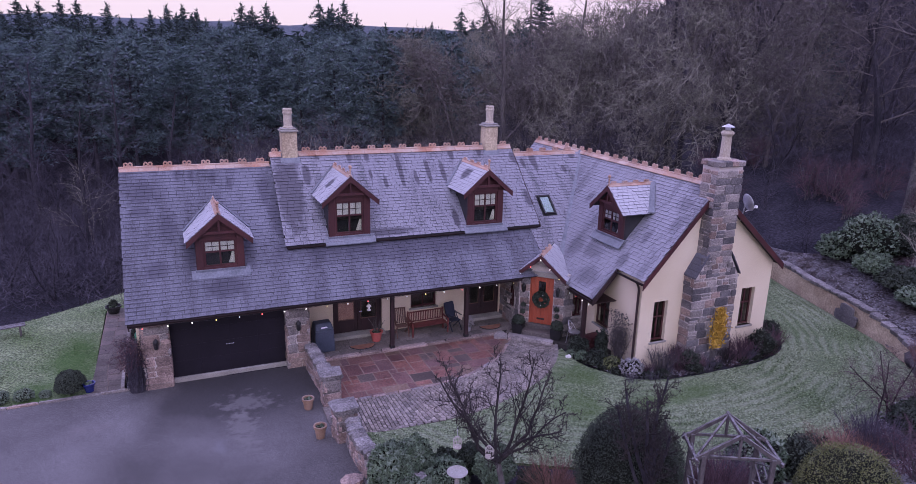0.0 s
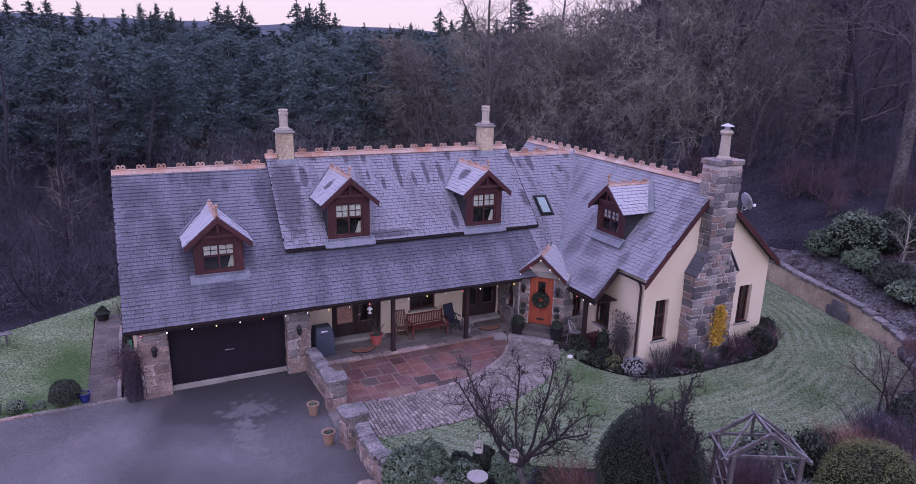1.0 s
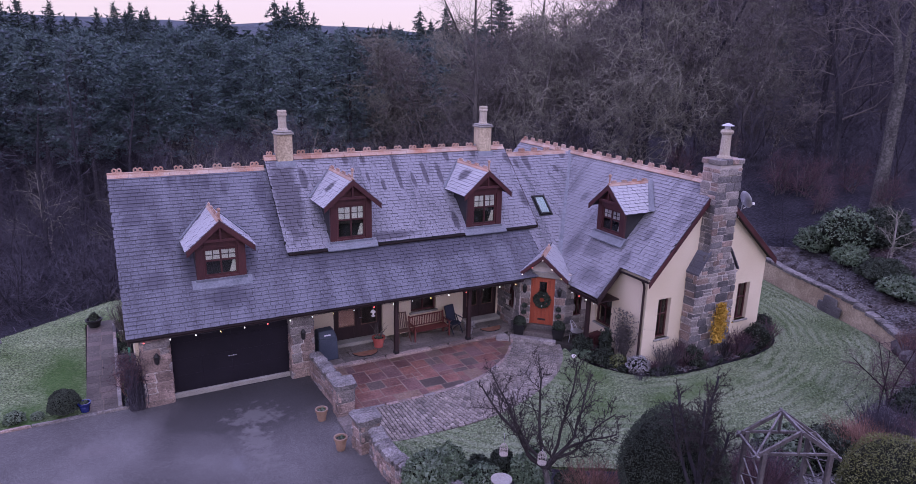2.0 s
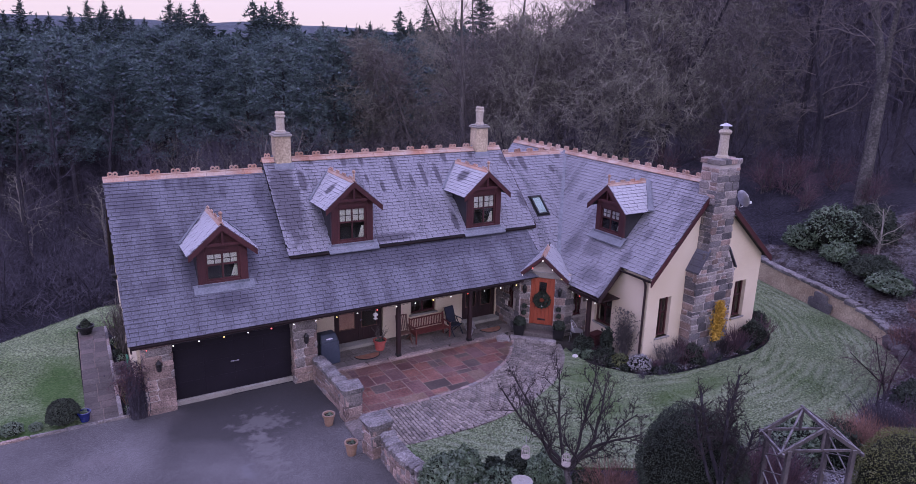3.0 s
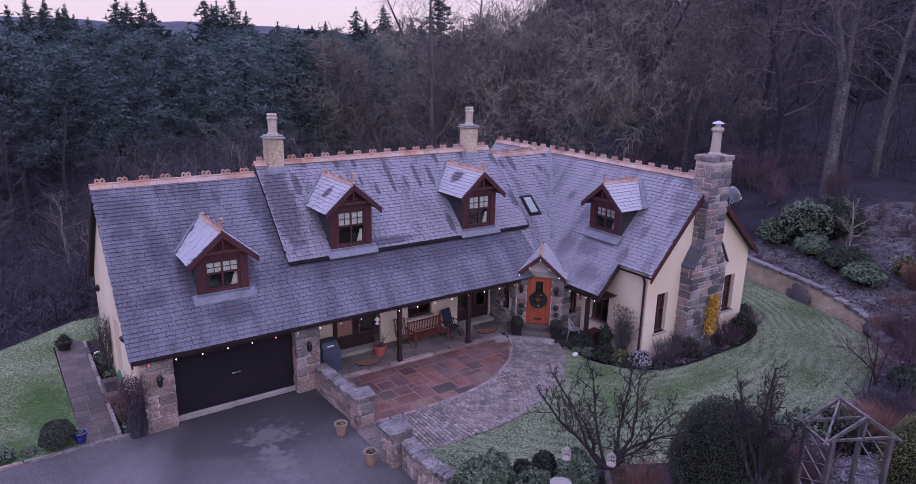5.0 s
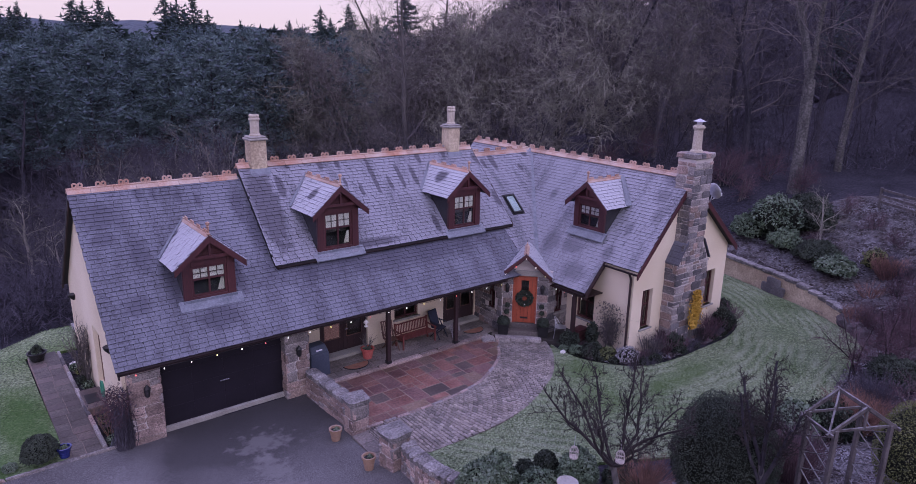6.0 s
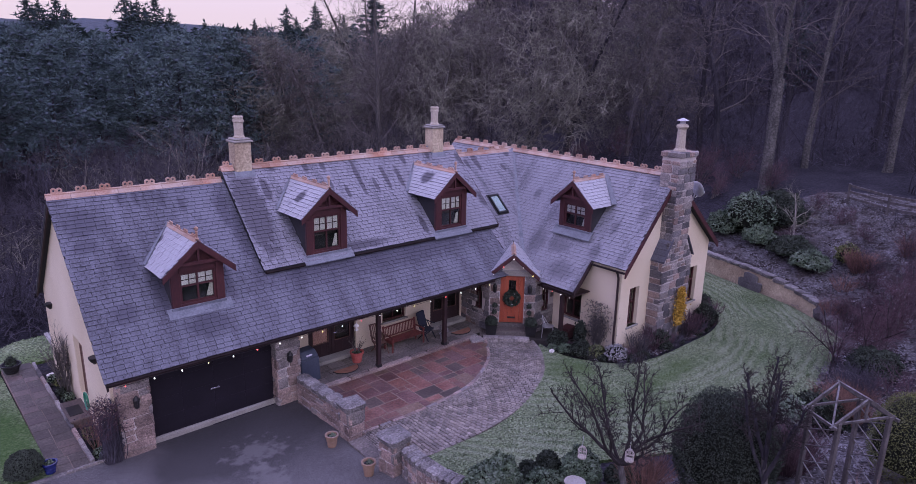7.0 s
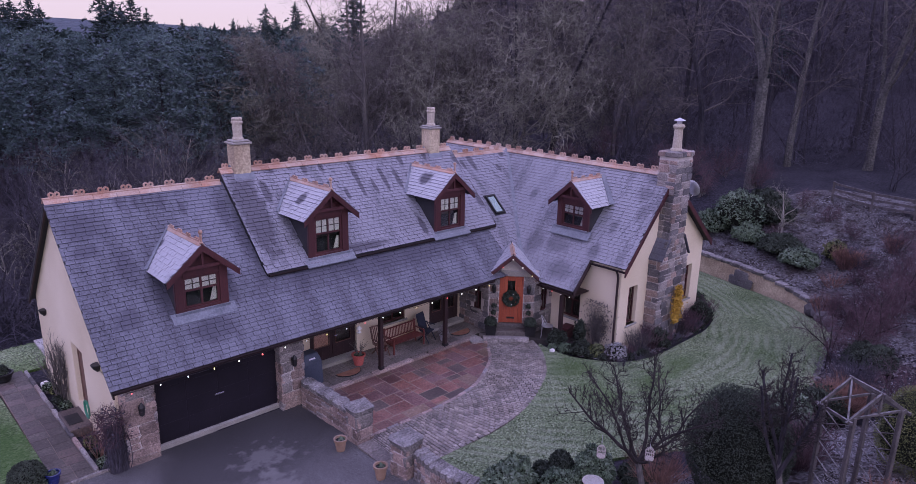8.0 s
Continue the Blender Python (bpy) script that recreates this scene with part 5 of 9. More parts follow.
g = Geo(m)
g.box(0.07, 0.53, -0.93, -0.07, 0.06, 0.068)
g.make("pane", GLASS, rw).visible_shadow = False
g = Geo(m)
g.box(0.07, 0.53, -0.93, -0.07, 0.03, 0.034)
g.make("blind", PANE_BLIND, rw)


# chimneys
def chimney(x, hz):
    m = pose(x, RY + 0.05, 0)
    g = Geo(m)
    g.box(-0.3, 0.3, -0.28, 0.28, 6.4, hz, 0.02)
    ch = g.make("chimney", RENDER_OLD, house, "cream rendered chimney with moulded cap and tall pot")
    g = Geo(m)
    g.box(-0.36, 0.36, -0.34, 0.34, hz, hz + 0.08, 0.02)
    g.box(-0.31, 0.31, -0.29, 0.29, hz + 0.08, hz + 0.15, 0.03)
    g.make("chimney_cap", CONCRETE, ch)
    g = Geo(m)
    for k in (-1, 1):
        g.hexa([(k * 0.3, -0.5, UR - 0.5), (k * 0.37, -0.5, UR - 0.5), (k * 0.37, 0.1, UR + 0.06), (k * 0.3, 0.1, UR + 0.06)],
               [(k * 0.3, -0.5, UR - 0.42), (k * 0.37, -0.5, UR - 0.42), (k * 0.37, 0.1, UR + 0.16), (k * 0.3, 0.1, UR + 0.16)])
    g.hexa([(-0.38, -0.46, UR - 0.46), (0.38, -0.46, UR - 0.46), (0.38, -0.27, UR - 0.27), (-0.38, -0.27, UR - 0.27)],
           [(-0.38, -0.46, UR - 0.4), (0.38, -0.46, UR - 0.4), (0.38, -0.27, UR - 0.1), (-0.38, -0.27, UR - 0.1)])
    g.make("lead_flashing", LEAD, ch)
    g = Geo(m)
    z = hz + 0.14
    g.lathe([(0.2, z), (0.2, z + 0.06), (0.16, z + 0.1), (0.165, z + 0.55), (0.2, z + 0.58), (0.2, z + 0.63), (0.17, z + 0.66), (0.19, z + 0.74), (0.16, z + 0.78), (0.11, z + 0.78), (0.1, z + 0.6)], 14)
    g.make("chimney_pot", CHIMNEY_POT, ch)


chimney(5.0, 8.02)
chimney(13.95, 8.05)

# the big granite chimney on the wing's gable
g = Geo()
g.box(18.02, 20.1, -5.4, -4.8, -0.6, 3.35)
g.hexa([(18.02, -5.4, 3.35), (20.1, -5.4, 3.35), (20.1, -4.8, 3.35), (18.02, -4.8, 3.35)], [(18.5, -5.4, 4.15), (19.63, -5.4, 4.15), (19.63, -4.8, 4.15), (18.5, -4.8, 4.15)])
g.box(18.5, 19.63, -5.4, -4.6, 4.15, 7.55)
big = g.make("granite_chimney", MORTAR, house, "tall stepped granite chimney on the gable")
stone_face(big, pose(17.98, -5.4, -0.5), 2.16, 3.85, 51, STONE_MESH, (0.2, 0.36), (0.26, 0.66), gap=0.03)
stone_face(big, pose(18.02, -4.84, -0.5, 0, 0, -90), 0.56, 3.85, 52, STONE_MESH, (0.2, 0.36), (0.26, 0.5), gap=0.03)
stone_face(big, pose(20.1, -5.4, -0.5, 0, 0, 90), 0.56, 3.85, 53, STONE_MESH, (0.2, 0.36), (0.26, 0.5), gap=0.03)
stone_face(big, pose(17.98, -5.4, 3.35), 2.16, 0.8, 54, STONE_MESH, (0.2, 0.3), (0.2, 0.4), inside=lambda x, z: 0.06 + 0.62 * z < x < 2.1 - 0.58 * z)
stone_face(big, pose(18.46, -5.4, 4.12), 1.21, 3.25, 55, STONE_MESH, (0.22, 0.36), (0.3, 0.65), gap=0.026)
stone_face(big, pose(18.5, -4.58, 4.12, 0, 0, -90), 0.82, 3.25, 56, STONE_MESH, (0.22, 0.36), (0.3, 0.6), gap=0.026)
stone_face(big, pose(19.63, -5.4, 4.12, 0, 0, 90), 0.82, 3.25, 57, STONE_MESH, (0.22, 0.36), (0.3, 0.6), gap=0.026)
for a, b in (((17.97, 3.36), (18.5, 4.2)), ((20.16, 3.36), (19.63, 4.2))):
    g = Geo()
    for i in range(4):
        p, q = Vector((a[0], 0, a[1])).lerp(Vector((b[0], 0, b[1])), i / 4), Vector((a[0], 0, a[1])).lerp(Vector((b[0], 0, b[1])), (i + 1.15) / 4)
        g.hexa([(p.x, -5.48, p.z), (q.x, -5.48, q.z), (q.x, -4.82, q.z), (p.x, -4.82, p.z)], [(p.x, -5.48, p.z + 0.07), (q.x, -5.48, q.z + 0.05), (q.x, -4.82, q.z + 0.05), (p.x, -4.82, p.z + 0.07)])
    g.make("weathering_slab", SLATE, big, "sloping dark slabs on the shoulder")
r = random.Random(5)
for i in range(4):
    for j in range(3):
        piece("coping_stone", STONE_MESH[(3 * i + j) % 8], at_scale(pose(0, 0, 0), 18.59 + i * 0.317, -5.31 + j * 0.315, 7.6, 0.315, 0.31, 0.2), big)
g = Geo(pose(19.12, -4.95, 7.7))
g.lathe([(0.26, 0), (0.24, 0.06), (0.19, 0.1), (0.185, 0.12), (0.165, 0.85), (0.22, 0.9), (0.24, 0.96), (0.2, 1.02), (0.14, 1.05)], 14)
pot = g.make("chimney_pot", CHIMNEY_POT, big, "cream clay pot with a metal cowl")
g = Geo(pose(19.12, -4.95, 8.76))
g.lathe([(0.1, 0), (0.1, 0.1), (0.24, 0.12), (0.02, 0.22)], 12)
g.make("cowl", STEEL, big)


# porch set across the corner
PM = pose(14.23, -0.85, 0, 0, 0, -45)                     # middle of the door's foot, y into the house
g = Geo(PM)
g.box(-0.95, -0.5, 0.05, 0.6, -0.3, 2.62)
g.box(0.5, 0.95, 0.05, 0.6, -0.3, 2.62)
g.box(-0.5, 0.5, 0.05, 0.5, 2.4, 2.62)
g.hexa([(-0.95, 0.05, 2.6), (0.95, 0.05, 2.6), (0, 0.05, 3.4)], [(-0.95, 0.4, 2.6), (0.95, 0.4, 2.6), (0, 0.4, 3.4)])
porch = g.make("porch", MORTAR, house, "small granite porch with slate gable across the corner")
stone_face(porch, PM @ pose(-0.97, 0.05, -0.1), 0.47, 2.55, 61, STONE_MESH, (0.26, 0.36), (0.45, 0.47), depth=0.08)
stone_face(porch, PM @ pose(0.5, 0.05, -0.1), 0.47, 2.55, 62, STONE_MESH, (0.26, 0.36), (0.45, 0.47), depth=0.08)
for sgn, p0, p1 in ((-1, (13.56, 1.55), (13.56, -0.2)), (1, (14.92, -1.5), (16.1, -1.5))):
    L = math.hypot(p1[0] - p0[0], p1[1] - p0[1])
    hole = (0.85, 1.3, 0.75, 2.05) if sgn < 0 else (0.45, 0.9, 0.75, 2.05)
    w = wall("porch_wall", p0, p1, 0.25, -0.3, lambda u: 2.6, [hole], MORTAR, porch)
    mm = pose(p0[0], p0[1], -0.1, 0, 0, -90 if sgn < 0 else 0)
    stone_face(porch, mm, L, 2.6, 63 + sgn, STONE_MESH, (0.22, 0.34), (0.25, 0.55), depth=0.08, inside=lambda x, z: not (hole[0] - 0.08 < x < hole[1] + 0.08 and hole[2] < z - 0.1 < hole[3]))
    window(porch, mm @ pose(hole[0], 0.0, 0.85), 0.45, 1.3, depth=0.05)
g = Geo(PM)
g.box(-0.85, 0.85, -0.02, 0.12, 2.4, 2.64, 0.02)
g.make("lintel", CONCRETE, porch, "long granite lintel")
PH, PW, PO = 3.45, 1.08, 0.38
for sx in (-1, 1):
    g = Geo(PM)
    ring = [(0, -PO, PH), (0, 2.2, PH), (sx * PW, 1.0, 2.5), (sx * PW, -PO, 2.5)]
    nrm = Vector((sx * 0.95, 0, PW)).normalized()
    g.hexa([Vector(p) - nrm * 0.08 for p in ring], [Vector(p) for p in ring])
    g.make("porch_roof", DECK, porch)
    q = Geo(PM)
    L = math.hypot(PW, 0.95)
    slates(q, (sx * PW, 0, 2.5), (0, sx, 0), (-sx * PW, 0, 0.95), L - 0.05,
           lambda t: [(-PO - 0.02, 1.0 + 1.2 * t / L)] if sx > 0 else [(-1.0 - 1.2 * t / L, PO + 0.02)], 70 + sx, course=0.16, width=(0.2, 0.27), single=lambda x, t: True, parent=porch, mesh=PALE_MESH)
    g = Geo(PM)
    a, b = Vector((0, -PO, PH)), Vector((sx * PW, -PO, 2.5))
    g.hexa([a + Vector((0, -0.03, -0.2)), b + Vector((0, -0.03, -0.18)), b + Vector((0, 0.02, -0.18)), a + Vector((0, 0.02, -0.2))],
           [a + Vector((0, -0.03, 0)), b + Vector((0, -0.03, 0)), b + Vector((0, 0.02, 0)), a + Vector((0, 0.02, 0))])
    g.make("bargeboard", TIMBER, porch)
for i in range(3):
    piece("ridge_tile", RIDGE_MESH, PM @ pose(0, -PO + 0.5 * i, PH, 0, 0, 90) @ Matrix.Diagonal((0.5 / 0.69, 0.6, 0.6, 1)), porch)
g = Geo(PM)
g.box(-0.5, -0.45, 0.06, 0.16, 0.3, 2.4, 0.008)
g.box(0.45, 0.5, 0.06, 0.16, 0.3, 2.4, 0.008)
g.box(-0.45, 0.45, 0.06, 0.16, 2.35, 2.4, 0.008)
fd = g.make("front_door", DOOR_RED, house, "bright orange-brown panelled front door with small glazed light, shut")
for i in range(6):
    q = Geo(PM)
    x = -0.45 + i * 0.15
    if 0.26 < x + 0.3 + 0.075 < 0.34 or i in (2, 3):
        q.box(x + 0.002, x + 0.148, 0.09, 0.14, 0.32, 1.72, 0.006)
        q.box(x + 0.002, x + 0.148, 0.09, 0.14, 2.18, 2.35, 0.006)
    else:
        q.box(x + 0.002, x + 0.148, 0.09, 0.14, 0.32, 2.35, 0.006)
    q.make("plank", DOOR_RED, fd)
q = Geo(PM)
q.box(-0.15, 0.15, 0.11, 0.12, 1.7, 2.2)
q.make("pane", GLASS, fd).visible_shadow = False
q = Geo(PM)
q.box(-0.16, 0.16, 0.075, 0.095, 0.5, 0.58, 0.004)
q.make("letter_plate", IRON, fd)
q = Geo(PM)
for x in (-0.05, 0.05):
    q.box(x - 0.008, x + 0.008, 0.1, 0.115, 1.72, 2.18)
for z in (1.87, 2.03):
    q.box(-0.15, 0.15, 0.1, 0.115, z - 0.008, z + 0.008)
q.make("grille", IRON, fd)
q = Geo(PM)
q.tube([(-0.38, 0.09, 1.3), (-0.38, 0.03, 1.3), (-0.38, 0.03, 1.5), (-0.38, 0.09, 1.5)], 0.012, 6)
q.make("handle", IRON, fd)
g = Geo(PM)
g.box(-0.6, 0.6, -0.02, 0.2, 0.0, 0.3, 0.02)
g.box(-0.75, 0.75, -0.45, 0.05, -0.2, 0.13, 0.02)
g.make("door_step", FLAG_WORN, house, "worn granite door steps")

# veranda floor, kerb, posts
g = Geo()
g.box(4.7, 13.6, -0.1, 1.6, -0.5, -0.085)
g.hexa([(13.0, -0.3, -0.5), (14.35, -1.8, -0.5), (14.8, -2.6, -0.5), (16.15, -3.4, -0.5), (16.15, -1.2, -0.5), (13.6, 0.6, -0.5)],
       [(13.0, -0.3, -0.085), (14.35, -1.8, -0.085), (14.8, -2.6, -0.085), (16.15, -3.4, -0.085), (16.15, -1.2, -0.085), (13.6, 0.6, -0.085)])
veranda = g.make("veranda_floor", JOINT_DK, None, "flagged veranda floor edged with granite kerb", category="floor", kind="structure")
FLAG_UNITS = []
for i in range(4):
    q = rough_block(90 + i, 0.02, 0.03)
    FLAG_UNITS.append(q.mesh("flagstone", FLAG_GREY))
r = random.Random(9)
y = -0.08
for row in range(4):
    d = (0.42, 0.38, 0.46, 0.38)[row]
    x = 4.78
    while x < 13.5:
        w = min(r.uniform(0.45, 0.85), 13.55 - x)
        piece("flagstone", r.choice(FLAG_UNITS), at_scale(pose(0, 0, 0), x + w / 2, y + d / 2, -0.085, w - 0.024, d - 0.024, 0.06), veranda)
        x += w
    y += d
x = 4.8
while x < 12.9:
    w = min(r.uniform(0.7, 1.2), 12.9 - x)
    piece("kerb_stone", STONE_WARM[int(x * 3) % 8], at_scale(pose(0, 0, 0), x + w / 2, -0.19, -0.16, w - 0.012, 0.22, 0.22), veranda)
    x += w
for i in range(3):
    a, b = Vector((12.95, -0.5, 0)), Vector((14.3, -1.85, 0))
    p = a.lerp(b, (i + 0.5) / 3)
    piece("kerb_stone", STONE_MESH[0], at_scale(pose(p.x, p.y, -0.16, 0, 0, -45), 0, 0, 0, 0.625, 0.36, 0.26), veranda)
piece("kerb_stone", STONE_WARM[1], at_scale(pose(12.6, -0.47, -0.17, 0, 0, -22), 0, 0, 0, 0.52, 0.5, 0.24), veranda)
for i in range(4):
    for j in range(2):
        p = Vector((13.15, -0.1, 0)).lerp(Vector((14.55, -1.5, 0)), (i + 0.5) / 4) + Vector((0.15, 0.15, 0)) * j
        piece("flagstone", FLAG_UNITS[(i + j) % 4], at_scale(pose(p.x - 0.1, p.y - 0.1, -0.08, 0, 0, -45), 0, 0.2 * j, 0, 0.48, 0.3, 0.06), veranda)
for x, y, top in ((8.0, -0.14, 2.3), (11.17, -0.14, 2.3), (15.0, -2.9, 2.1)):
    g = Geo()
    g.box(x - 0.075, x + 0.075, y - 0.075, y + 0.075, -0.05, top, 0.012)
    post = g.make("veranda_post", TIMBER_DK, house, "square dark red timber post")
    g = Geo()
    g.box(x - 0.095, x + 0.095, y - 0.095, y + 0.095, -0.09, 0.06, 0.012)
    g.make("post_shoe", IRON, post)


# ---- things on the veranda ----
def leaf_cloud(g, n, shape, size, seed, flat=0.35, long=1.6):
    """n small leaves: shape(rng) gives a place and an outward way."""
    r = random.Random(seed)
    v, f = [], []
    for i in range(n):
        p, d = shape(r)
        d = (Vector(d).normalized() + Vector((r.gauss(0, 1), r.gauss(0, 1), r.gauss(0, 1))) * flat).normalized()
        s = d.cross(Vector((r.gauss(0, 1), r.gauss(0, 1), r.gauss(0, 1)))).normalized()
        w = s.cross(d)
        a = size * r.uniform(0.6, 1.3)
        k = len(v)
        p = Vector(p)
        tip = (s * 0.6 + d * 0.55).normalized()
        v += [p - tip * a * 0.5 * long, p + w * a * 0.45, p + tip * a * 0.5 * long + d * a * 0.15, p - w * a * 0.45]
        f.append((k, k + 1, k + 2, k + 3))
    g.add(v, f)


def dome_shape(rx, ry, rz, lump, seed, low=-0.25):
    def fn(r):
        while True:
            d = Vector((r.gauss(0, 1), r.gauss(0, 1), r.gauss(0, 1))).normalized()
            if d.z > low:
                break
        k = 1 + lump * noise.noise(d * 2.2 + Vector((seed, 0, 0))) + lump * 0.5 * noise.noise(d * 5 + Vector((0, seed, 0)))
        k *= r.uniform(0.9, 1.02)
        return (d.x * rx * k, d.y * ry * k, d.z * rz * k), (d.x / rx, d.y / ry, d.z / rz)
    return fn


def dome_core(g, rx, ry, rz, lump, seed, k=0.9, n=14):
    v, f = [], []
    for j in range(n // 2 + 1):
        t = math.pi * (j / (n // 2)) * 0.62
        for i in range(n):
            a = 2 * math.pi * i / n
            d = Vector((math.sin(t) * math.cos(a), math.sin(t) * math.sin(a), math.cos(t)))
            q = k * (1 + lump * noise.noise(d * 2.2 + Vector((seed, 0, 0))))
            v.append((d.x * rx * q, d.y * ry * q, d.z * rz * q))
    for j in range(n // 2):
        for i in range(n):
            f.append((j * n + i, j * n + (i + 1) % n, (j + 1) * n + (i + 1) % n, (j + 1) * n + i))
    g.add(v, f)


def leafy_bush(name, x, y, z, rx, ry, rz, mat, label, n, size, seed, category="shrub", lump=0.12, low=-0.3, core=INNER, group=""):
    """A clipped or natural evergreen: twiggy foot, core coloured as inner shade, and a skin of leaves. z: the ground;
    rz: half its height above the middle.
    """
    base = thing(name, pose(x, y, z), label, category, group)
    mid = Matrix.Translation((0, 0, rz * 0.72))
    g = Geo()
    for k in range(5):
        a = k * 1.26 + seed
        g.tube([(0.05 * math.cos(a), 0.05 * math.sin(a), -0.1), (rx * 0.35 * math.cos(a), ry * 0.35 * math.sin(a), rz * 0.7)], [0.03, 0.012], 5)
    g.make("stem", BARK, base)
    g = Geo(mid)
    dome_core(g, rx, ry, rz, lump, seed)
    g.make("shaded_core", core, base, smooth=True)
    g = Geo(mid)
    leaf_cloud(g, n, dome_shape(rx, ry, rz, lump, seed, low), size, seed)
    g.make("foliage", mat, base)
    return base


def grow(g, p, d, r, length, level, cfg, rng, thin=0.62, least=0.0):
    """A limb and all that springs from it. cfg rows, by level: segments, sides, wobble, lift, taper, branches, first, angle, ratio."""
    seg, sides, wob, lift, taper, count, first, angle, ratio = cfg[level]
    pts, rad, dirs = [Vector(p)], [r], [Vector(d)]
    q, w = Vector(p), Vector(d).normalized()
    for i in range(seg):
        w = (w + Vector((rng.gauss(0, wob), rng.gauss(0, wob), rng.gauss(0, wob) + lift))).normalized()
        q = q + w * (length / seg)
        pts.append(q.copy())
        rad.append(r * (1 - (1 - taper) * (i + 1) / seg))
        dirs.append(w.copy())
    last = level + 1 == len(cfg)
    if last and seg == 1:
        cone(g[min(level, len(g) - 1)], pts[0], dirs[1], r, length)
    else:
        g[min(level, len(g) - 1)].tube(pts, rad, sides, cap=level < 2)
    if level + 1 < len(cfg):
        for k in range(count):
            t = first + (1 - first) * (k + rng.random()) / count
            i = min(seg - 1, int(t * seg))
            u = t * seg - i
            at = pts[i].lerp(pts[i + 1], u)
            dr = dirs[i + 1]
            side = dr.orthogonal().normalized()
            side.rotate(Matrix.Rotation(k * 2.4 + rng.uniform(-0.5, 0.5), 3, dr))
            a = radians(angle + rng.uniform(-14, 14))
            nd = dr * math.cos(a) + side * math.sin(a)
            rr = max(least, rad[i] * (thin if level == 0 else 0.62) * rng.uniform(0.7, 1.0))
            grow(g, at, nd, min(rr, max(rad[i], least)), length * ratio * rng.uniform(0.65, 1.15) * (1 - 0.45 * t if level == 0 else 1), level + 1, cfg, rng, least=least)


def twig_bush(name, x, y, z, w, h, mat, label, seed, stems=40, fork=4, category="shrub", r0=0.012, spread=0.8, group="", tuft=0):
    """A bare bush of many thin stems from one foot."""
    base = thing(name, pose(x, y, z), label, category, group)
    rng = random.Random(seed)
    g = Geo()
    cfg = [(3, 4, 0.12, 0.04, 0.5, fork, 0.35, 28, 0.5), (2, 3, 0.14, 0.05, 0.3, 3, 0.4, 30, 0.5), (1, 3, 0.1, 0.03, 0.2, 0, 0, 0, 0)]
    for i in range(stems):
        a, s = rng.uniform(0, 6.283), rng.random() ** 0.6
        d = Vector((math.cos(a) * s * w * spread, math.sin(a) * s * w * spread, h))
        p = Vector((math.cos(a) * s * w * 0.22, math.sin(a) * s * w * 0.22, -0.05))
        grow([g, g, g], p, d.normalized(), r0, d.length * rng.uniform(0.55, 0.8), 0, cfg, rng)
    g.make("branchwork", mat, base)
    return base


def bench():
    b = thing("garden_bench", pose(9.85, 0.78, -0.055, 0, 0, 2), "slatted red hardwood three-seat bench on the veranda", "bench")
    w = 0.78
    for x in (-w, w):
        g = Geo()
        g.box(x - 0.03, x + 0.03, -0.3, -0.24, 0, 0.62, 0.008)
        g.make("leg", TEAK, b)
        g = Geo()
        g.beam((x, 0.22, 0), (x, 0.33, 0.92), 0.06, 0.055)
        g.make("leg", TEAK, b)
        g = Geo()
        g.box(x - 0.035, x + 0.035, -0.33, 0.28, 0.6, 0.64, 0.01)
        g.make("armrest", TEAK, b)
        g = Geo()
        g.box(x - 0.025, x + 0.025, -0.26, 0.22, 0.34, 0.41, 0.006)
        g.make("seat_rail", TEAK, b)
    for i in range(6):
        g = Geo()
        y = -0.27 + i * 0.085
        g.box(-w, w, y, y + 0.07, 0.41, 0.435, 0.006)
        g.make("seat_slat", TEAK, b)
    g = Geo()
    g.beam((-w, 0.315, 0.86), (w, 0.315, 0.86), 0.07, 0.035)
    g.make("top_rail", TEAK, b)
    g = Geo()
    g.beam((-w, 0.265, 0.48), (w, 0.265, 0.48), 0.05, 0.035)
    g.make("lower_rail", TEAK, b)
    for i in range(19):
        x = -w + 0.08 + i * (2 * w - 0.16) / 18
        g = Geo()
        g.beam((x, 0.265, 0.49), (x, 0.31, 0.85), 0.04, 0.015)
        g.make("back_slat", TEAK, b)


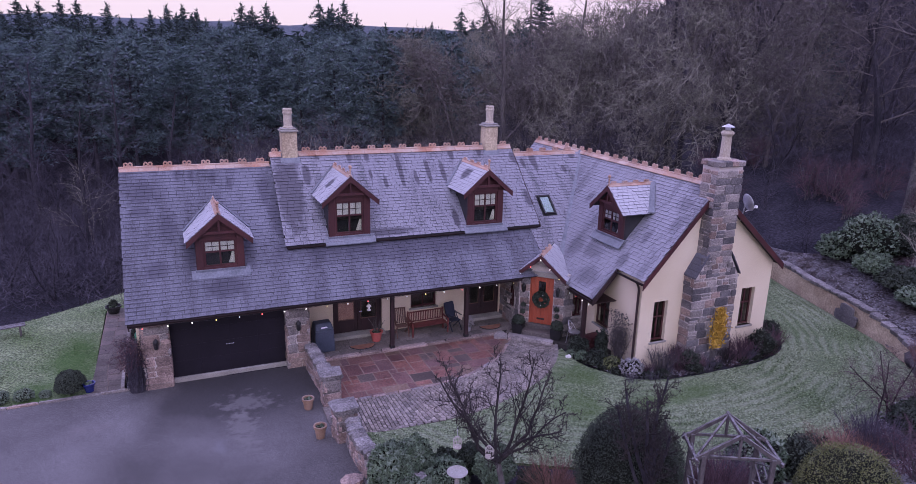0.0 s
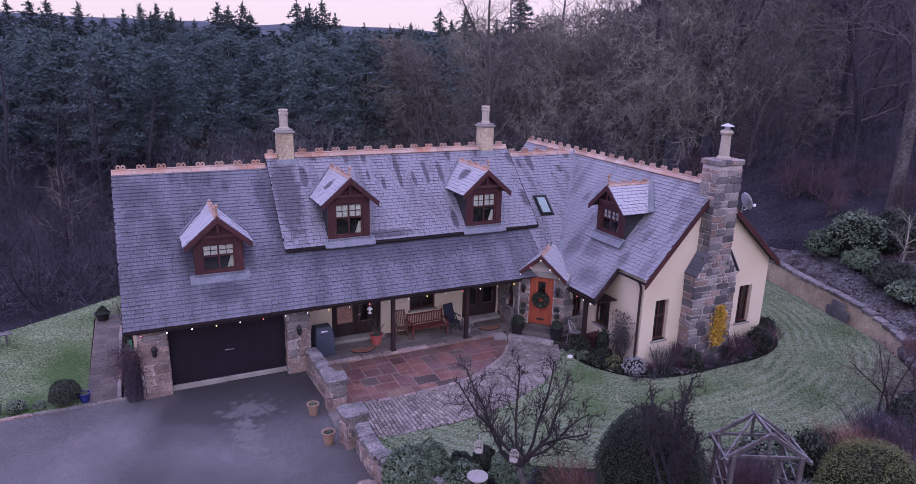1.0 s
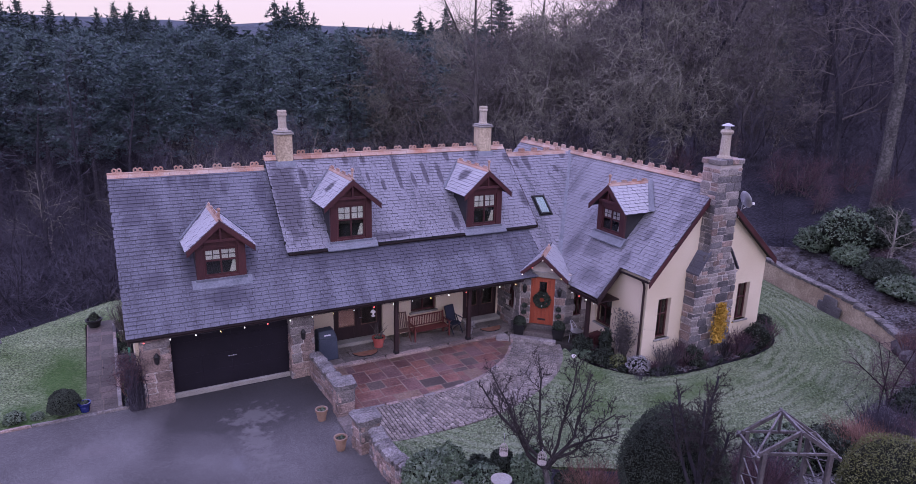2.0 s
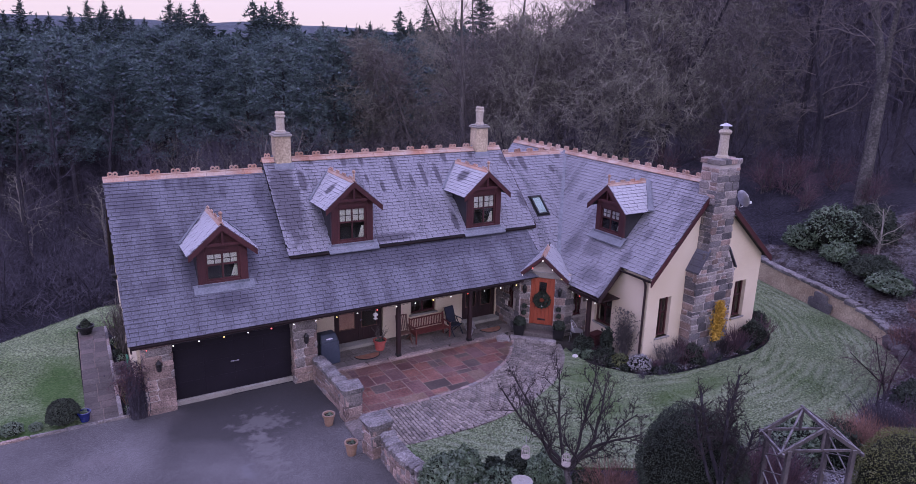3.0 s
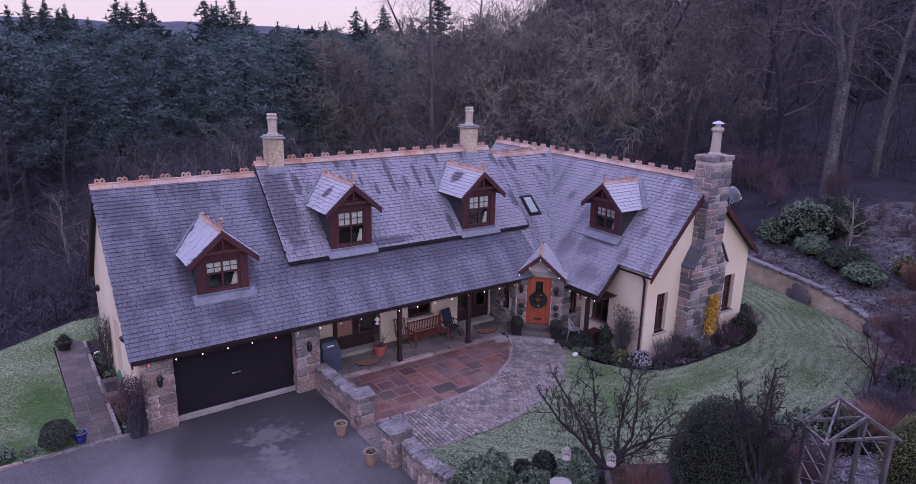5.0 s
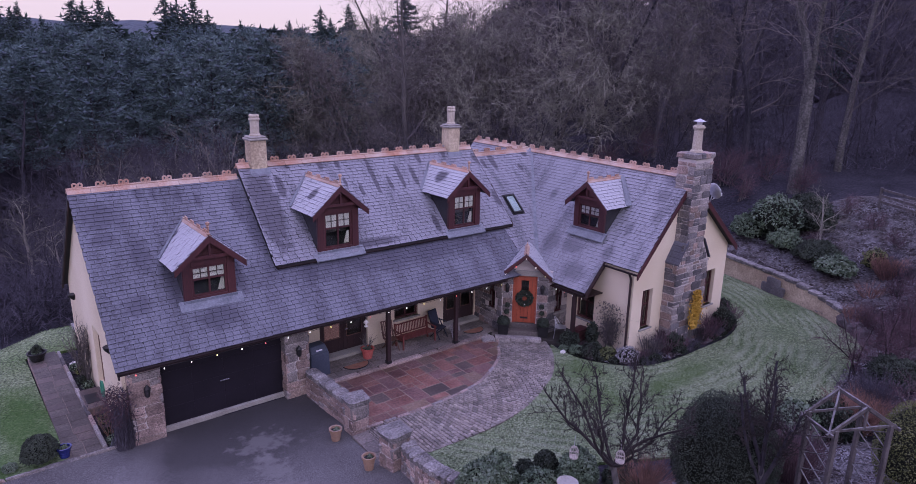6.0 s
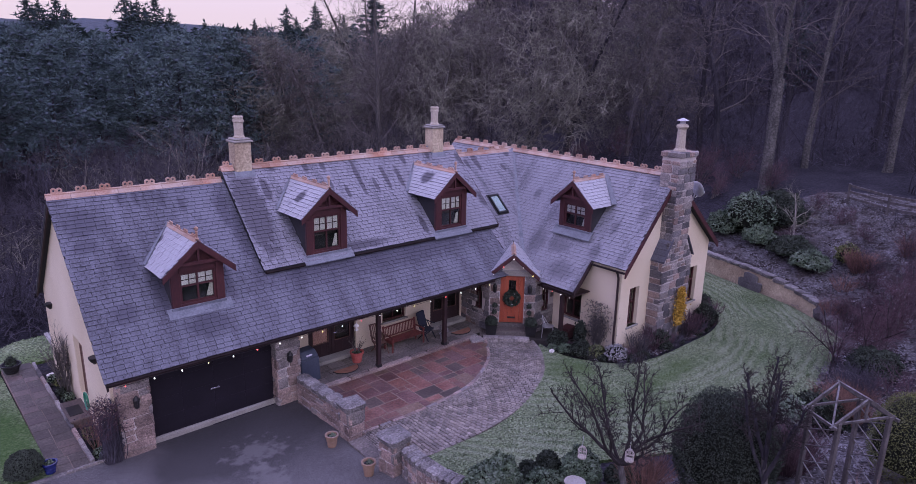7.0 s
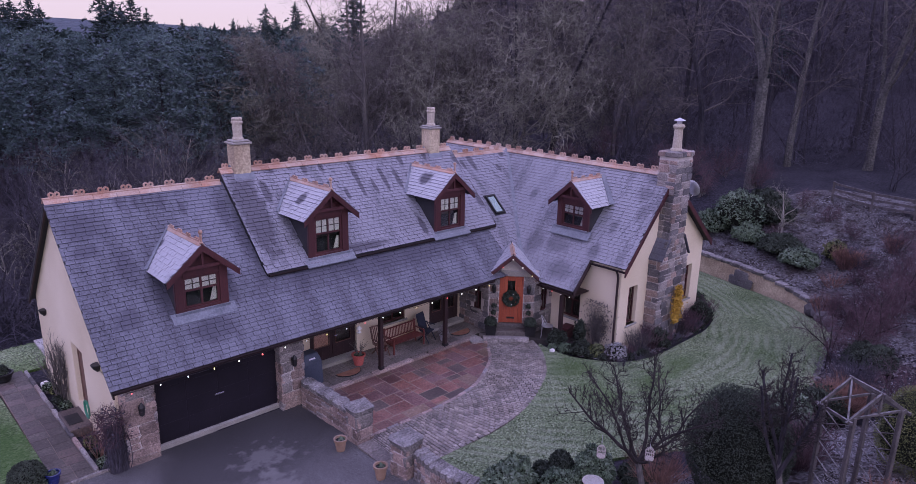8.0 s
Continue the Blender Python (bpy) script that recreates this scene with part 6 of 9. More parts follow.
def folding_chair(x, y, rz, mat, label, canvas):
    c = thing("folding_chair", pose(x, y, -0.055, 0, 0, rz), label, "chair", "folding chairs on the veranda")
    for s in (-0.24, 0.24):
        g = Geo()
        g.beam((s, -0.28, 0), (s, 0.2, 0.72), 0.03, 0.045)
        g.make("leg", mat, c)
        g = Geo()
        g.beam((s * 0.9, 0.28, 0), (s * 0.9, -0.2, 0.46), 0.03, 0.04)
        g.make("leg", mat, c)
        g = Geo()
        g.beam((s * 0.95, 0.16, 0.42), (s * 0.95, 0.38, 1.08), 0.03, 0.045)
        g.make("back_post", mat, c)
        g = Geo()
        g.beam((s * 1.05, -0.22, 0.66), (s * 1.05, 0.26, 0.68), 0.05, 0.025)
        g.make("armrest", mat, c)
    if canvas:
        g = Geo()
        g.beam((0, -0.22, 0.45), (0, 0.2, 0.43), 0.46, 0.04, c=0.015)
        g.make("seat", NAVY, c)
        g = Geo()
        g.beam((0, 0.2, 0.45), (0, 0.39, 1.1), 0.46, 0.05, c=0.015)
        g.make("backrest", NAVY, c)
    else:
        for i in range(5):
            g = Geo()
            g.box(-0.23, 0.23, -0.2 + i * 0.08, -0.14 + i * 0.08, 0.44, 0.46, 0.004)
            g.make("seat_slat", mat, c)
        for i in range(6):
            g = Geo()
            xx = -0.19 + i * 0.076
            g.beam((xx, 0.18, 0.48), (xx, 0.37, 1.04), 0.045, 0.015)
            g.make("back_slat", mat, c)
        g = Geo()
        g.beam((-0.25, 0.385, 1.06), (0.25, 0.385, 1.06), 0.06, 0.03)
        g.make("top_rail", mat, c)


bench()
folding_chair(8.72, 0.85, -4, BROWNWOOD, "brown slatted wooden folding chair beside the bench", False)
folding_chair(10.98, 0.75, 14, NAVY, "navy canvas folding chair beside the bench", True)

# covered barbecue
b = thing("covered_barbecue", pose(5.42, 0.62, -0.055, 0, 0, 4), "barbecue under a slate-blue fitted cover by the pier", "barbecue")
g = Geo()
g.hexa([(-0.4, -0.34, 0), (0.4, -0.34, 0), (0.4, 0.34, 0), (-0.4, 0.34, 0)], [(-0.37, -0.31, 0.9), (0.37, -0.31, 0.9), (0.37, 0.31, 0.9), (-0.37, 0.31, 0.9)])
g.hexa([(-0.37, -0.31, 0.9), (0.37, -0.31, 0.9), (0.37, 0.31, 0.9), (-0.37, 0.31, 0.9)], [(-0.3, -0.14, 1.16), (0.3, -0.14, 1.16), (0.32, 0.24, 1.16), (-0.32, 0.24, 1.16)])
cv = g.make("cover", COVER, b)
md = cv.modifiers.new("soft_edges", "BEVEL")
md.width, md.segments = 0.05, 3
g = Geo()
g.hexa([(-0.12, -0.262, 0.985), (0.12, -0.262, 0.985), (0.12, -0.236, 1.025), (-0.12, -0.236, 1.025)], [(-0.12, -0.268, 0.99), (0.12, -0.268, 0.99), (0.12, -0.242, 1.03), (-0.12, -0.242, 1.03)])
g.make("badge", STEEL, b, "small pale badge bar")

# mats
for x, y, lab, rx in ((6.95, 0.5, "half-round brown coir mat before the doors", 0.5), (12.6, 0.55, "reddish-brown coir mat before the doors", 0.48)):
    t = thing("door_mat", pose(x, y, -0.052), lab, "door mat", "coir mats on the veranda")
    ring = [(-rx * math.cos(math.pi * i / 14), -0.42 * math.sin(math.pi * i / 14), 0) for i in range(15)]
    g = Geo()
    g.hexa(ring, [(p[0], p[1], 0.02) for p in ring])
    g.make("mat", MATBROWN, t)
    g = Geo()
    g.tube([(p[0] * 1.02, p[1] * 1.02, 0.012) for p in ring], 0.018, 5)
    g.make("edging", IRON, t)


def flower_pot(x, y, z, r, h, mat, label, rim=0.03, group="", soil=True):
    t = thing("plant_pot", pose(x, y, z), label, "plant pot", group)
    g = Geo()
    g.lathe([(r * 0.66, 0), (r * 0.72, h * 0.2), (r * 0.76, h * 0.22), (r * 0.76, h * 0.27), (r * 0.74, h * 0.29), (r * 0.81, h * 0.46), (r * 0.85, h * 0.48), (r * 0.85, h * 0.53), (r * 0.83, h * 0.55), (r * 0.9, h * 0.76), (r * 0.92, h * 0.8), (r * 1.04, h * 0.81), (r * 1.06, h * 0.9), (r + rim * 0.6, h), (r - 0.03, h), (r - 0.05, h * 0.8), (r * 0.6, h * 0.78)], 20)
    g.make("pot", mat, t)
    if soil:
        g = Geo()
        g.lathe([(r * 0.85, h * 0.7), (r * 0.86, h * 0.84), (0.02, h * 0.88)], 14)
        g.make("soil", SOIL, t)
        g = Geo(pose(0, 0, h * 0.86))
        leaf_cloud(g, 60, lambda q: ((q.uniform(-0.5, 0.5) * r, q.uniform(-0.5, 0.5) * r, q.uniform(0, 0.06)), (0, 0, 1)), 0.05, int(x * 10), 0.8)
        g.make("foliage", LEAF, t)
    return t


flower_pot(4.05, -3.42, drive_z(-3.42), 0.19, 0.4, BUFF, "buff terracotta pot by the drive's granite pillar", group="buff pots by the drive")
flower_pot(4.03, -5.42, drive_z(-5.42), 0.19, 0.42, BUFF, "buff terracotta pot on the drive by the gap", group="buff pots by the drive")
t = flower_pot(7.6, 0.72, -0.055, 0.25, 0.42, TERRA, "red plastic pot holding a bare twiggy shrub")
rng = random.Random(4)
g = Geo()
for i in range(26):
    a = rng.uniform(0, 6.28)
    grow([g, g, g], (0.05 * math.cos(a), 0.05 * math.sin(a), 0.36), Vector((0.35 * math.cos(a), 0.35 * math.sin(a), 0.8)), 0.008, rng.uniform(0.4, 0.65), 0,
         [(3, 4, 0.12, 0.02, 0.4, 3, 0.4, 30, 0.4), (1, 3, 0.1, 0, 0.3, 0, 0, 0, 0)], rng)
g.make("branchwork", TWIG, t)

# hanging feeder
t = thing("bird_feeder", pose(7.07, -0.12, 1.6) @ Matrix.Diagonal((0.8, 0.8, 0.8, 1)), "white lantern-shaped bird feeder hung from the eave", "bird feeder")
g = Geo()
g.lathe([(0.05, 0.02), (0.1, 0.05), (0.1, 0.07), (0.05, 0.08), (0.05, 0.22)], 12)
g.make("tray", WHITE, t)
g = Geo()
g.lathe([(0.06, 0.22), (0.13, 0.24), (0.1, 0.3), (0.03, 0.36), (0.015, 0.4)], 12)
g.make("roof", WHITE, t)
g = Geo()
g.tube([(0, 0, 0.4), (0, 0, 0.82)], 0.006, 5)
g.make("hook", STEEL, t)


def lantern(m, label):
    t = thing("wall_lantern", m, label, "wall lamp", "black wall lanterns")
    g = Geo()
    g.lathe([(0.03, -0.16), (0.07, -0.12), (0.09, 0.1), (0.1, 0.12), (0.05, 0.2), (0.015, 0.25)], 8, (0, -0.13, 0))
    g.make("lamp_body", IRON, t)
    g = Geo()
    g.box(-0.05, 0.05, -0.02, 0.0, -0.14, 0.14, 0.01)
    g.tube([(0, -0.01, 0.1), (0, -0.07, 0.2), (0, -0.13, 0.22)], 0.012, 6)
    g.make("bracket", IRON, t)


for x in (-0.42, 4.35):
    lantern(pose(x, -0.245, 1.45), "black iron wall lantern on the granite pier")
for x in (-0.72, 0.72):
    lantern(PM @ pose(x, 0.0, 1.85), "black iron lantern beside the front door")
for y, z in ((7.1, 2.3), (1.05, 2.45)):
    t = thing("wall_light", pose(-1.0, y, z, 0, 0, -90), "dark half-round wall light on the gable", "wall lamp", "gable wall lights")
    g = Geo()
    g.lathe([(0.03, -0.12), (0.12, -0.02), (0.17, 0.1), (0.15, 0.11)], 12, (0, -0.05, 0))
    g.make("shade", IRON, t)
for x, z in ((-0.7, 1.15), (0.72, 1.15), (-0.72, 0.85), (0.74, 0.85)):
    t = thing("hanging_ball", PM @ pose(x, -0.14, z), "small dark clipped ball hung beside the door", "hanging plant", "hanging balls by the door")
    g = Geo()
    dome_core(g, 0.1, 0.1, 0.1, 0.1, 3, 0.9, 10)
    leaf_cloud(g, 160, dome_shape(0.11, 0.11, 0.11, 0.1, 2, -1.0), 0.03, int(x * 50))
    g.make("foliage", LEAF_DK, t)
    g = Geo()
    g.tube([(0, 0, 0.1), (0, 0.05, 0.2)], 0.005, 4)
    g.make("hook", IRON, t)
# wreath
t = thing("door_wreath", PM @ pose(0, 0.05, 1.42), "green Christmas wreath with pale baubles on the front door", "wreath")
g = Geo()


def wreath_shape(r):
    a, b, q = r.uniform(0, 6.283), r.uniform(0, 6.283), 0.09
    return ((0.24 + q * math.cos(b)) * math.cos(a), -0.03 + q * math.sin(b), (0.24 + q * math.cos(b)) * math.sin(a)), (math.cos(a) * math.cos(b), math.sin(b) - 0.4, math.sin(a) * math.cos(b))


leaf_cloud(g, 1300, wreath_shape, 0.08, 8, 0.9)
g.make("foliage", LEAF_DK, t)
for i in range(7):
    g = Geo()
    a = i * 0.9 + 0.3
    g.lathe([(0.005, -0.03), (0.025, -0.018), (0.03, 0), (0.025, 0.018), (0.005, 0.03)], 8, (0.24 * math.cos(a), -0.1, 0.24 * math.sin(a)))
    g.make("bauble", WHITE if i % 2 else TERRA, t, smooth=True)
for sx in (-0.82, 0.82):
    t = thing("box_planter", PM @ pose(sx, -0.32, -0.05), "square dark planter with clipped box ball by the door", "planter", "planters by the front door")
    g = Geo()
    g.hexa([(-0.19, -0.19, 0), (0.19, -0.19, 0), (0.19, 0.19, 0), (-0.19, 0.19, 0)], [(-0.24, -0.24, 0.44), (0.24, -0.24, 0.44), (0.24, 0.24, 0.44), (-0.24, 0.24, 0.44)])
    g.make("planter", IRON, t)
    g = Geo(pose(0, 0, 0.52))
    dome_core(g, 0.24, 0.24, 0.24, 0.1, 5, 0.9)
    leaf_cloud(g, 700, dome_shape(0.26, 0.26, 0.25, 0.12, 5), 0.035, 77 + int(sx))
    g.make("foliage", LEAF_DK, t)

# patio chair and table beyond the porch
t = thing("metal_chair", pose(15.1, -2.15, -0.06, 0, 0, 40), "pale wirework garden chair with curved back", "chair")
for a in range(4):
    g = Geo()
    x, y = (0.2 if a % 2 else -0.2), (0.2 if a > 1 else -0.2)
    g.tube([(x * 1.2, y * 1.2, 0), (x, y, 0.44)], 0.012, 6)
    g.make("leg", STEEL, t)
g = Geo()
g.lathe([(0.24, 0.44), (0.25, 0.46), (0.02, 0.465)], 16)
g.make("seat", STEEL, t)
g = Geo()
g.tube([(0.26 * math.cos(k), 0.24 * math.sin(k) + 0.02, 0.46 + 0.42 * math.sin(k)) for k in [math.pi * i / 12 for i in range(13)]], 0.013, 6)
for i in range(1, 8):
    k = math.pi * i / 8
    g.tube([(0.1 * math.cos(k), 0.2, 0.46), (0.26 * math.cos(k), 0.24 * math.sin(k) + 0.02, 0.46 + 0.42 * math.sin(k))], 0.006, 4)
g.make("backrest", STEEL, t)
t = thing("wooden_crate", pose(15.62, -2.75, -0.06, 0, 0, 8), "dark red wooden log box by the wall", "box")
for i in range(4):
    g = Geo()
    g.box(-0.3, 0.3, -0.2, 0.2, 0.02 + i * 0.12, 0.13 + i * 0.12, 0.008)
    g.make("board", TIMBER, t)
# pale planter between chair and post
t = flower_pot(11.5, 0.35, -0.055, 0.14, 0.25, STEEL, "small metal planter with frosted silver foliage")
g = Geo(pose(0, 0, 0.35))
leaf_cloud(g, 260, dome_shape(0.2, 0.2, 0.26, 0.3, 4), 0.05, 3)
g.make("foliage", GRAVEL, t)

# string lights along the eaves
t = thing("string_lights", pose(0, 0, 0), "string of small white, red and amber festoon lights under the eaves", "fairy lights")
runs = [[(-0.9 + 14.1 * i / 60, EY - 0.11, EZ - 0.13 - 0.02 * math.sin(i * 0.9)) for i in range(61)],
        [tuple(PM @ Vector((-PW + PW * i / 5, -PO - 0.06, 2.38 + 0.92 * i / 5))) for i in range(6)] + [tuple(PM @ Vector((PW * i / 5, -PO - 0.06, 3.3 - 0.92 * i / 5))) for i in range(1, 6)],
        [(14.82, -1.95 - 1.5 * i / 8, 2.1) for i in range(9)]]
for run in runs:
    g = Geo()
    g.tube(run, 0.006, 4)
    g.make("cable", IRON, t)
marks = [(-0.75 + i * 0.76, EY - 0.11, EZ - 0.175) for i in range(19)]
marks += [tuple(PM @ Vector((x, -PO - 0.06, 3.26 - abs(x) * 0.86))) for x in (-0.8, -0.4, 0.0, 0.4, 0.8)] + [(14.82, -2.05 - i * 0.45, 2.06) for i in range(4)]
g = Geo()
g.lathe([(0.005, -0.022), (0.014, -0.016), (0.019, 0), (0.014, 0.016), (0.008, 0.025)], 8)
bulb_meshes = {m.name: g.mesh("bulb", m, True) for m in (BULB_W, BULB_R, BULB_Y)}
for i, p in enumerate(marks):
    kind = (BULB_R, BULB_W, BULB_W, BULB_Y, BULB_W, BULB_R, BULB_W, BULB_W, BULB_Y, BULB_W)[i % 10]
    piece("bulb", bulb_meshes[kind.name], Matrix.Translation(p), t)

# downpipe and satellite dish
g = Geo()
g.tube([(15.9, -4.72, 3.28), (16.0, -4.74, 3.1), (16.02, -4.76, 2.95), (16.02, -4.76, 0.1)], 0.045, 8)
g.make("downpipe", TIMBER_DK, house)
t = thing("satellite_dish", pose(20.22, -5.2, 6.05, 0, 0, -12), "grey satellite dish on the gable verge", "satellite dish")
g = Geo(pose(0, 0, 0, 0, 74, 0))
g.lathe([(0.02, 0.0), (0.2, 0.03), (0.33, 0.1), (0.34, 0.11), (0.32, 0.1), (0.2, 0.045), (0.02, 0.02)], 20)
g.make("dish", STEEL, t, smooth=True)
g = Geo()
g.tube([(0.02, 0, -0.32), (0.42, 0, -0.16)], 0.015, 6)
g.box(0.4, 0.5, -0.04, 0.04, -0.2, -0.1, 0.01)
g.make("feed_arm", WHITE, t)
g = Geo()
g.tube([(-0.04, 0.12, -0.7), (-0.04, 0.02, -0.3), (-0.02, 0, 0)], 0.02, 8)
g.make("mast", STEEL, t)

# ---- boundary walls of stone ----
cope_r = random.Random(21)


def stone_wall(name, line, z0, z1, thick, label, meshes, cope=(0.4, 0.6), cope_h=0.22):
    """A dry-jointed wall along a line, with stones on both faces and rounded copes."""
    w = thing(name, pose(0, 0, 0), label, "stone wall", kind="structure")
    for i, ((ax, ay), (bx, by)) in enumerate(zip(line, line[1:])):
        L = math.hypot(bx - ax, by - ay)
        a = math.degrees(math.atan2(by - ay, bx - ax))
        m = pose(ax, ay, z0, 0, 0, a)
        g = Geo(m)
        g.box(-0.02, L + 0.02, -thick / 2 + 0.05, thick / 2 - 0.05, 0, z1 - z0)
        g.make("wall_core", MORTAR, w)
        stone_face(w, m @ pose(0, -thick / 2 + 0.05, 0), L, z1 - z0, i * 3 + 100, meshes, (0.16, 0.3), (0.22, 0.5))
        stone_face(w, m @ pose(L, thick / 2 - 0.05, 0, 0, 0, 180), L, z1 - z0, i * 3 + 101, meshes, (0.16, 0.3), (0.22, 0.5))
        x = 0.0
        while x < L - 0.1:
            c = min(cope_r.uniform(*cope), L - x)
            if L - x - c < 0.2:
                c = L - x
            piece("coping_stone", cope_r.choice(COPE_MESH), at_scale(m, x + c / 2, cope_r.uniform(-0.02, 0.02), z1 - z0 + cope_h * 0.4, c * 1.02, thick * 1.12, cope_h * cope_r.uniform(0.85, 1.2)), w)
            x += c
    return w


def stone_pillar(x, y, h, s, label, rz=0):
    p = thing("stone_pillar", pose(x, y, -0.35, 0, 0, rz), label, "pillar", "granite pillars by the gap", kind="structure")
    g = Geo()
    g.box(-s / 2 + 0.04, s / 2 - 0.04, -s / 2 + 0.04, s / 2 - 0.04, 0, h)
    g.make("pillar_core", MORTAR, p)
    for k in range(4):
        stone_face(p, pose(0, 0, 0, 0, 0, 90 * k) @ pose(-s / 2, -s / 2 + 0.05, 0), s, h, k + int(x * 7), STONE_WARM, (0.26, 0.36), (0.3, 0.62))
    piece("coping_stone", COPE_MESH[2], at_scale(pose(0, 0, 0), 0, 0, h + 0.1, s * 1.18, s * 1.15, 0.26), p)
    return p


stone_wall("boundary_wall", [(4.72, -0.35), (4.76, -1.2), (4.8, -2.1), (4.82, -2.95)], -0.35, 0.54, 0.4, "low granite wall with rounded frosted copes beside the drive", STONE_WARM)
stone_pillar(4.84, -3.28, 1.1, 0.62, "square granite pillar with rough frosted cap")
stone_pillar(4.72, -5.68, 1.18, 0.66, "square granite pillar with rough frosted cap", 6)
stone_wall("boundary_wall", [(p[0], p[1]) for p in WALL_LINE], -0.3, 0.58, 0.42, "low granite garden wall curving along the drive", STONE_WARM)

# plastered retaining wall
rw_wall = thing("retaining_wall", pose(0, 0, 0), "cream rendered retaining wall with dark stone cope and stained foot", "retaining wall", kind="structure")
RW = [(30.6, 9), (30.2, 1.7), (29.1, -1.6), (28.35, -4.2), (27.5, -6.9), (26.7, -8.3)]


def wall_top(y):
    return 0.76 - 0.38 * (1 - smooth_step(-8.4, -4.6, y))


RWL = round_line(RW, 4)
g = Geo()
for (ax, ay), (bx, by) in zip(RWL, RWL[1:]):
    d = Vector((bx - ax, by - ay, 0)).normalized()
    nn = Vector((-d.y, d.x, 0)) * 0.28
    p, q = Vector((ax, ay, -0.6)), Vector((bx, by, -0.6))
    g.hexa([p, q, q + nn, p + nn], [v + Vector((0, 0, 0.6 + wall_top(h))) for v, h in ((p, ay), (q, by), (q + nn, by), (p + nn, ay))])
g.make("wall_face", RENDER_OLD, rw_wall)
cr = random.Random(3)
for (ax, ay), (bx, by) in zip(RWL, RWL[1:]):
    L = math.hypot(bx - ax, by - ay)
    a = math.degrees(math.atan2(by - ay, bx - ax))
    n = max(1, round(L / 0.55))
    for k in range(n):
        piece("coping_stone", cr.choice(COPE_MESH), at_scale(pose(ax, ay, 0.06 + wall_top(ay + (by - ay) * (k + 0.5) / n), 0, 0, a), L * (k + 0.5) / n, 0.14, 0, L / n * 1.04, 0.42, 0.2 * cr.uniform(0.8, 1.25)), rw_wall)
for dx, dy, dz, sx, sz in ((0, 0, 0.3, 0.8, 0.5), (0.1, 0.3, 0.0, 0.7, 0.42), (-0.1, -0.35, -0.02, 0.6, 0.4), (0.05, 0.0, -0.2, 1.2, 0.36)):
    piece("stone", STONE_MESH[3 + 4 * (int(sx * 10) % 2)], at_scale(pose(28.12, -4.45, 0.1, 0, 0, -107), dy * 1.2, -0.02, dz, sx, 0.14, sz), rw_wall)

# ---- paving ----
PATIO = [(4.95, -0.28), (12.4, -0.28)] + round_line([(12.75, -0.95), (12.1, -1.72), (11.4, -2.28), (10.0, -3.05), (8.5, -3.36), (6.7, -3.42), (4.95, -3.36)], 4)
INNER = round_line([(12.85, -0.85), (12.1, -1.78), (11.42, -2.36), (10.02, -3.13), (8.5, -3.44), (6.7, -3.5), (5.0, -3.44)], 10)
OUTER = round_line([(14.35, -1.95), (13.9, -2.75), (13.15, -3.6), (12.18, -4.36), (10.26, -5.26), (8.43, -5.62), (6.4, -5.62), (5.0, -5.56)], 9)
patio = sheet("patio", PATIO[::-1], JOINT, 0.8, lambda x, y: -0.149, "red-brown sandstone flag patio, damp, with pale joints", "patio")


def clip(poly, ax, ay, bx, by):
    out = []
    for i in range(len(poly)):
        p, q = poly[i - 1], poly[i]
        sp = (bx - ax) * (p[1] - ay) - (by - ay) * (p[0] - ax)
        sq = (bx - ax) * (q[1] - ay) - (by - ay) * (q[0] - ax)
        if (sp < 0) != (sq < 0):
            t = sp / (sp - sq)
            out.append((p[0] + (q[0] - p[0]) * t, p[1] + (q[1] - p[1]) * t))
        if sq <= 0:
            out.append(q)
    return out


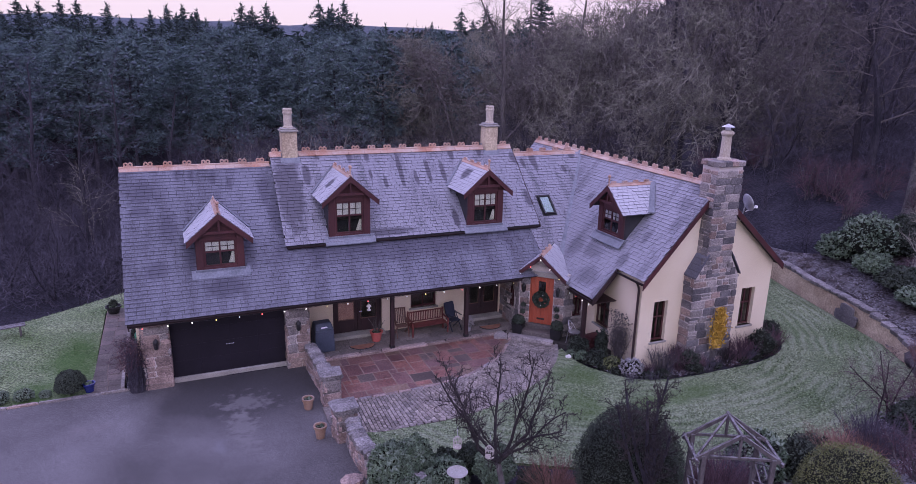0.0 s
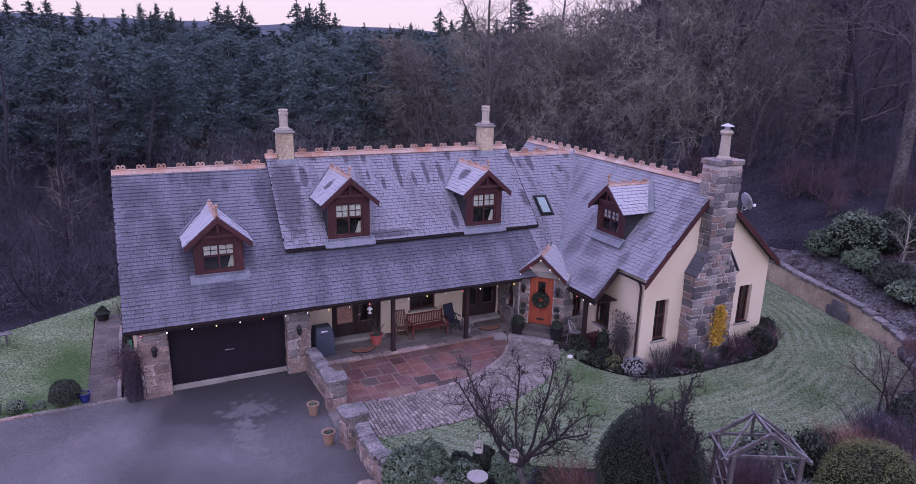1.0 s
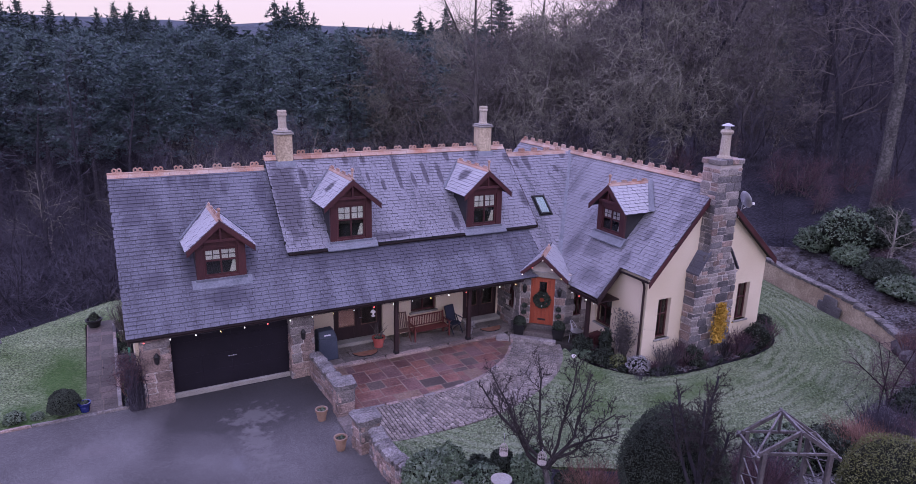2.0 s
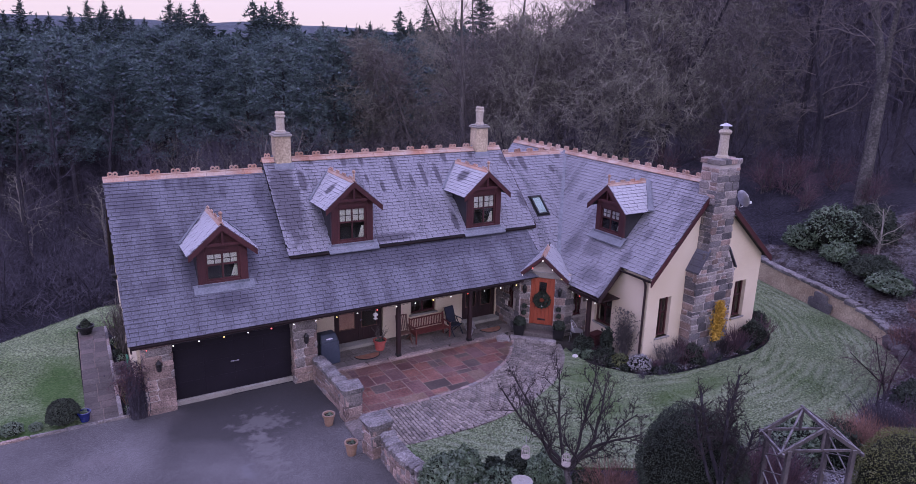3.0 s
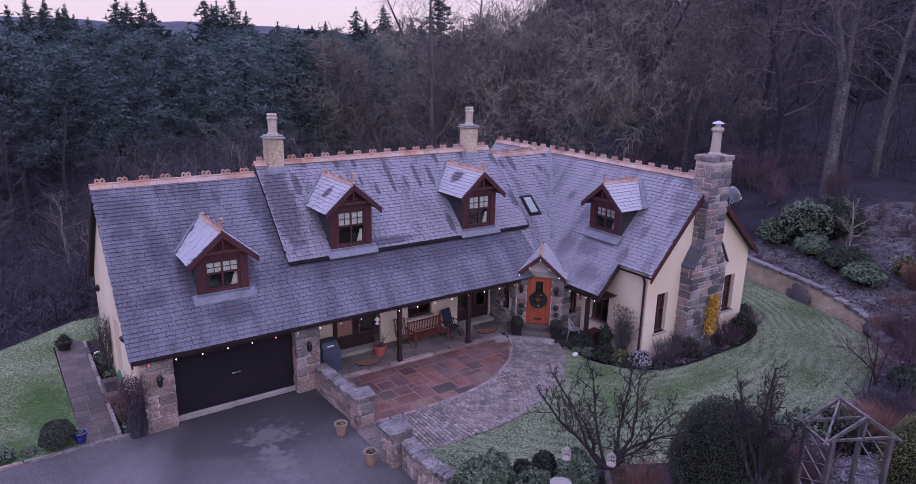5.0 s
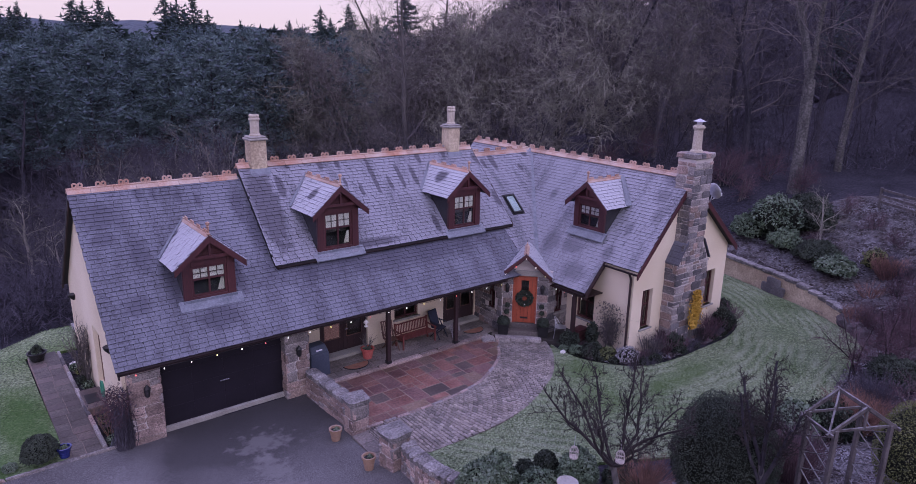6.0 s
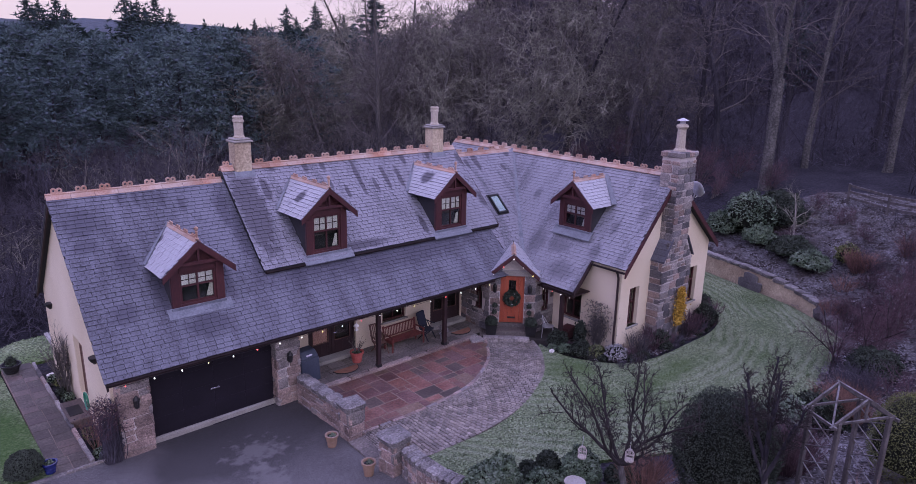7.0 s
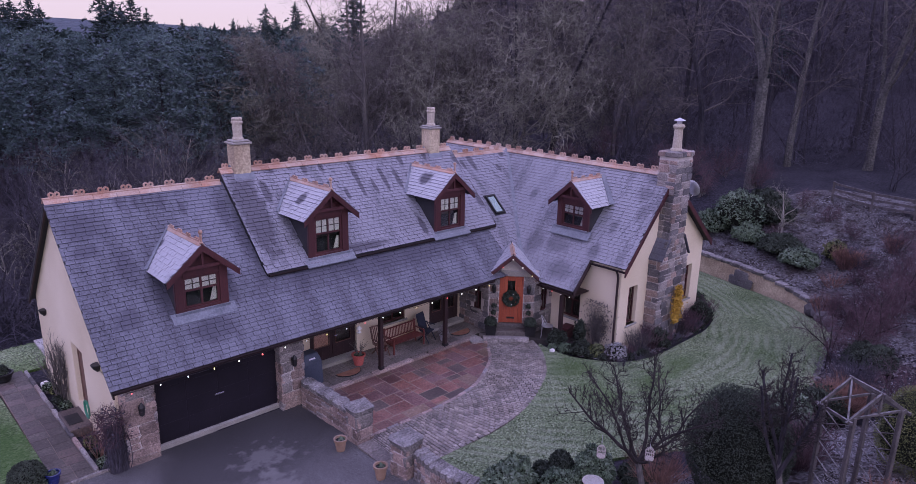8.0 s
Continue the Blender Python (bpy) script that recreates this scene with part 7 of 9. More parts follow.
def flags(parent, name, poly, module, z, seed, mat, sizes, x0, y0, nx, ny):
    """Random rectangular flags in whole modules, trimmed to the clockwise outline poly."""
    r = random.Random(seed)
    taken = [[False] * nx for _ in range(ny)]
    for j in range(ny):
        for i in range(nx):
            if taken[j][i]:
                continue
            opts = sizes[:]
            r.shuffle(opts)
            for w, h in opts + [(1, 1)]:
                if i + w <= nx and j + h <= ny and not any(taken[b][a] for b in range(j, j + h) for a in range(i, i + w)):
                    break
            for b in range(j, j + h):
                for a in range(i, i + w):
                    taken[b][a] = True
            e = 0.019
            q = [(x0 + i * module + e, y0 + j * module + e), (x0 + i * module + e, y0 + (j + h) * module - e),
                 (x0 + (i + w) * module - e, y0 + (j + h) * module - e), (x0 + (i + w) * module - e, y0 + j * module + e)]
            for k in range(len(poly)):
                if len(q) > 2:
                    q = clip(q, *poly[k - 1], *poly[k])
            if len(q) < 3 or abs(sum(q[k - 1][0] * q[k][1] - q[k][0] * q[k - 1][1] for k in range(len(q)))) < 0.02:
                continue
            cx, cy = sum(p[0] for p in q) / len(q), sum(p[1] for p in q) / len(q)
            g = Geo()
            t = z + r.uniform(-0.004, 0.006)
            bot = [(p[0] - cx, p[1] - cy, -0.03) for p in q]
            mid = [(p[0] - cx, p[1] - cy, 0.016) for p in q]
            top = [((p[0] - cx) * 0.985, (p[1] - cy) * 0.985, 0.024) for p in q]
            n = len(q)
            g.add(bot + mid + top, [tuple(range(2 * n, 3 * n))] + [(a * n + k, a * n + (k + 1) % n, (a + 1) * n + (k + 1) % n, (a + 1) * n + k) for a in (0, 1) for k in range(n)])
            ob = g.make(name, r.choice((mat, mat, mat, FLAG_BROWN, FLAG_PLUM, FLAG_PLUM, FLAG_DK)), parent)
            ob.location = (cx, cy, t)


flags(patio, "flagstone", PATIO, 0.3, -0.168, 12, FLAG, [(2, 2), (3, 2), (2, 3), (2, 1), (2, 2), (3, 2), (1, 2), (1, 1)], 4.9, -3.6, 27, 11)
setts = sheet("sett_path", INNER + OUTER[::-1], JOINT_DK, 0.5, lambda x, y: -0.185, "curving grey granite sett path to the front door", "path")
SETT_MESH = [rough_block(200 + i, 0.06, 0.12).mesh("sett", SETT) for i in range(5)]


def along(line, t):
    n = len(line) - 1
    i = min(n - 1, int(t * n))
    return Vector((*line[i], 0)).lerp(Vector((*line[i + 1], 0)), t * n - i)


rs = random.Random(31)
g = Geo()
rows, count = 92, 0
for k in range(rows):
    a0, a1, b0, b1 = along(INNER, k / rows), along(INNER, (k + 1) / rows), along(OUTER, k / rows), along(OUTER, (k + 1) / rows)
    c0, c1 = (a0 + a1) / 2, (b0 + b1) / 2
    n = max(1, round((c1 - c0).length / 0.19))
    d = (c1 - c0).normalized()
    ang = math.degrees(math.atan2(d.y, d.x))
    for i in range(n + 1):
        t0, t1 = max(0.0, (i - (0.5 if k % 2 else 0)) / n), min(1.0, (i + 1 - (0.5 if k % 2 else 0)) / n)
        if t1 - t0 < 0.02:
            continue
        p = c0.lerp(c1, (t0 + t1) / 2)
        wid = ((a1 - a0).lerp(b1 - b0, (t0 + t1) / 2)).length
        w = (c1 - c0).length * (t1 - t0)
        m = at_scale(pose(p.x, p.y, -0.19 + rs.uniform(-0.004, 0.006), 0, 0, ang), 0, 0, 0, w - 0.028, wid - 0.026, 0.07)
        if k < 24:
            piece("sett", rs.choice(SETT_MESH), m, setts)
        else:
            keep, g.m = g.m, m
            g.box(-0.5, 0.5, -0.5, 0.5, -0.5, 0.5, 0.1)
            g.m = keep
tagged(g.make("setts", SETT, setts), kind="stuff")
for i in range(24):
    p, q = along(INNER, (i + 0.5) / 24), along(INNER, (i + 0.7) / 24)
    piece("edging_stone", STONE_WARM[i % 8], at_scale(pose(p.x, p.y, -0.165, 0, 0, math.degrees(math.atan2(q.y - p.y, q.x - p.x))), 0, -0.025, 0, 0.42, 0.125, 0.045), setts)
# broad slabs in the gap between the pillars
for i in range(3):
    piece("threshold_slab", FLAG_UNITS[i % 4], at_scale(pose(0, 0, 0), 4.72 - 0.02 * i, -3.95 - i * 0.6, drive_z(-4.5) + 0.01, 0.5, 0.58, 0.07), setts)
for i in range(58):
    p = along(OUTER, (i + 0.5) / 58)
    q = along(OUTER, (i + 0.7) / 58)
    piece("edging_stone", SETT_MESH[i % 5], at_scale(pose(p.x, p.y, -0.185, 0, 0, math.degrees(math.atan2(q.y - p.y, q.x - p.x))), 0, 0.05, 0, 0.2, 0.12, 0.08), setts)

# flagged path beside the west gable, kerb along the drive
PATHW = [(-1.66, 0.04), (-2.6, 0.04), (-2.65, 8.9), (-1.66, 8.9)]
wpath = sheet("side_path", PATHW[::-1], JOINT, 0.8, lambda x, y: ground(x, y) + 0.035, "damp grey flagged path beside the gable", "path")
rp = random.Random(8)
FLAG_DARK_UNITS = [rough_block(95 + i, 0.02, 0.03).mesh("flagstone", (FLAG_WORN, FLAG_WORN, FLAG_WORN, FLAG_DK)[i]) for i in range(4)]
y = 0.05
while y < 8.8:
    d = rp.uniform(0.42, 0.62)
    k = 2
    cuts = [-2.62] + sorted(-2.62 + 0.94 * (q + rp.uniform(-0.12, 0.12)) / k for q in range(1, k)) + [-1.68]
    for x0, x1 in zip(cuts, cuts[1:]):
        piece("flagstone", rp.choice(FLAG_DARK_UNITS), at_scale(pose((x0 + x1) / 2, y + d / 2, ground(-2, y + d / 2) + 0.03 + rp.uniform(-0.003, 0.003), -1.78), 0, 0, 0, x1 - x0 - 0.014, d - 0.014, 0.05), wpath)
    y += d
kerb = thing("drive_kerb", pose(0, 0, 0), "low concrete kerb edging the drive", "kerb", kind="structure")
x = -14.0
while x < -0.95:
    piece("kerb_stone", STONE_MESH[int(-x * 3) % 6], at_scale(pose(0, 0, 0), x + 0.45, 0.02, -0.23, 0.89, 0.1, 0.16), kerb)
    x += 0.9
for i in range(11):
    y = 0.1 + i * 0.8
    piece("kerb_stone", STONE_MESH[i % 6], at_scale(pose(0, 0, 0), -1.62, y + 0.35, ground(-1.5, y) + 0.05, 0.12, 0.76, 0.16), kerb)

# ---- grass standing proud of the turf ----
def grass_blades(poly, n, seed, lift, label):
    r = random.Random(seed)
    x0, x1, y0, y1 = max(-12, min(p[0] for p in poly)), max(p[0] for p in poly), min(p[1] for p in poly), max(p[1] for p in poly)
    v, f = [], []
    while len(f) < n:
        x, y = r.uniform(x0, x1), r.uniform(y0, y1)
        if not inside_poly(x, y, poly):
            continue
        z, a, w = ground(x, y) + lift, r.uniform(0, 6.283), r.uniform(0.012, 0.03)
        h = r.uniform(0.025, 0.06)
        k = len(v)
        c, s = math.cos(a) * w, math.sin(a) * w
        v += [(x - c, y - s, z), (x + c, y + s, z), (x + r.gauss(0, 0.03), y + r.gauss(0, 0.03), z + h)]
        f.append((k, k + 1, k + 2))
    g = Geo()
    g.raw(v, f)
    g.make("grass", BLADE, None, label, smooth=True, category="grass", kind="stuff")


grass_blades(RIGHT_LAWN, 70000, 5, 0.02, "short frosted grass of the lawn by the house")
grass_blades(LEFT_LAWN, 16000, 6, 0.02, "short frosted grass of the sloping lawn")

# ---- west side garden ----
leafy_bush("topiary_bush", -3.2, 0.44, -0.25, 0.47, 0.44, 0.5, LEAF_DK, "dark clipped evergreen bush beside the drive kerb", 5000, 0.034, 3)
t = flower_pot(-2.63, 0.3, -0.18, 0.19, 0.32, BLUEPOT, "glazed cobalt blue pot on the kerb")
for i, (x, s) in enumerate(((-4.55, 0.3), (-5.3, 0.34), (-3.95, 0.18))):
    leafy_bush("kerb_shrub", x, 0.42, -0.22, s, s * 0.9, s * 0.8, LEAF, "low frosted green shrub beside the kerb", 700, 0.045, 20 + i, group="shrubs along the kerb")
t = flower_pot(-2.35, 8.5, ground(-2.35, 8.5) + 0.06, 0.32, 0.34, IRON, "dark round tub with a small evergreen on the path")
g = Geo(pose(0, 0, 0.4))
leaf_cloud(g, 240, dome_shape(0.16, 0.16, 0.2, 0.3, 4), 0.06, 6)
g.make("evergreen", LEAF_DK, t)
bz = ground(-6.2, 6.9) + 0.03
t = thing("picnic_bench", pose(-6.25, 6.95, bz, 0, 0, 12), "weathered timber garden bench on the frosted lawn", "bench")
g = Geo()
for i in range(3):
    g.box(-0.75, 0.75, -0.2 + i * 0.14, -0.08 + i * 0.14, 0.42, 0.46, 0.006)
g.make("seat", GREYWOOD, t)
for x in (-0.55, 0.55):
    g = Geo()
    g.beam((x, -0.18, 0), (x, -0.1, 0.42), 0.08, 0.05)
    g.beam((x, 0.2, 0), (x, 0.12, 0.42), 0.08, 0.05)
    g.make("leg", GREYWOOD, t)
t = thing("climbing_shrub", pose(-1.08, -0.2, -0.28), "dense dark bare climber hanging against the granite pier", "shrub")
rng = random.Random(5)
g, top = Geo(), Geo()
for i in range(240):
    a, s = rng.uniform(0, 6.283), rng.random() ** 0.5
    p = Vector((0.24 * s * math.cos(a), 0.14 * s * math.sin(a), 0))
    h = rng.uniform(0.9, 1.75)
    pts = [p]
    for k in range(5):
        p = p + Vector((rng.gauss(-0.012, 0.035), rng.gauss(0, 0.03), h / 5))
        pts.append(p)
    g.tube(pts, [0.013, 0.012, 0.011, 0.01, 0.008, 0.004], 3, cap=False)
g.make("stem", TWIG_DARK, t)
for i in range(150):
    a, s = rng.uniform(0, 6.283), rng.random() ** 0.5
    p = Vector((-0.12 + 0.34 * s * math.cos(a), 0.2 * s * math.sin(a), rng.uniform(1.0, 1.9)))
    d = Vector((rng.gauss(-0.35, 0.7), rng.gauss(-0.1, 0.5), rng.gauss(0.35, 0.5))).normalized()
    grow([top, top, top], p, d, 0.009, rng.uniform(0.25, 0.6), 0, [(4, 3, 0.3, -0.02, 0.5, 5, 0.2, 50, 0.5), (2, 3, 0.25, -0.03, 0.4, 3, 0.3, 45, 0.5), (1, 3, 0.2, 0, 0.4, 0, 0, 0, 0)], rng)
top.make("branchwork", TWIG_PURPLE, t)
g = Geo()
leaf_cloud(g, 260, lambda r: ((-0.12 + r.gauss(0, 0.22), r.gauss(-0.05, 0.12), r.uniform(0.9, 2.1)), (0, -1, 0.5)), 0.045, 15, 0.9)
g.make("dead_leaves", TWIG_DARK, t)
terrace = thing("rear_terrace", pose(0, 0, 0), "pale concrete slabs laid behind the house", "paving", kind="structure")
PALE_SLAB = [rough_block(98 + i, 0.015, 0.02).mesh("paving_slab", CONCRETE) for i in range(2)]
for i in range(2):
    for j in range(3):
        piece("paving_slab", PALE_SLAB[(i + j) % 2], at_scale(pose(0, 0, 0), -0.25 + i * 0.98, 9.45 + j * 0.98, ground(0, 9.45 + j * 0.98) + 0.06, 0.95, 0.95, 0.08), terrace)
t = thing("white_stone", pose(-1.33, 7.28, ground(-1.33, 7.28)), "small white-painted stone in the gable bed", "stone")
piece("stone_body", rough_block(305, 0.15, 0.25).mesh("stone_body", WHITE), at_scale(pose(0, 0, 0), 0, 0, 0.05, 0.24, 0.2, 0.16), t)
t = thing("leaning_slate", pose(-1.36, 0.2, -0.24, 22, 0, 30), "loose grey slate leaning in the narrow bed", "slate")
g = Geo()
g.box(-0.15, 0.15, -0.01, 0.01, -0.05, 0.36, 0.004)
g.make("slate_piece", LEAD, t)
t = thing("garden_hose", pose(-1.12, 2.35, 0.62), "coiled green hose hung on the gable", "garden hose")
for k in range(4):
    g = Geo()
    g.tube([(-0.03 - 0.012 * k, (0.2 + 0.012 * k) * math.cos(q), (0.26 + 0.01 * k) * math.sin(q)) for q in [2 * math.pi * i / 18 for i in range(19)]], 0.016, 6)
    g.make("coil", HOSE, t)
t = thing("black_mat", pose(-1.36, 3.4, -0.1), "small black rubber mat on the side step", "door mat")
g = Geo()
g.box(-0.2, 0.2, -0.35, 0.35, 0.0, 0.015, 0.004)
g.make("mat", IRON, t)
twig_bush("climbing_shrub", -1.2, 5.4, ground(-1.2, 5.4), 0.7, 2.9, TWIG, "bare twining climber on the cream gable", 6, stems=34, fork=6, spread=0.2, r0=0.02)
twig_bush("climbing_shrub", -1.22, 0.9, ground(-1.2, 0.9), 0.8, 1.7, TWIG_RED, "bare rose against the gable", 7, stems=18, spread=0.4)
for i in range(7):
    leafy_bush("bed_plant", -1.3 + 0.1 * math.sin(i * 3), (0.6, 1.2, 1.8, 4.8, 5.3, 6.0, 6.6)[i], ground(-1.2, 4) - 0.03, 0.17, 0.22, 0.16 + 0.03 * (i % 3), (LEAF, LEAF_DK, LEAF_OLIVE)[i % 3], "small dormant plant in the narrow bed", 160, 0.05, 60 + i, group="plants in the gable bed", lump=0.3)

# ---- beds round the wing ----
twig_bush("wall_shrub", 15.85, -4.1, -0.12, 0.7, 1.9, TWIG, "bare brown shrub trained on the cream wall", 31, stems=70, fork=8, spread=0.3, r0=0.009)
leafy_bush("potted_evergreen", 15.45, -3.55, -0.1, 0.22, 0.22, 0.6, LEAF_DK, "dark leafy evergreen beside the veranda post", 500, 0.07, 32, lump=0.4)
def dead_leaves(base, n, x, y, z0, z1, sx, sy, size, mat, seed):
    """Withered leaves clinging among the stems of a shrub."""
    g = Geo()
    leaf_cloud(g, n, lambda r: ((x + r.gauss(0, sx), y + r.gauss(0, sy), r.uniform(z0, z1)), (r.gauss(0, 1), -1, 0.5)), size, seed, 0.9)
    g.make("dead_leaf_cover", mat, base)


dead_leaves(bpy.data.objects["wall_shrub"], 900, -0.02, 0.0, 0.3, 1.95, 0.07, 0.32, 0.05, TWIG, 17)
twig_bush("bed_shrub", 16.9, -5.35, -0.2, 0.8, 1.1, TWIG, "brown twiggy shrub under the gable window", 33, stems=44)
leafy_bush("lavender_mound", 15.75, -5.1, -0.2, 0.45, 0.4, 0.34, GRAVEL, "silver-grey frosted lavender mound", 700, 0.06, 34, lump=0.25)
BED = [(14.85, -2.9, 0.42, 0.45, LEAF_DK), (14.7, -3.45, 0.3, 0.22, LEAF), (14.95, -4.0, 0.45, 0.35, LEAF_DK), (15.3, -4.5, 0.35, 0.3, LEAF_OLIVE), (17.6, -5.5, 0.45, 0.6, LEAF_DK), (18.0, -5.65, 0.4, 0.5, LEAF_DK),
       (20.3, -5.75, 0.45, 0.4, LEAF_DK), (20.9, -5.55, 0.5, 0.55, LEAF_DK), (21.8, -5.5, 0.55, 0.6, LEAF_DK), (22.6, -5.2, 0.6, 0.55, LEAF_DK), (23.3, -4.4, 0.55, 0.5, LEAF_DK), (14.55, -3.0, 0.22, 0.18, LEAF)]
for i, (x, y, w, h, mt) in enumerate(BED):
    if i in (4, 6, 7, 9):
        twig_bush("bed_shrub", x, y, -0.22, w * 1.6, h * 2.0, TWIG_PURPLE, "dark leafless shrub in the bed below the house", 320 + i, stems=60, fork=4, group="leafless shrubs in the house bed")
        continue
    leafy_bush("bed_shrub", x, y, -0.25, w, w * 0.9, h, mt, "dark winter shrub in the bed below the house", 700, 0.055, 120 + i, group="shrubs in the house bed", lump=0.35)
for i in range(6):
    x = 15.3 + i * 0.85
    twig_bush("bed_twigs", x, -5.75 - 0.15 * math.sin(i * 2), -0.25, 0.5, 0.55, TWIG_DARK, "tangle of dormant stems in the bed", 150 + i, stems=22, r0=0.008, group="dormant stems in the bed")
for i, (x, y, w, h) in enumerate(((15.1, -3.2, 0.5, 0.5), (15.15, -4.2, 0.5, 0.5), (15.6, -4.75, 0.5, 0.55), (16.3, -5.3, 0.5, 0.6), (17.25, -5.3, 0.5, 1.0), (17.75, -5.2, 0.5, 1.15), (18.4, -5.75, 0.5, 0.8), (18.9, -5.85, 0.4, 0.6), (19.75, -5.7, 0.5, 0.9), (20.25, -5.3, 0.45, 1.3), (20.8, -5.8, 0.5, 0.7), (21.6, -5.75, 0.5, 0.7), (22.3, -5.6, 0.5, 0.6), (22.9, -4.9, 0.5, 0.8), (23.5, -3.9, 0.5, 0.7), (23.9, -3.2, 0.5, 0.7))):
    twig_bush("bed_shrub", x, y, -0.22, w, h, (TWIG_PURPLE, TWIG_DARK, TWIG_BLACK)[i % 3], "dark dormant shrub in the bed below the house", 340 + i, stems=34, fork=4, spread=0.75, group="dormant shrubs in the house bed")
for i, (x, y) in enumerate(RIGHT_LAWN[4:52:2]):
    cx, cy = x + 0.32 * (19.5 - x) / math.hypot(19.5 - x, -3.0 - y), y + 0.32 * (-3.0 - y) / math.hypot(19.5 - x, -3.0 - y)
    if i % 3 == 2:
        twig_bush("edging_plant", cx, cy, -0.24, 0.4, 0.34, TWIG_PURPLE, "low withered plant at the edge of the bed", 700 + i, stems=16, fork=3, r0=0.007, group="edging plants of the house bed")
    else:
        leafy_bush("edging_plant", cx, cy, -0.24, 0.26, 0.24, 0.15 + 0.04 * (i % 2), LEAF_DK, "low dark mound of foliage at the edge of the bed", 220, 0.045, 700 + i, group="edging plants of the house bed", lump=0.4)
# golden climber on the chimney
t = thing("golden_climber", pose(19.28, -5.5, -0.2), "golden-yellow ivy climbing the granite chimney", "climber")
g = Geo()
for k in range(5):
    g.tube([(0.1 * (k - 2) * 0.5, 0, 0), (0.08 * (k - 2), -0.02, 1.2), (0.1 * (k - 2), 0, 2.2)], [0.02, 0.012, 0.005], 5)
g.make("stem", BARK, t)
g = Geo()
leaf_cloud(g, 1700, lambda r: (lambda u: ((r.gauss(0, 0.145) * (0.65 + 0.6 * math.sin(3.0 * u + 0.3)), -0.08 - abs(r.gauss(0, 0.07)), 0.7 + 1.65 * u), (0, -1, 0.4)))(r.random() ** 0.8), 0.065, 9, 0.6)
g.make("foliage", LEAF_YEL, t)
t = thing("white_stone", pose(14.25, -3.15, -0.2), "small white-painted stone on the lawn edge", "stone")
piece("stone_body", rough_block(301, 0.15, 0.25).mesh("stone_body", WHITE), at_scale(pose(0, 0, 0), 0, 0, 0.06, 0.2, 0.16, 0.14), t)

# ---- front garden ----
BALLS = [(5.2, -8.9, 0.64, 1.5, LEAF), (7.35, -9.0, 0.37, 1.0, LEAF_DK), (5.85, -8.72, 0.56, 1.3, LEAF), (5.6, -9.9, 0.5, 0.7, LEAF), (7.72, -9.8, 0.54, 1.05, LEAF), (6.65, -8.98, 0.42, 0.85, LEAF_DK), (6.4, -9.75, 0.5, 0.85, LEAF), (8.5, -10.6, 0.45, 0.6, LEAF_DK)]
for i, (x, y, w, h, mt) in enumerate(BALLS):
    leafy_bush("rounded_shrub", x, y, ground(x, y) - 0.05, w, w * 0.95, h / 1.72, mt, "rounded frosted evergreen shrub above the garden wall", 6500 if i in (0, 2, 4) else 3600, 0.055 if i in (0, 2, 4) else 0.042, 200 + i, group="evergreens above the wall", lump=0.2 if i in (0, 1) else 0.3)
leafy_bush("clipped_dome", 9.82, -12.55, ground(9.82, -12.55), 1.26, 1.26, (3.4 - ground(9.82, -12.55)) / 1.72, LEAF_DK, "large dark clipped yew dome", 32000, 0.027, 220, lump=0.1, low=-0.75)
leafy_bush("golden_dome", 12.8, -15.8, ground(12.8, -15.8), 1.05, 1.05, (3.72 - ground(12.8, -15.8)) / 1.72, LEAF_OLIVE, "clipped olive-gold conifer dome", 20000, 0.022, 221, lump=0.05, low=-0.6)
leafy_bush("low_hedge", 14.7, -12.0, ground(14.7, -12.0), 0.95, 0.75, 0.8, LEAF, "rounded green laurel behind the arbour", 3200, 0.07, 222, lump=0.2)
leafy_bush("dark_shrub", 15.9, -12.6, ground(15.9, -12.6), 0.8, 0.8, 0.7, LEAF_DK, "low dark evergreen on the bank", 1800, 0.06, 223, lump=0.3)
twig_bush("red_dogwood", 16.65, -13.0, ground(16.65, -13.0), 1.1, 1.45, TWIG_RED, "rounded reddish-brown twiggy dogwood", 224, stems=420, fork=4, spread=1.0, r0=0.009)
twig_bush("red_dogwood", 8.75, -11.1, ground(8.75, -11.1), 1.05, 1.0, TWIG_RED, "low reddish twiggy shrub under the bare tree", 225, stems=190, fork=4, spread=1.0, r0=0.008)
twig_bush("red_dogwood", 9.9, -15.9, ground(9.9, -15.9), 1.0, 0.9, TWIG_RED, "low reddish twiggy shrub before the arbour", 226, stems=90, fork=3, r0=0.008)
twig_bush("dark_shrub", 11.9, -13.3, ground(11.9, -13.3), 1.3, 1.7, TWIG_PURPLE, "dark dense bare shrub behind the arbour", 227, stems=230, fork=4, r0=0.009)
twig_bush("dark_shrub", 13.0, -12.6, ground(13.0, -12.6), 1.2, 1.4, TWIG_DARK, "dark dense bare shrub on the bank", 228, stems=220, fork=4, r0=0.009)
twig_bush("dark_shrub", 18.2, -12.8, ground(18.2, -12.8), 1.4, 1.6, TWIG_DARK, "dark dense bare shrub on the bank", 229, stems=220, fork=4, r0=0.009)
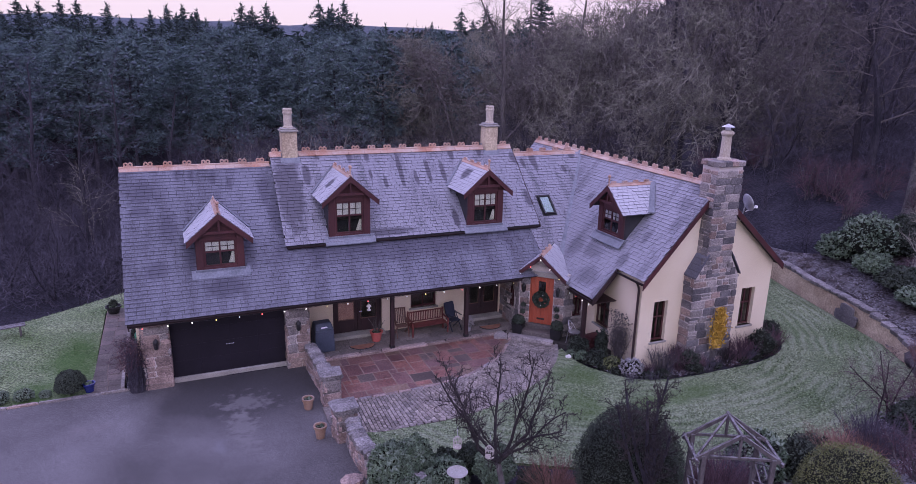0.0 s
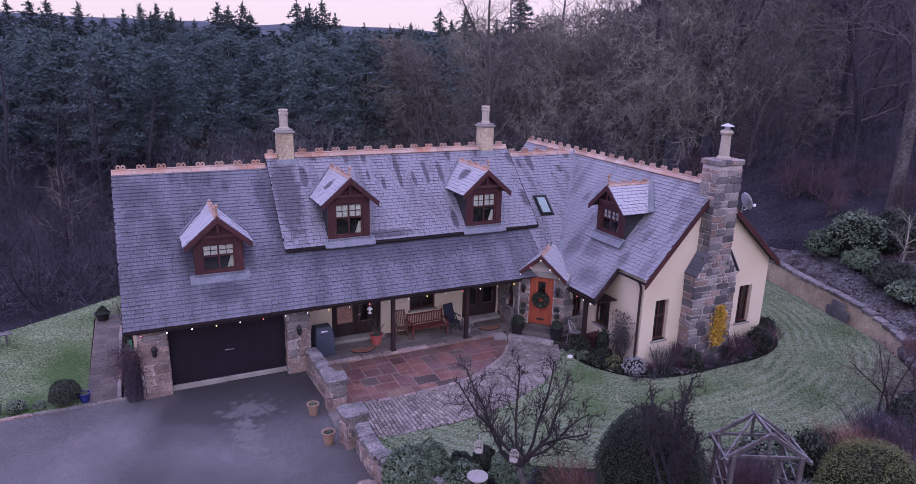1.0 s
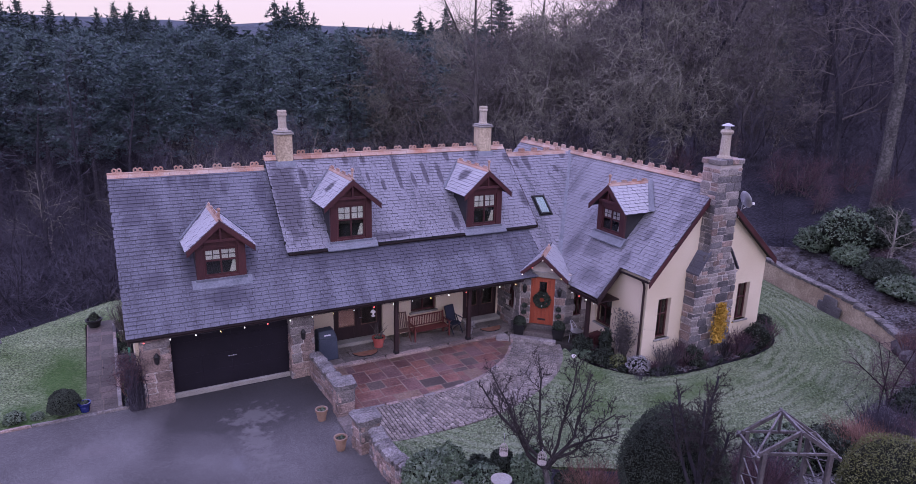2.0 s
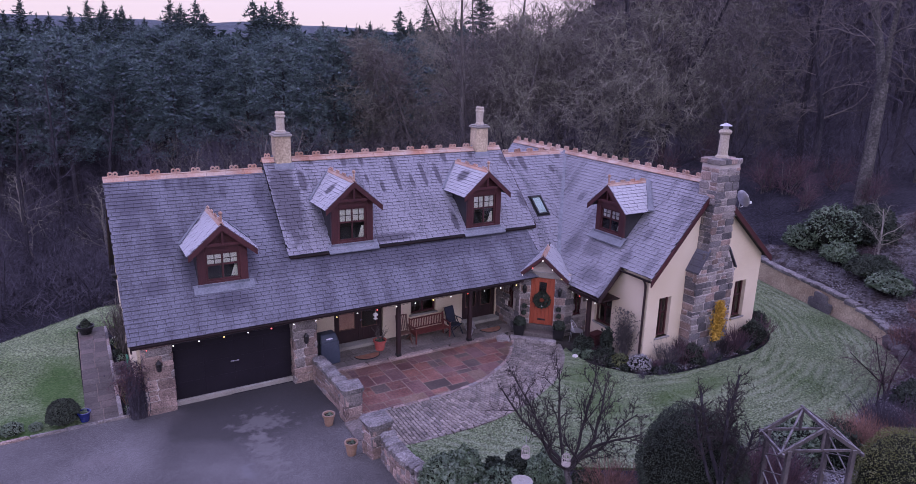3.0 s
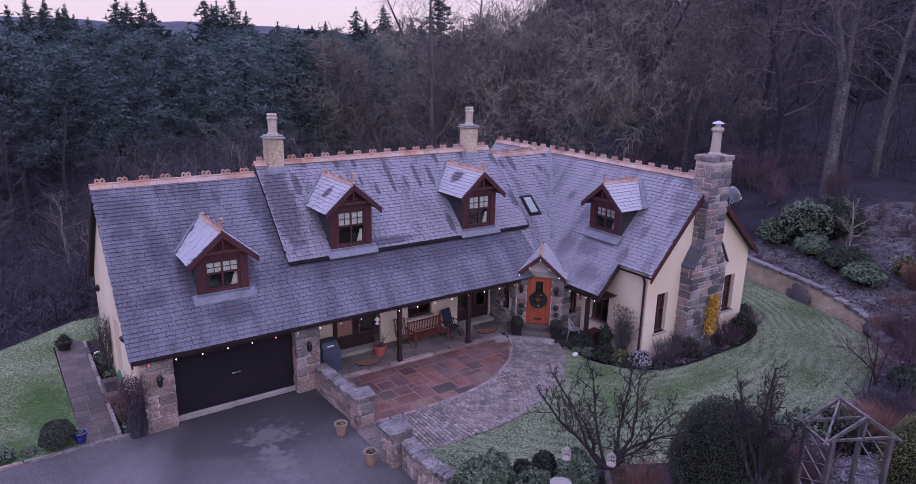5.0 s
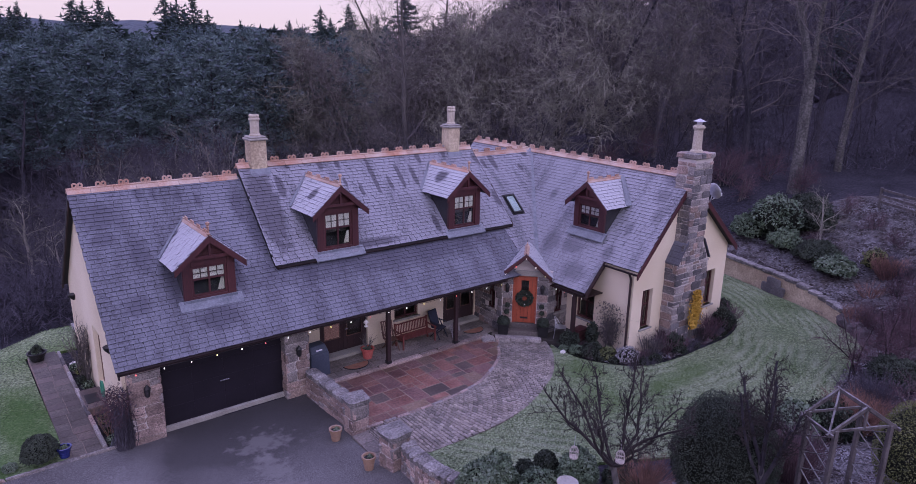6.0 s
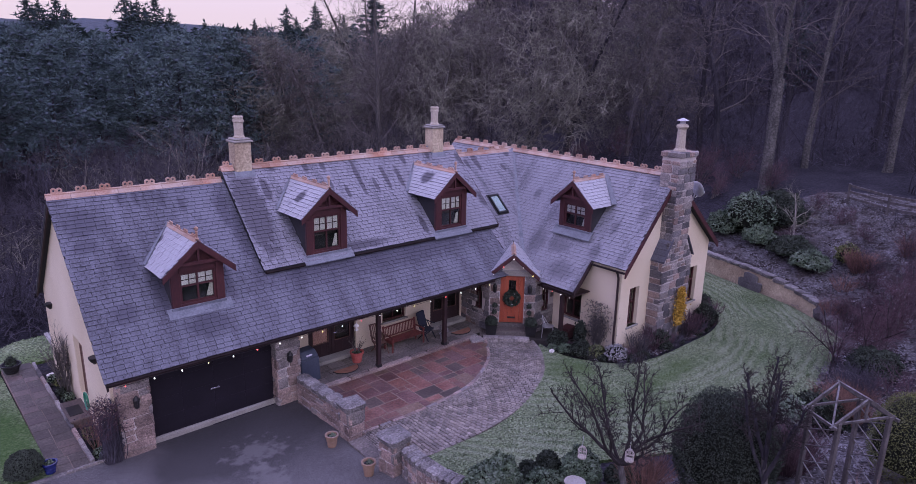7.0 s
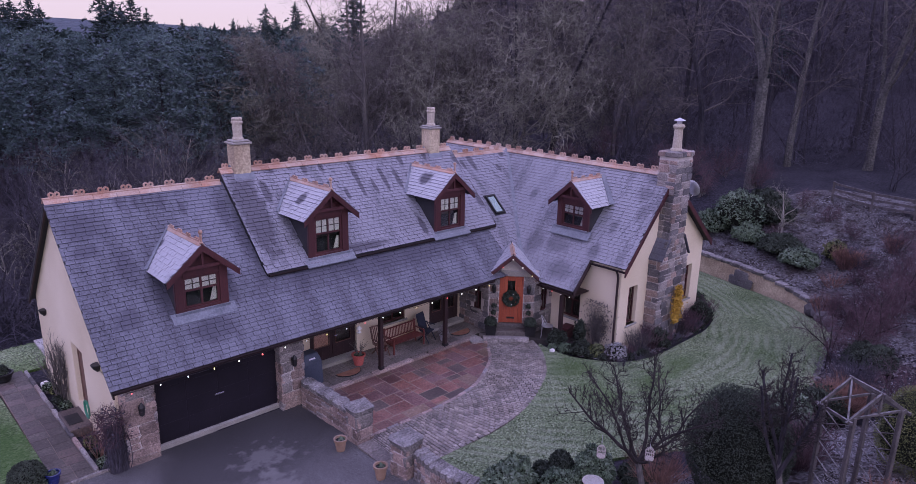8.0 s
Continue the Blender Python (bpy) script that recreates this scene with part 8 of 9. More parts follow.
def pruned_tree(x, y, fork, limbs, spread, length, seed, label, r0, low, bark, cfg, lean):
    """A hard-pruned tree: a short trunk, crooked limbs, and knuckled shoots along them."""
    z = ground(x, y) - 0.05
    t = thing("pruned_tree", pose(x, y, z), label, "tree", "pruned bare trees")
    rng = random.Random(seed)
    a, b = Geo(), Geo()
    top = Vector((*lean, fork - z))
    a.tube([(0, 0, -0.2), top * 0.4 + Vector((0.05, -0.04, 0)), top], [r0 * 1.25, r0, r0 * 0.9], 8)
    a.make("trunk", BARK, t)
    for k in range(limbs):
        ang = k * 6.283 / limbs + rng.uniform(-0.3, 0.3)
        s = spread * rng.uniform(0.35, 1.15)
        limb = Geo()
        grow([limb, b, b, b], top * rng.uniform(low, 1.0), Vector((s * math.cos(ang), s * math.sin(ang), 1)).normalized(), r0 * rng.uniform(0.5, 0.65), length * rng.uniform(0.85, 1.15), 0, cfg, rng, 0.5, 0.007)
        limb.make("limb", bark, t)
    b.make("crown", TWIG_BLACK, t)


SPUR = [(8, 6, 0.17, 0.02, 0.35, 10, 0.3, 50, 0.36), (4, 4, 0.28, 0.16, 0.45, 6, 0.15, 52, 0.42), (2, 3, 0.26, 0.14, 0.6, 6, 0.15, 50, 0.55), (1, 3, 0.2, 0.05, 0.4, 0, 0, 0, 0)]
POLLARD = [(7, 7, 0.08, 0.1, 0.55, 18, 0.4, 58, 0.22), (3, 4, 0.2, 0.12, 0.5, 6, 0.1, 45, 0.5), (2, 3, 0.2, 0.1, 0.5, 4, 0.1, 45, 0.5), (1, 3, 0.2, 0.05, 0.4, 0, 0, 0, 0)]
pruned_tree(7.05, -11.65, 2.2, 9, 1.3, 2.55, 11, "crooked pruned bare fruit tree with spurred branches", 0.075, 0.94, TWIG_BLACK, SPUR, (-0.17, 0.14))
pruned_tree(9.28, -13.82, 2.35, 7, 0.42, 2.25, 15, "tall pollarded bare tree with lichened stems and stubby upright branches", 0.075, 0.5, BARK_DK, POLLARD, (0.12, 0.16))

# bird bath and cages
bz = ground(6.2, -10.8)
t = thing("bird_bath", pose(6.2, -10.8, bz), "pale stone bird bath on a slender pedestal", "bird bath")
g = Geo()
g.lathe([(0.17, 0), (0.16, 0.06), (0.07, 0.12), (0.055, 1.6 - bz - 0.16), (0.09, 1.6 - bz - 0.1)], 14)
g.make("pedestal", CONCRETE, t)
g = Geo(pose(0, 0, 1.6 - bz))
g.lathe([(0.08, -0.1), (0.2, -0.05), (0.25, 0.0), (0.255, 0.015), (0.235, 0.012), (0.18, -0.025), (0.02, -0.04)], 20)
g.make("basin", CONCRETE, t)
for x, y, z in ((6.41, -12.04, 2.72), (6.08, -11.03, 2.43)):
    t = thing("bird_cage", pose(x, y, z), "small white wire bird-cage lantern hung in the bare tree", "bird cage", "hanging bird cages")
    g = Geo()
    g.lathe([(0.09, 0), (0.1, 0.015), (0.1, 0.03), (0.05, 0.035)], 14)
    g.make("cage_floor", WIRE, t)
    g = Geo()
    for k in range(14):
        a = 2 * math.pi * k / 14
        g.tube([(0.095 * math.cos(a), 0.095 * math.sin(a), 0.03), (0.095 * math.cos(a), 0.095 * math.sin(a), 0.2), (0.06 * math.cos(a), 0.06 * math.sin(a), 0.27), (0.005 * math.cos(a), 0.005 * math.sin(a), 0.3)], 0.004, 4)
    for zz in (0.11, 0.2):
        g.ring((0, 0, zz), (0, 0, 1), 0.099, 0.09, 0.008, 14)
    g.make("cage", WIRE, t)
    g = Geo()
    g.tube([(0, 0, 0.3), (0, 0, 0.55)], 0.005, 4)
    g.make("hook", STEEL, t)

# timber arbour
az = ground(10.3, -14.94)
t = thing("garden_arbour", pose(10.3, -14.94, az, 0, 0, -27), "weathered grey timber arbour with open gabled roof and trellis sides", "arbour")
hw, hl, ez, pz = 0.66, 0.4, 3.76 - az, 4.3 - az
for x in (-hw, hw):
    for y in (-hl, hl):
        g = Geo()
        g.box(x - 0.045, x + 0.045, y - 0.045, y + 0.045, -0.1, ez + 0.08, 0.006)
        g.make("post", GREYWOOD, t)
    g = Geo()
    g.beam((x * 1.22, -hl - 0.1, ez), (x * 1.22, hl + 0.1, ez), 0.05, 0.07)
    g.make("eave_rail", GREYWOOD, t)
    for k in range(5):
        z0 = 0.2 + k * (ez - 0.3) / 5
        z1 = z0 + (ez - 0.3) / 5
        for s in (-1, 1):
            g = Geo()
            g.beam((x, -hl * s, z0), (x, hl * s, z1), 0.035, 0.02)
            g.make("trellis_slat", GREYWOOD, t)
for y in (-hl, hl):
    for s in (-1, 1):
        g = Geo()
        g.beam((s * 0.86, y, ez - 0.04), (0, y, pz), 0.05, 0.08)
        g.make("rafter", GREYWOOD, t)
    g = Geo()
    g.beam((-0.78, y, ez + 0.06), (0.78, y, ez + 0.06), 0.04, 0.06)
    g.make("tie_beam", GREYWOOD, t)
    g = Geo()
    g.beam((0, y, ez + 0.06), (0, y, pz), 0.05, 0.05)
    g.make("king_post", GREYWOOD, t)
g = Geo()
g.beam((0, -hl - 0.08, pz), (0, hl + 0.08, pz), 0.05, 0.08)
g.make("ridge_beam", GREYWOOD, t)
for s in (-1, 1):
    g = Geo()
    g.beam((s * 0.82, -hl, ez), (0.0, hl, pz), 0.04, 0.04)
    g.make("brace", GREYWOOD, t)
t = thing("boulder", pose(4.3, -8.15, 0), "pinkish granite boulder at the edge of the drive", "boulder")
piece("boulder_body", rough_block(302, 0.2, 0.3).mesh("boulder_body", GRANITE_WARM), at_scale(pose(0, 0, 0), 0, 0, 0.1, 0.6, 0.45, 0.32), t)

# ---- bank to the east ----
for i, (x, y, w, h) in enumerate(((32.2, -2.2, 1.5, 2.0), (33.2, -3.6, 1.2, 1.5), (31.0, -3.3, 0.9, 0.9), (30.3, -5.3, 1.1, 0.9), (29.6, -6.6, 1.0, 0.8), (31.6, -0.9, 1.0, 1.2), (34.6, -2.6, 1.2, 1.3))):
    leafy_bush("rhododendron", x, y, ground(x, y) - 0.05, w, w * 0.9, h / 1.5, LEAF if i in (0, 2, 4, 5) else LEAF_DK, "dark glossy rhododendron on the frosty bank", 3600, 0.085, 240 + i, group="rhododendrons on the bank", lump=0.35)
twig_bush("red_dogwood", 30.2, -8.6, ground(30.2, -8.6), 1.0, 1.3, TWIG_RED, "spiky red-brown grass-like shrub on the bank", 250, stems=240, fork=3, spread=1.0, r0=0.014)
leafy_bush("bank_shrub", 30.8, -7.9, ground(30.8, -7.9), 0.6, 0.6, 0.6, LEAF_OLIVE, "olive evergreen shrub on the bank", 700, 0.08, 251, lump=0.3)
for i in range(12):
    q = random.Random(i + 70)
    x, y = q.uniform(27.5, 38), q.uniform(-13.5, -5.5)
    if edge_distance(x, y)[0] < 1.2:
        continue
    twig_bush("bank_shrub", x, y, ground(x, y), q.uniform(0.6, 1.1), q.uniform(0.6, 1.3), (TWIG, TWIG_DARK, TWIG_RED)[i % 3], "bare twiggy shrub on the frosty bank", 260 + i, stems=40, fork=4, group="bare shrubs on the bank")
twig_bush("bank_shrub", 26.5, -8.95, ground(26.5, -8.95) - 0.25, 0.9, 1.1, TWIG_RED, "rusty twiggy shrub at the wall end", 281, stems=70, fork=4)
for i, (x, y, s) in enumerate(((26.72, -8.45, 0.6), (26.5, -8.85, 0.7), (26.15, -9.2, 0.6), (25.75, -9.6, 0.5))):
    t = thing("rockery_boulder", pose(x, y, -0.25, 0, 0, 40 * i), "rough granite boulder at the foot of the bank", "boulder", "boulders at the bank")
    piece("boulder_body", rough_block(310 + i, 0.2, 0.28).mesh("boulder_body", GRANITE_DK), at_scale(pose(0, 0, 0), 0, 0, 0.28, s, s * 0.8, 0.62), t)
# frosted litter and tussocks strewn over the banks
def litter(name, poly, n, size, seed, label):
    r = random.Random(seed)
    x0, x1, y0, y1 = min(p[0] for p in poly), max(p[0] for p in poly), min(p[1] for p in poly), max(p[1] for p in poly)
    v, f = [], []
    while len(f) < n:
        x, y = r.uniform(x0, x1), r.uniform(y0, y1)
        if not inside_poly(x, y, poly) or noise.noise((x * 0.7, y * 0.7, seed)) < r.uniform(-0.5, 0.3):
            continue
        s, a = size * r.uniform(0.5, 1.4), r.uniform(0, 6.283)
        c, d = math.cos(a) * s, math.sin(a) * s
        z = ground(x, y) + 0.05
        k = len(v)
        t1, t2 = r.uniform(-0.5, 0.9) * s, r.uniform(-0.3, 0.5) * s
        v += [(x - c, y - d, z), (x + d * 0.5, y - c * 0.5, z + t2), (x + c, y + d, z + t1), (x - d * 0.5, y + c * 0.5, z + t2)]
        f.append((k, k + 1, k + 2, k + 3))
    g = Geo()
    g.raw(v, f)
    g.make(name, FLAKE, None, label, category="leaf litter", kind="stuff")


litter("bank_litter", [(30.5, -0.5), (28.6, -4.2), (26.6, -8.9), (22.5, -12), (24, -16), (37, -16), (38, -4)], 22000, 0.06, 1.0, "frosted leaves and tussocks strewn over the bank")
litter("garden_litter", [(8.0, -10.8), (12, -11.6), (18, -12), (19, -14), (16, -17.5), (11, -17), (9, -14)], 9000, 0.045, 2.0, "frosted leaves strewn under the garden shrubs")
litter("bank_litter", [(17.0, -11.7), (20, -11.0), (24.3, -10.0), (26.3, -9.2), (24.5, -16), (17, -17)], 9000, 0.06, 4.0, "frosted leaves under the purple shrubs")
litter("bed_litter", [(14.6, -3.0), (15.9, -3.4), (16.0, -4.9), (22.5, -4.9), (23.8, -3.0), (24.4, -4.0), (23.0, -5.4), (21.3, -6.0), (17.2, -6.0), (15.6, -5.5), (14.7, -4.4)], 2500, 0.05, 3.0, "fallen leaves in the house bed")
# post and rail fence
fence = thing("rail_fence", pose(0, 0, 0), "weathered grey post-and-rail fence at the wood's edge", "fence")
FL = [(36.9, -5.4), (36.5, -7.6), (36.1, -9.8), (35.7, -12.0), (35.2, -14.2), (34.6, -16.4)]
for i, (x, y) in enumerate(FL):
    g = Geo()
    z = ground(x, y)
    g.box(x - 0.06, x + 0.06, y - 0.06, y + 0.06, z - 0.2, z + 1.2, 0.01)
    g.make("post", GREYWOOD, fence)
    if i:
        px, py = FL[i - 1]
        for k in range(3):
            g = Geo()
            g.beam((px, py, ground(px, py) + 0.4 + k * 0.34), (x, y, z + 0.4 + k * 0.34), 0.05, 0.14)
            g.make("rail", GREYWOOD, fence)

# ---- the woods ----
TREE = [(8, 6, 0.05, 0.02, 0.25, 18, 0.2, 54, 0.36), (4, 4, 0.2, 0.05, 0.3, 6, 0.2, 46, 0.52), (3, 3, 0.22, 0.03, 0.35, 5, 0.2, 42, 0.55), (1, 3, 0.22, 0.0, 0.4, 4, 0.15, 40, 0.62), (1, 3, 0.18, -0.02, 0.4, 0, 0, 0, 0)]
SCRUB = [(4, 5, 0.2, 0.03, 0.35, 8, 0.12, 48, 0.6), (2, 4, 0.28, 0.04, 0.35, 6, 0.2, 46, 0.55), (1, 3, 0.28, 0.02, 0.4, 5, 0.15, 46, 0.58), (1, 3, 0.2, 0.0, 0.4, 0, 0, 0, 0)]
SMALL = [(6, 6, 0.12, 0.03, 0.35, 9, 0.15, 46, 0.6), (4, 4, 0.2, 0.04, 0.35, 5, 0.2, 44, 0.55), (3, 3, 0.22, 0.02, 0.4, 5, 0.2, 42, 0.55), (2, 3, 0.2, 0.0, 0.4, 3, 0.2, 40, 0.6), (1, 3, 0.1, 0, 0.5, 0, 0, 0, 0)]


def tree_meshes(seed, cfg, h, r, bark, twig, stems=1, thin=0.3, least=0.0):
    rng = random.Random(seed)
    a, b = Geo(), Geo()
    for k in range(stems):
        ang = seed + k * 2.3
        lean = 0.03 if stems == 1 else 0.13
        grow([a, b, b, b, b], (0.2 * k, 0, -0.3), Vector((lean * math.cos(ang), lean * math.sin(ang), 1)), r, h, 0, cfg, rng, thin if stems < 3 else 0.62, least)
    return a.mesh("trunk", bark), b.mesh("crown", twig)


def place_tree(name, meshes, x, y, s, rz, label, group, category="tree", z=None):
    t = thing(name, pose(x, y, ground(x, y) - 0.1 if z is None else z, 0, 0, rz) @ Matrix.Scale(s, 4), label, category, group)
    for nm, me in zip(("trunk", "crown"), meshes):
        o = new(nm, me)
        o.parent = t
    return t


def conifer(seed, h, spread, mat, kind):
    """A 'pine' carries rounded puffs of needles on its upper limbs; a 'spruce' is a ragged spire of drooping sprays."""
    rng = random.Random(seed)
    a, b = Geo(), Geo()
    a.tube([(0, 0, -0.3), (0.05, 0, h * 0.5), (0, 0.03, h)], [h * 0.014, h * 0.009, 0.02], 6)
    v, f, dark = [], [], []
    up = Vector((0, 0, 1))

    def needles(q, d, n, rad, flat, long, lift):
        for c in range(n):
            e = Vector((rng.gauss(0, 1), rng.gauss(0, 1), rng.gauss(lift, 0.6))).normalized()
            at = q + Vector((e.x * rad, e.y * rad, e.z * rad * flat)) * rng.uniform(0.45, 1.05)
            e = (e + d * 0.4 + Vector((rng.gauss(0, 0.5), rng.gauss(0, 0.5), rng.gauss(0, 0.4)))).normalized()
            w = e.cross(Vector((rng.gauss(0, 1), rng.gauss(0, 1), rng.gauss(0, 1)))).normalized()
            s = long * rng.uniform(0.6, 1.3)
            i = len(v)
            v.extend((at - w * 0.15 * s, at + w * 0.15 * s, at + e * s))
            f.append((i, i + 1, i + 2))

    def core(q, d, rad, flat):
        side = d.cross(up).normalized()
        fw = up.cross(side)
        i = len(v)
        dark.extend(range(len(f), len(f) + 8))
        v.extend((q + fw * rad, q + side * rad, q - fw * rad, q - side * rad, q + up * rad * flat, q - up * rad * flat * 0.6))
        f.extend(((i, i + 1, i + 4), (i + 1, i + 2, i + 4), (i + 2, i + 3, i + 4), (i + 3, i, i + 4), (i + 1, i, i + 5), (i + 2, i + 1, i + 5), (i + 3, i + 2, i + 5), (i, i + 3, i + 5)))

    if kind == "pine":
        for k in range(58):
            u = (k + 0.5) / 58
            t = 0.34 + 0.66 * u
            L = spread * (0.5 + 0.55 * math.sin(math.pi * min(1.0, u * 0.85 + 0.15))) * (1.08 - u ** 4) * rng.uniform(0.6, 1.1)
            ang = k * 2.4 + rng.uniform(-0.4, 0.4)
            d = Vector((math.cos(ang), math.sin(ang), 0.15 + 0.5 * u)).normalized()
            p0 = Vector((0, 0, h * t * 0.97))
            if L > 0.5:
                a.tube([p0, p0 + d * L * 0.8], [0.03, 0.01], 3, cap=False)
            for j in range(4):
                q = p0 + d * L * (0.3 + 0.7 * (j + rng.random()) / 4) + Vector((rng.gauss(0, 0.35), rng.gauss(0, 0.35), rng.gauss(0, 0.5)))
                rad = rng.uniform(0.34, 0.66)
                core(q, d, rad * 0.45, 0.7)
                needles(q, d, 40, rad, 0.75, 0.26, 0.15)
    else:
        for k in range(90):
            u = 0.36 + 0.64 * (k / 90) ** 0.85
            L = spread * (1.02 - u) ** 0.9 * rng.choice((0.55, 0.8, 1.0, 1.15)) * rng.uniform(0.8, 1.1)
            ang = k * 2.4 + rng.uniform(-0.5, 0.5)
            d = Vector((math.cos(ang), math.sin(ang), -0.25 + 0.6 * u + rng.gauss(0, 0.12))).normalized()
            p0 = Vector((0, 0, h * (0.1 + 0.88 * u)))
            m = max(2, int(L / 0.5))
            side = d.cross(up).normalized()
            for j in range(m):
                q = p0 + d * L * (j + rng.random()) / m + side * rng.gauss(0, 0.1 * L) - up * 0.1 * (j / m) * L
                k0 = min(1.0, 0.25 + 0.45 * L)
                if j < m * 0.7:
                    core(q, d, 0.3 * k0, 0.5)
                needles(q, d * 1.6 + side * rng.gauss(0, 0.6), 10, 0.28 * k0, 0.6, 0.46 * (0.5 + 0.5 * k0), -0.15)
        needles(Vector((0, 0, h * 0.985)), up * 3, 12, 0.06, 5.0, 0.4, 0.6)
    b.raw([tuple(p) for p in v], f)
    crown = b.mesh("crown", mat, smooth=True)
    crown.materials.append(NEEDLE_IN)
    # core facets get the needle colour with shade painted in
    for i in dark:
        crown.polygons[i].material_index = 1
    return a.mesh("trunk", BARK_DK), crown


CX, CY = 0.0, -22.0


def polar(az, dist):
    return CX + dist * math.sin(radians(az)), CY + dist * math.cos(radians(az))


FINE = [(7, 6, 0.13, 0.02, 0.2, 22, 0.12, 60, 0.42), (5, 4, 0.34, 0.04, 0.3, 8, 0.1, 52, 0.5), (4, 3, 0.4, 0.0, 0.35, 6, 0.1, 50, 0.55), (2, 3, 0.4, -0.03, 0.4, 5, 0.1, 48, 0.6), (1, 3, 0.2, -0.02, 0.4, 0, 0, 0, 0)]
BIG = [tree_meshes(400 + i, TREE, 17, 0.27, BARK, TWIG) for i in range(4)]


def forked_tree(seed, fork, r, h):
    """A stout trunk that parts into two rising limbs and a lesser one."""
    rng = random.Random(seed)
    a, b = Geo(), Geo()
    top = Vector((0.25, 0.0, fork))
    a.tube([(0, 0, -0.4), (0.05, 0.03, 0.5), (0.12, 0, fork * 0.5), top], [r * 1.35, r * 1.05, r * 0.95, r], 9)
    for d, k, t in (((0.16, 0.05, 1), 0.78, 1.0), ((-0.22, 0.02, 1), 0.55, 0.97), ((0.75, 0.2, 1), 0.36, 1.02)):
        grow([a, b, b, b, b], top * t - Vector((0, 0, 0.15)), Vector(d), r * k, (h - fork) * (0.75 + 0.3 * k), 0, TREE, rng, 0.3)
    return a.mesh("trunk", BARK_LICHEN), b.mesh("crown", TWIG)


FORK = [forked_tree(410, 6.6, 0.33, 19.0), forked_tree(411, 4.5, 0.26, 18.0)]
PALE = [tree_meshes(420 + i, SMALL, 6.0, 0.13, BARK_PALE, TWIG_PALE, thin=0.66) for i in range(2)]
BUSH = [tree_meshes(430 + i, SCRUB, 3.2, 0.028, BARK_DK, TWIG_DARK if i % 2 else TWIG, stems=3) for i in range(4)]
PINE = [conifer(440 + i, 13.0, 3.3, NEEDLE, "pine") for i in range(5)]
def recoloured(me, mat):
    c = me.copy()
    c.materials.clear()
    c.materials.append(mat)
    return c


HOAR = [tree_meshes(470 + i, FINE, 16, 0.2, BARK, TWIG_PALE, least=0.022) for i in range(2)]
HOAR += [(m[0], recoloured(m[1], TWIG)) for m in HOAR]
LACE = [(recoloured(m[0], BARK_PALE), recoloured(m[1], TWIG_PALE)) for m in BUSH[:2]]
LICHEN = [(recoloured(m[0], BARK_LICHEN), m[1]) for m in BIG]
# darker copies of the big trees, the wood's shade put into their colours
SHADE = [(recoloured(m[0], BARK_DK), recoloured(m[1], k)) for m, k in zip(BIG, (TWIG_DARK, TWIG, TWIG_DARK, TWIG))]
SPRUCE = [conifer(450 + i, 17.0, 7.4, NEEDLE_DK, "spruce") for i in range(3)]

PURPLE = [tree_meshes(460 + i, SCRUB, 3.4, 0.06, BARK, TWIG_PURPLE, stems=7) for i in range(2)]
wr = random.Random(77)
for x, y, s, k in ((25.4, -11.9, 0.62, 1), (27.5, -11.5, 0.6, 0), (22.0, -11.8, 0.45, 0), (23.9, -11.8, 0.45, 1), (26.2, -10.6, 0.4, 0), (24.3, -12.2, 0.55, 0), (26.3, -12.6, 0.55, 1), (17.6, -14.0, 0.5, 0), (28.4, -9.8, 0.4, 1), (28.8, -12.6, 0.55, 0), (27.4, -14.2, 0.6, 1), (26.35, -9.35, 0.42, 0), (25.5, -10.5, 0.4, 1)):
    place_tree("purple_shrub", PURPLE[k], x, y, s, x * 77, "tall dark purple-brown bare shrub on the bank", "purple shrubs on the bank", "shrub")
CROWN = [(5, 5, 0.2, 0.0, 0.35, 11, 0.3, 58, 0.5), (3, 4, 0.34, -0.04, 0.35, 7, 0.15, 52, 0.55), (2, 3, 0.36, -0.08, 0.4, 7, 0.15, 48, 0.6), (1, 3, 0.3, -0.1, 0.4, 0, 0, 0, 0)]
PLUM = tree_meshes(480, CROWN, 2.7, 0.034, TWIG_BLACK, TWIG_PURPLE, stems=4)
place_tree("plum_tree", PLUM, 21.25, -11.15, 1.0, 20, "small spreading tree with dense purple-brown bare twigs", "purple trees on the bank")
place_tree("plum_tree", PLUM, 22.6, -12.0, 0.95, 140, "small spreading tree with dense purple-brown bare twigs", "purple trees on the bank")
place_tree("plum_tree", PLUM, 25.6, -12.4, 1.0, 250, "small spreading tree with dense purple-brown bare twigs", "purple trees on the bank")
leafy_bush("juniper_bush", 20.7, -12.6, ground(20.7, -12.6) - 0.05, 0.95, 0.85, 0.62, LEAF_DK, "low dark spreading juniper on the bank", 5000, 0.05, 232, lump=0.3)
WOOD = "bare trees in the wood behind the house"
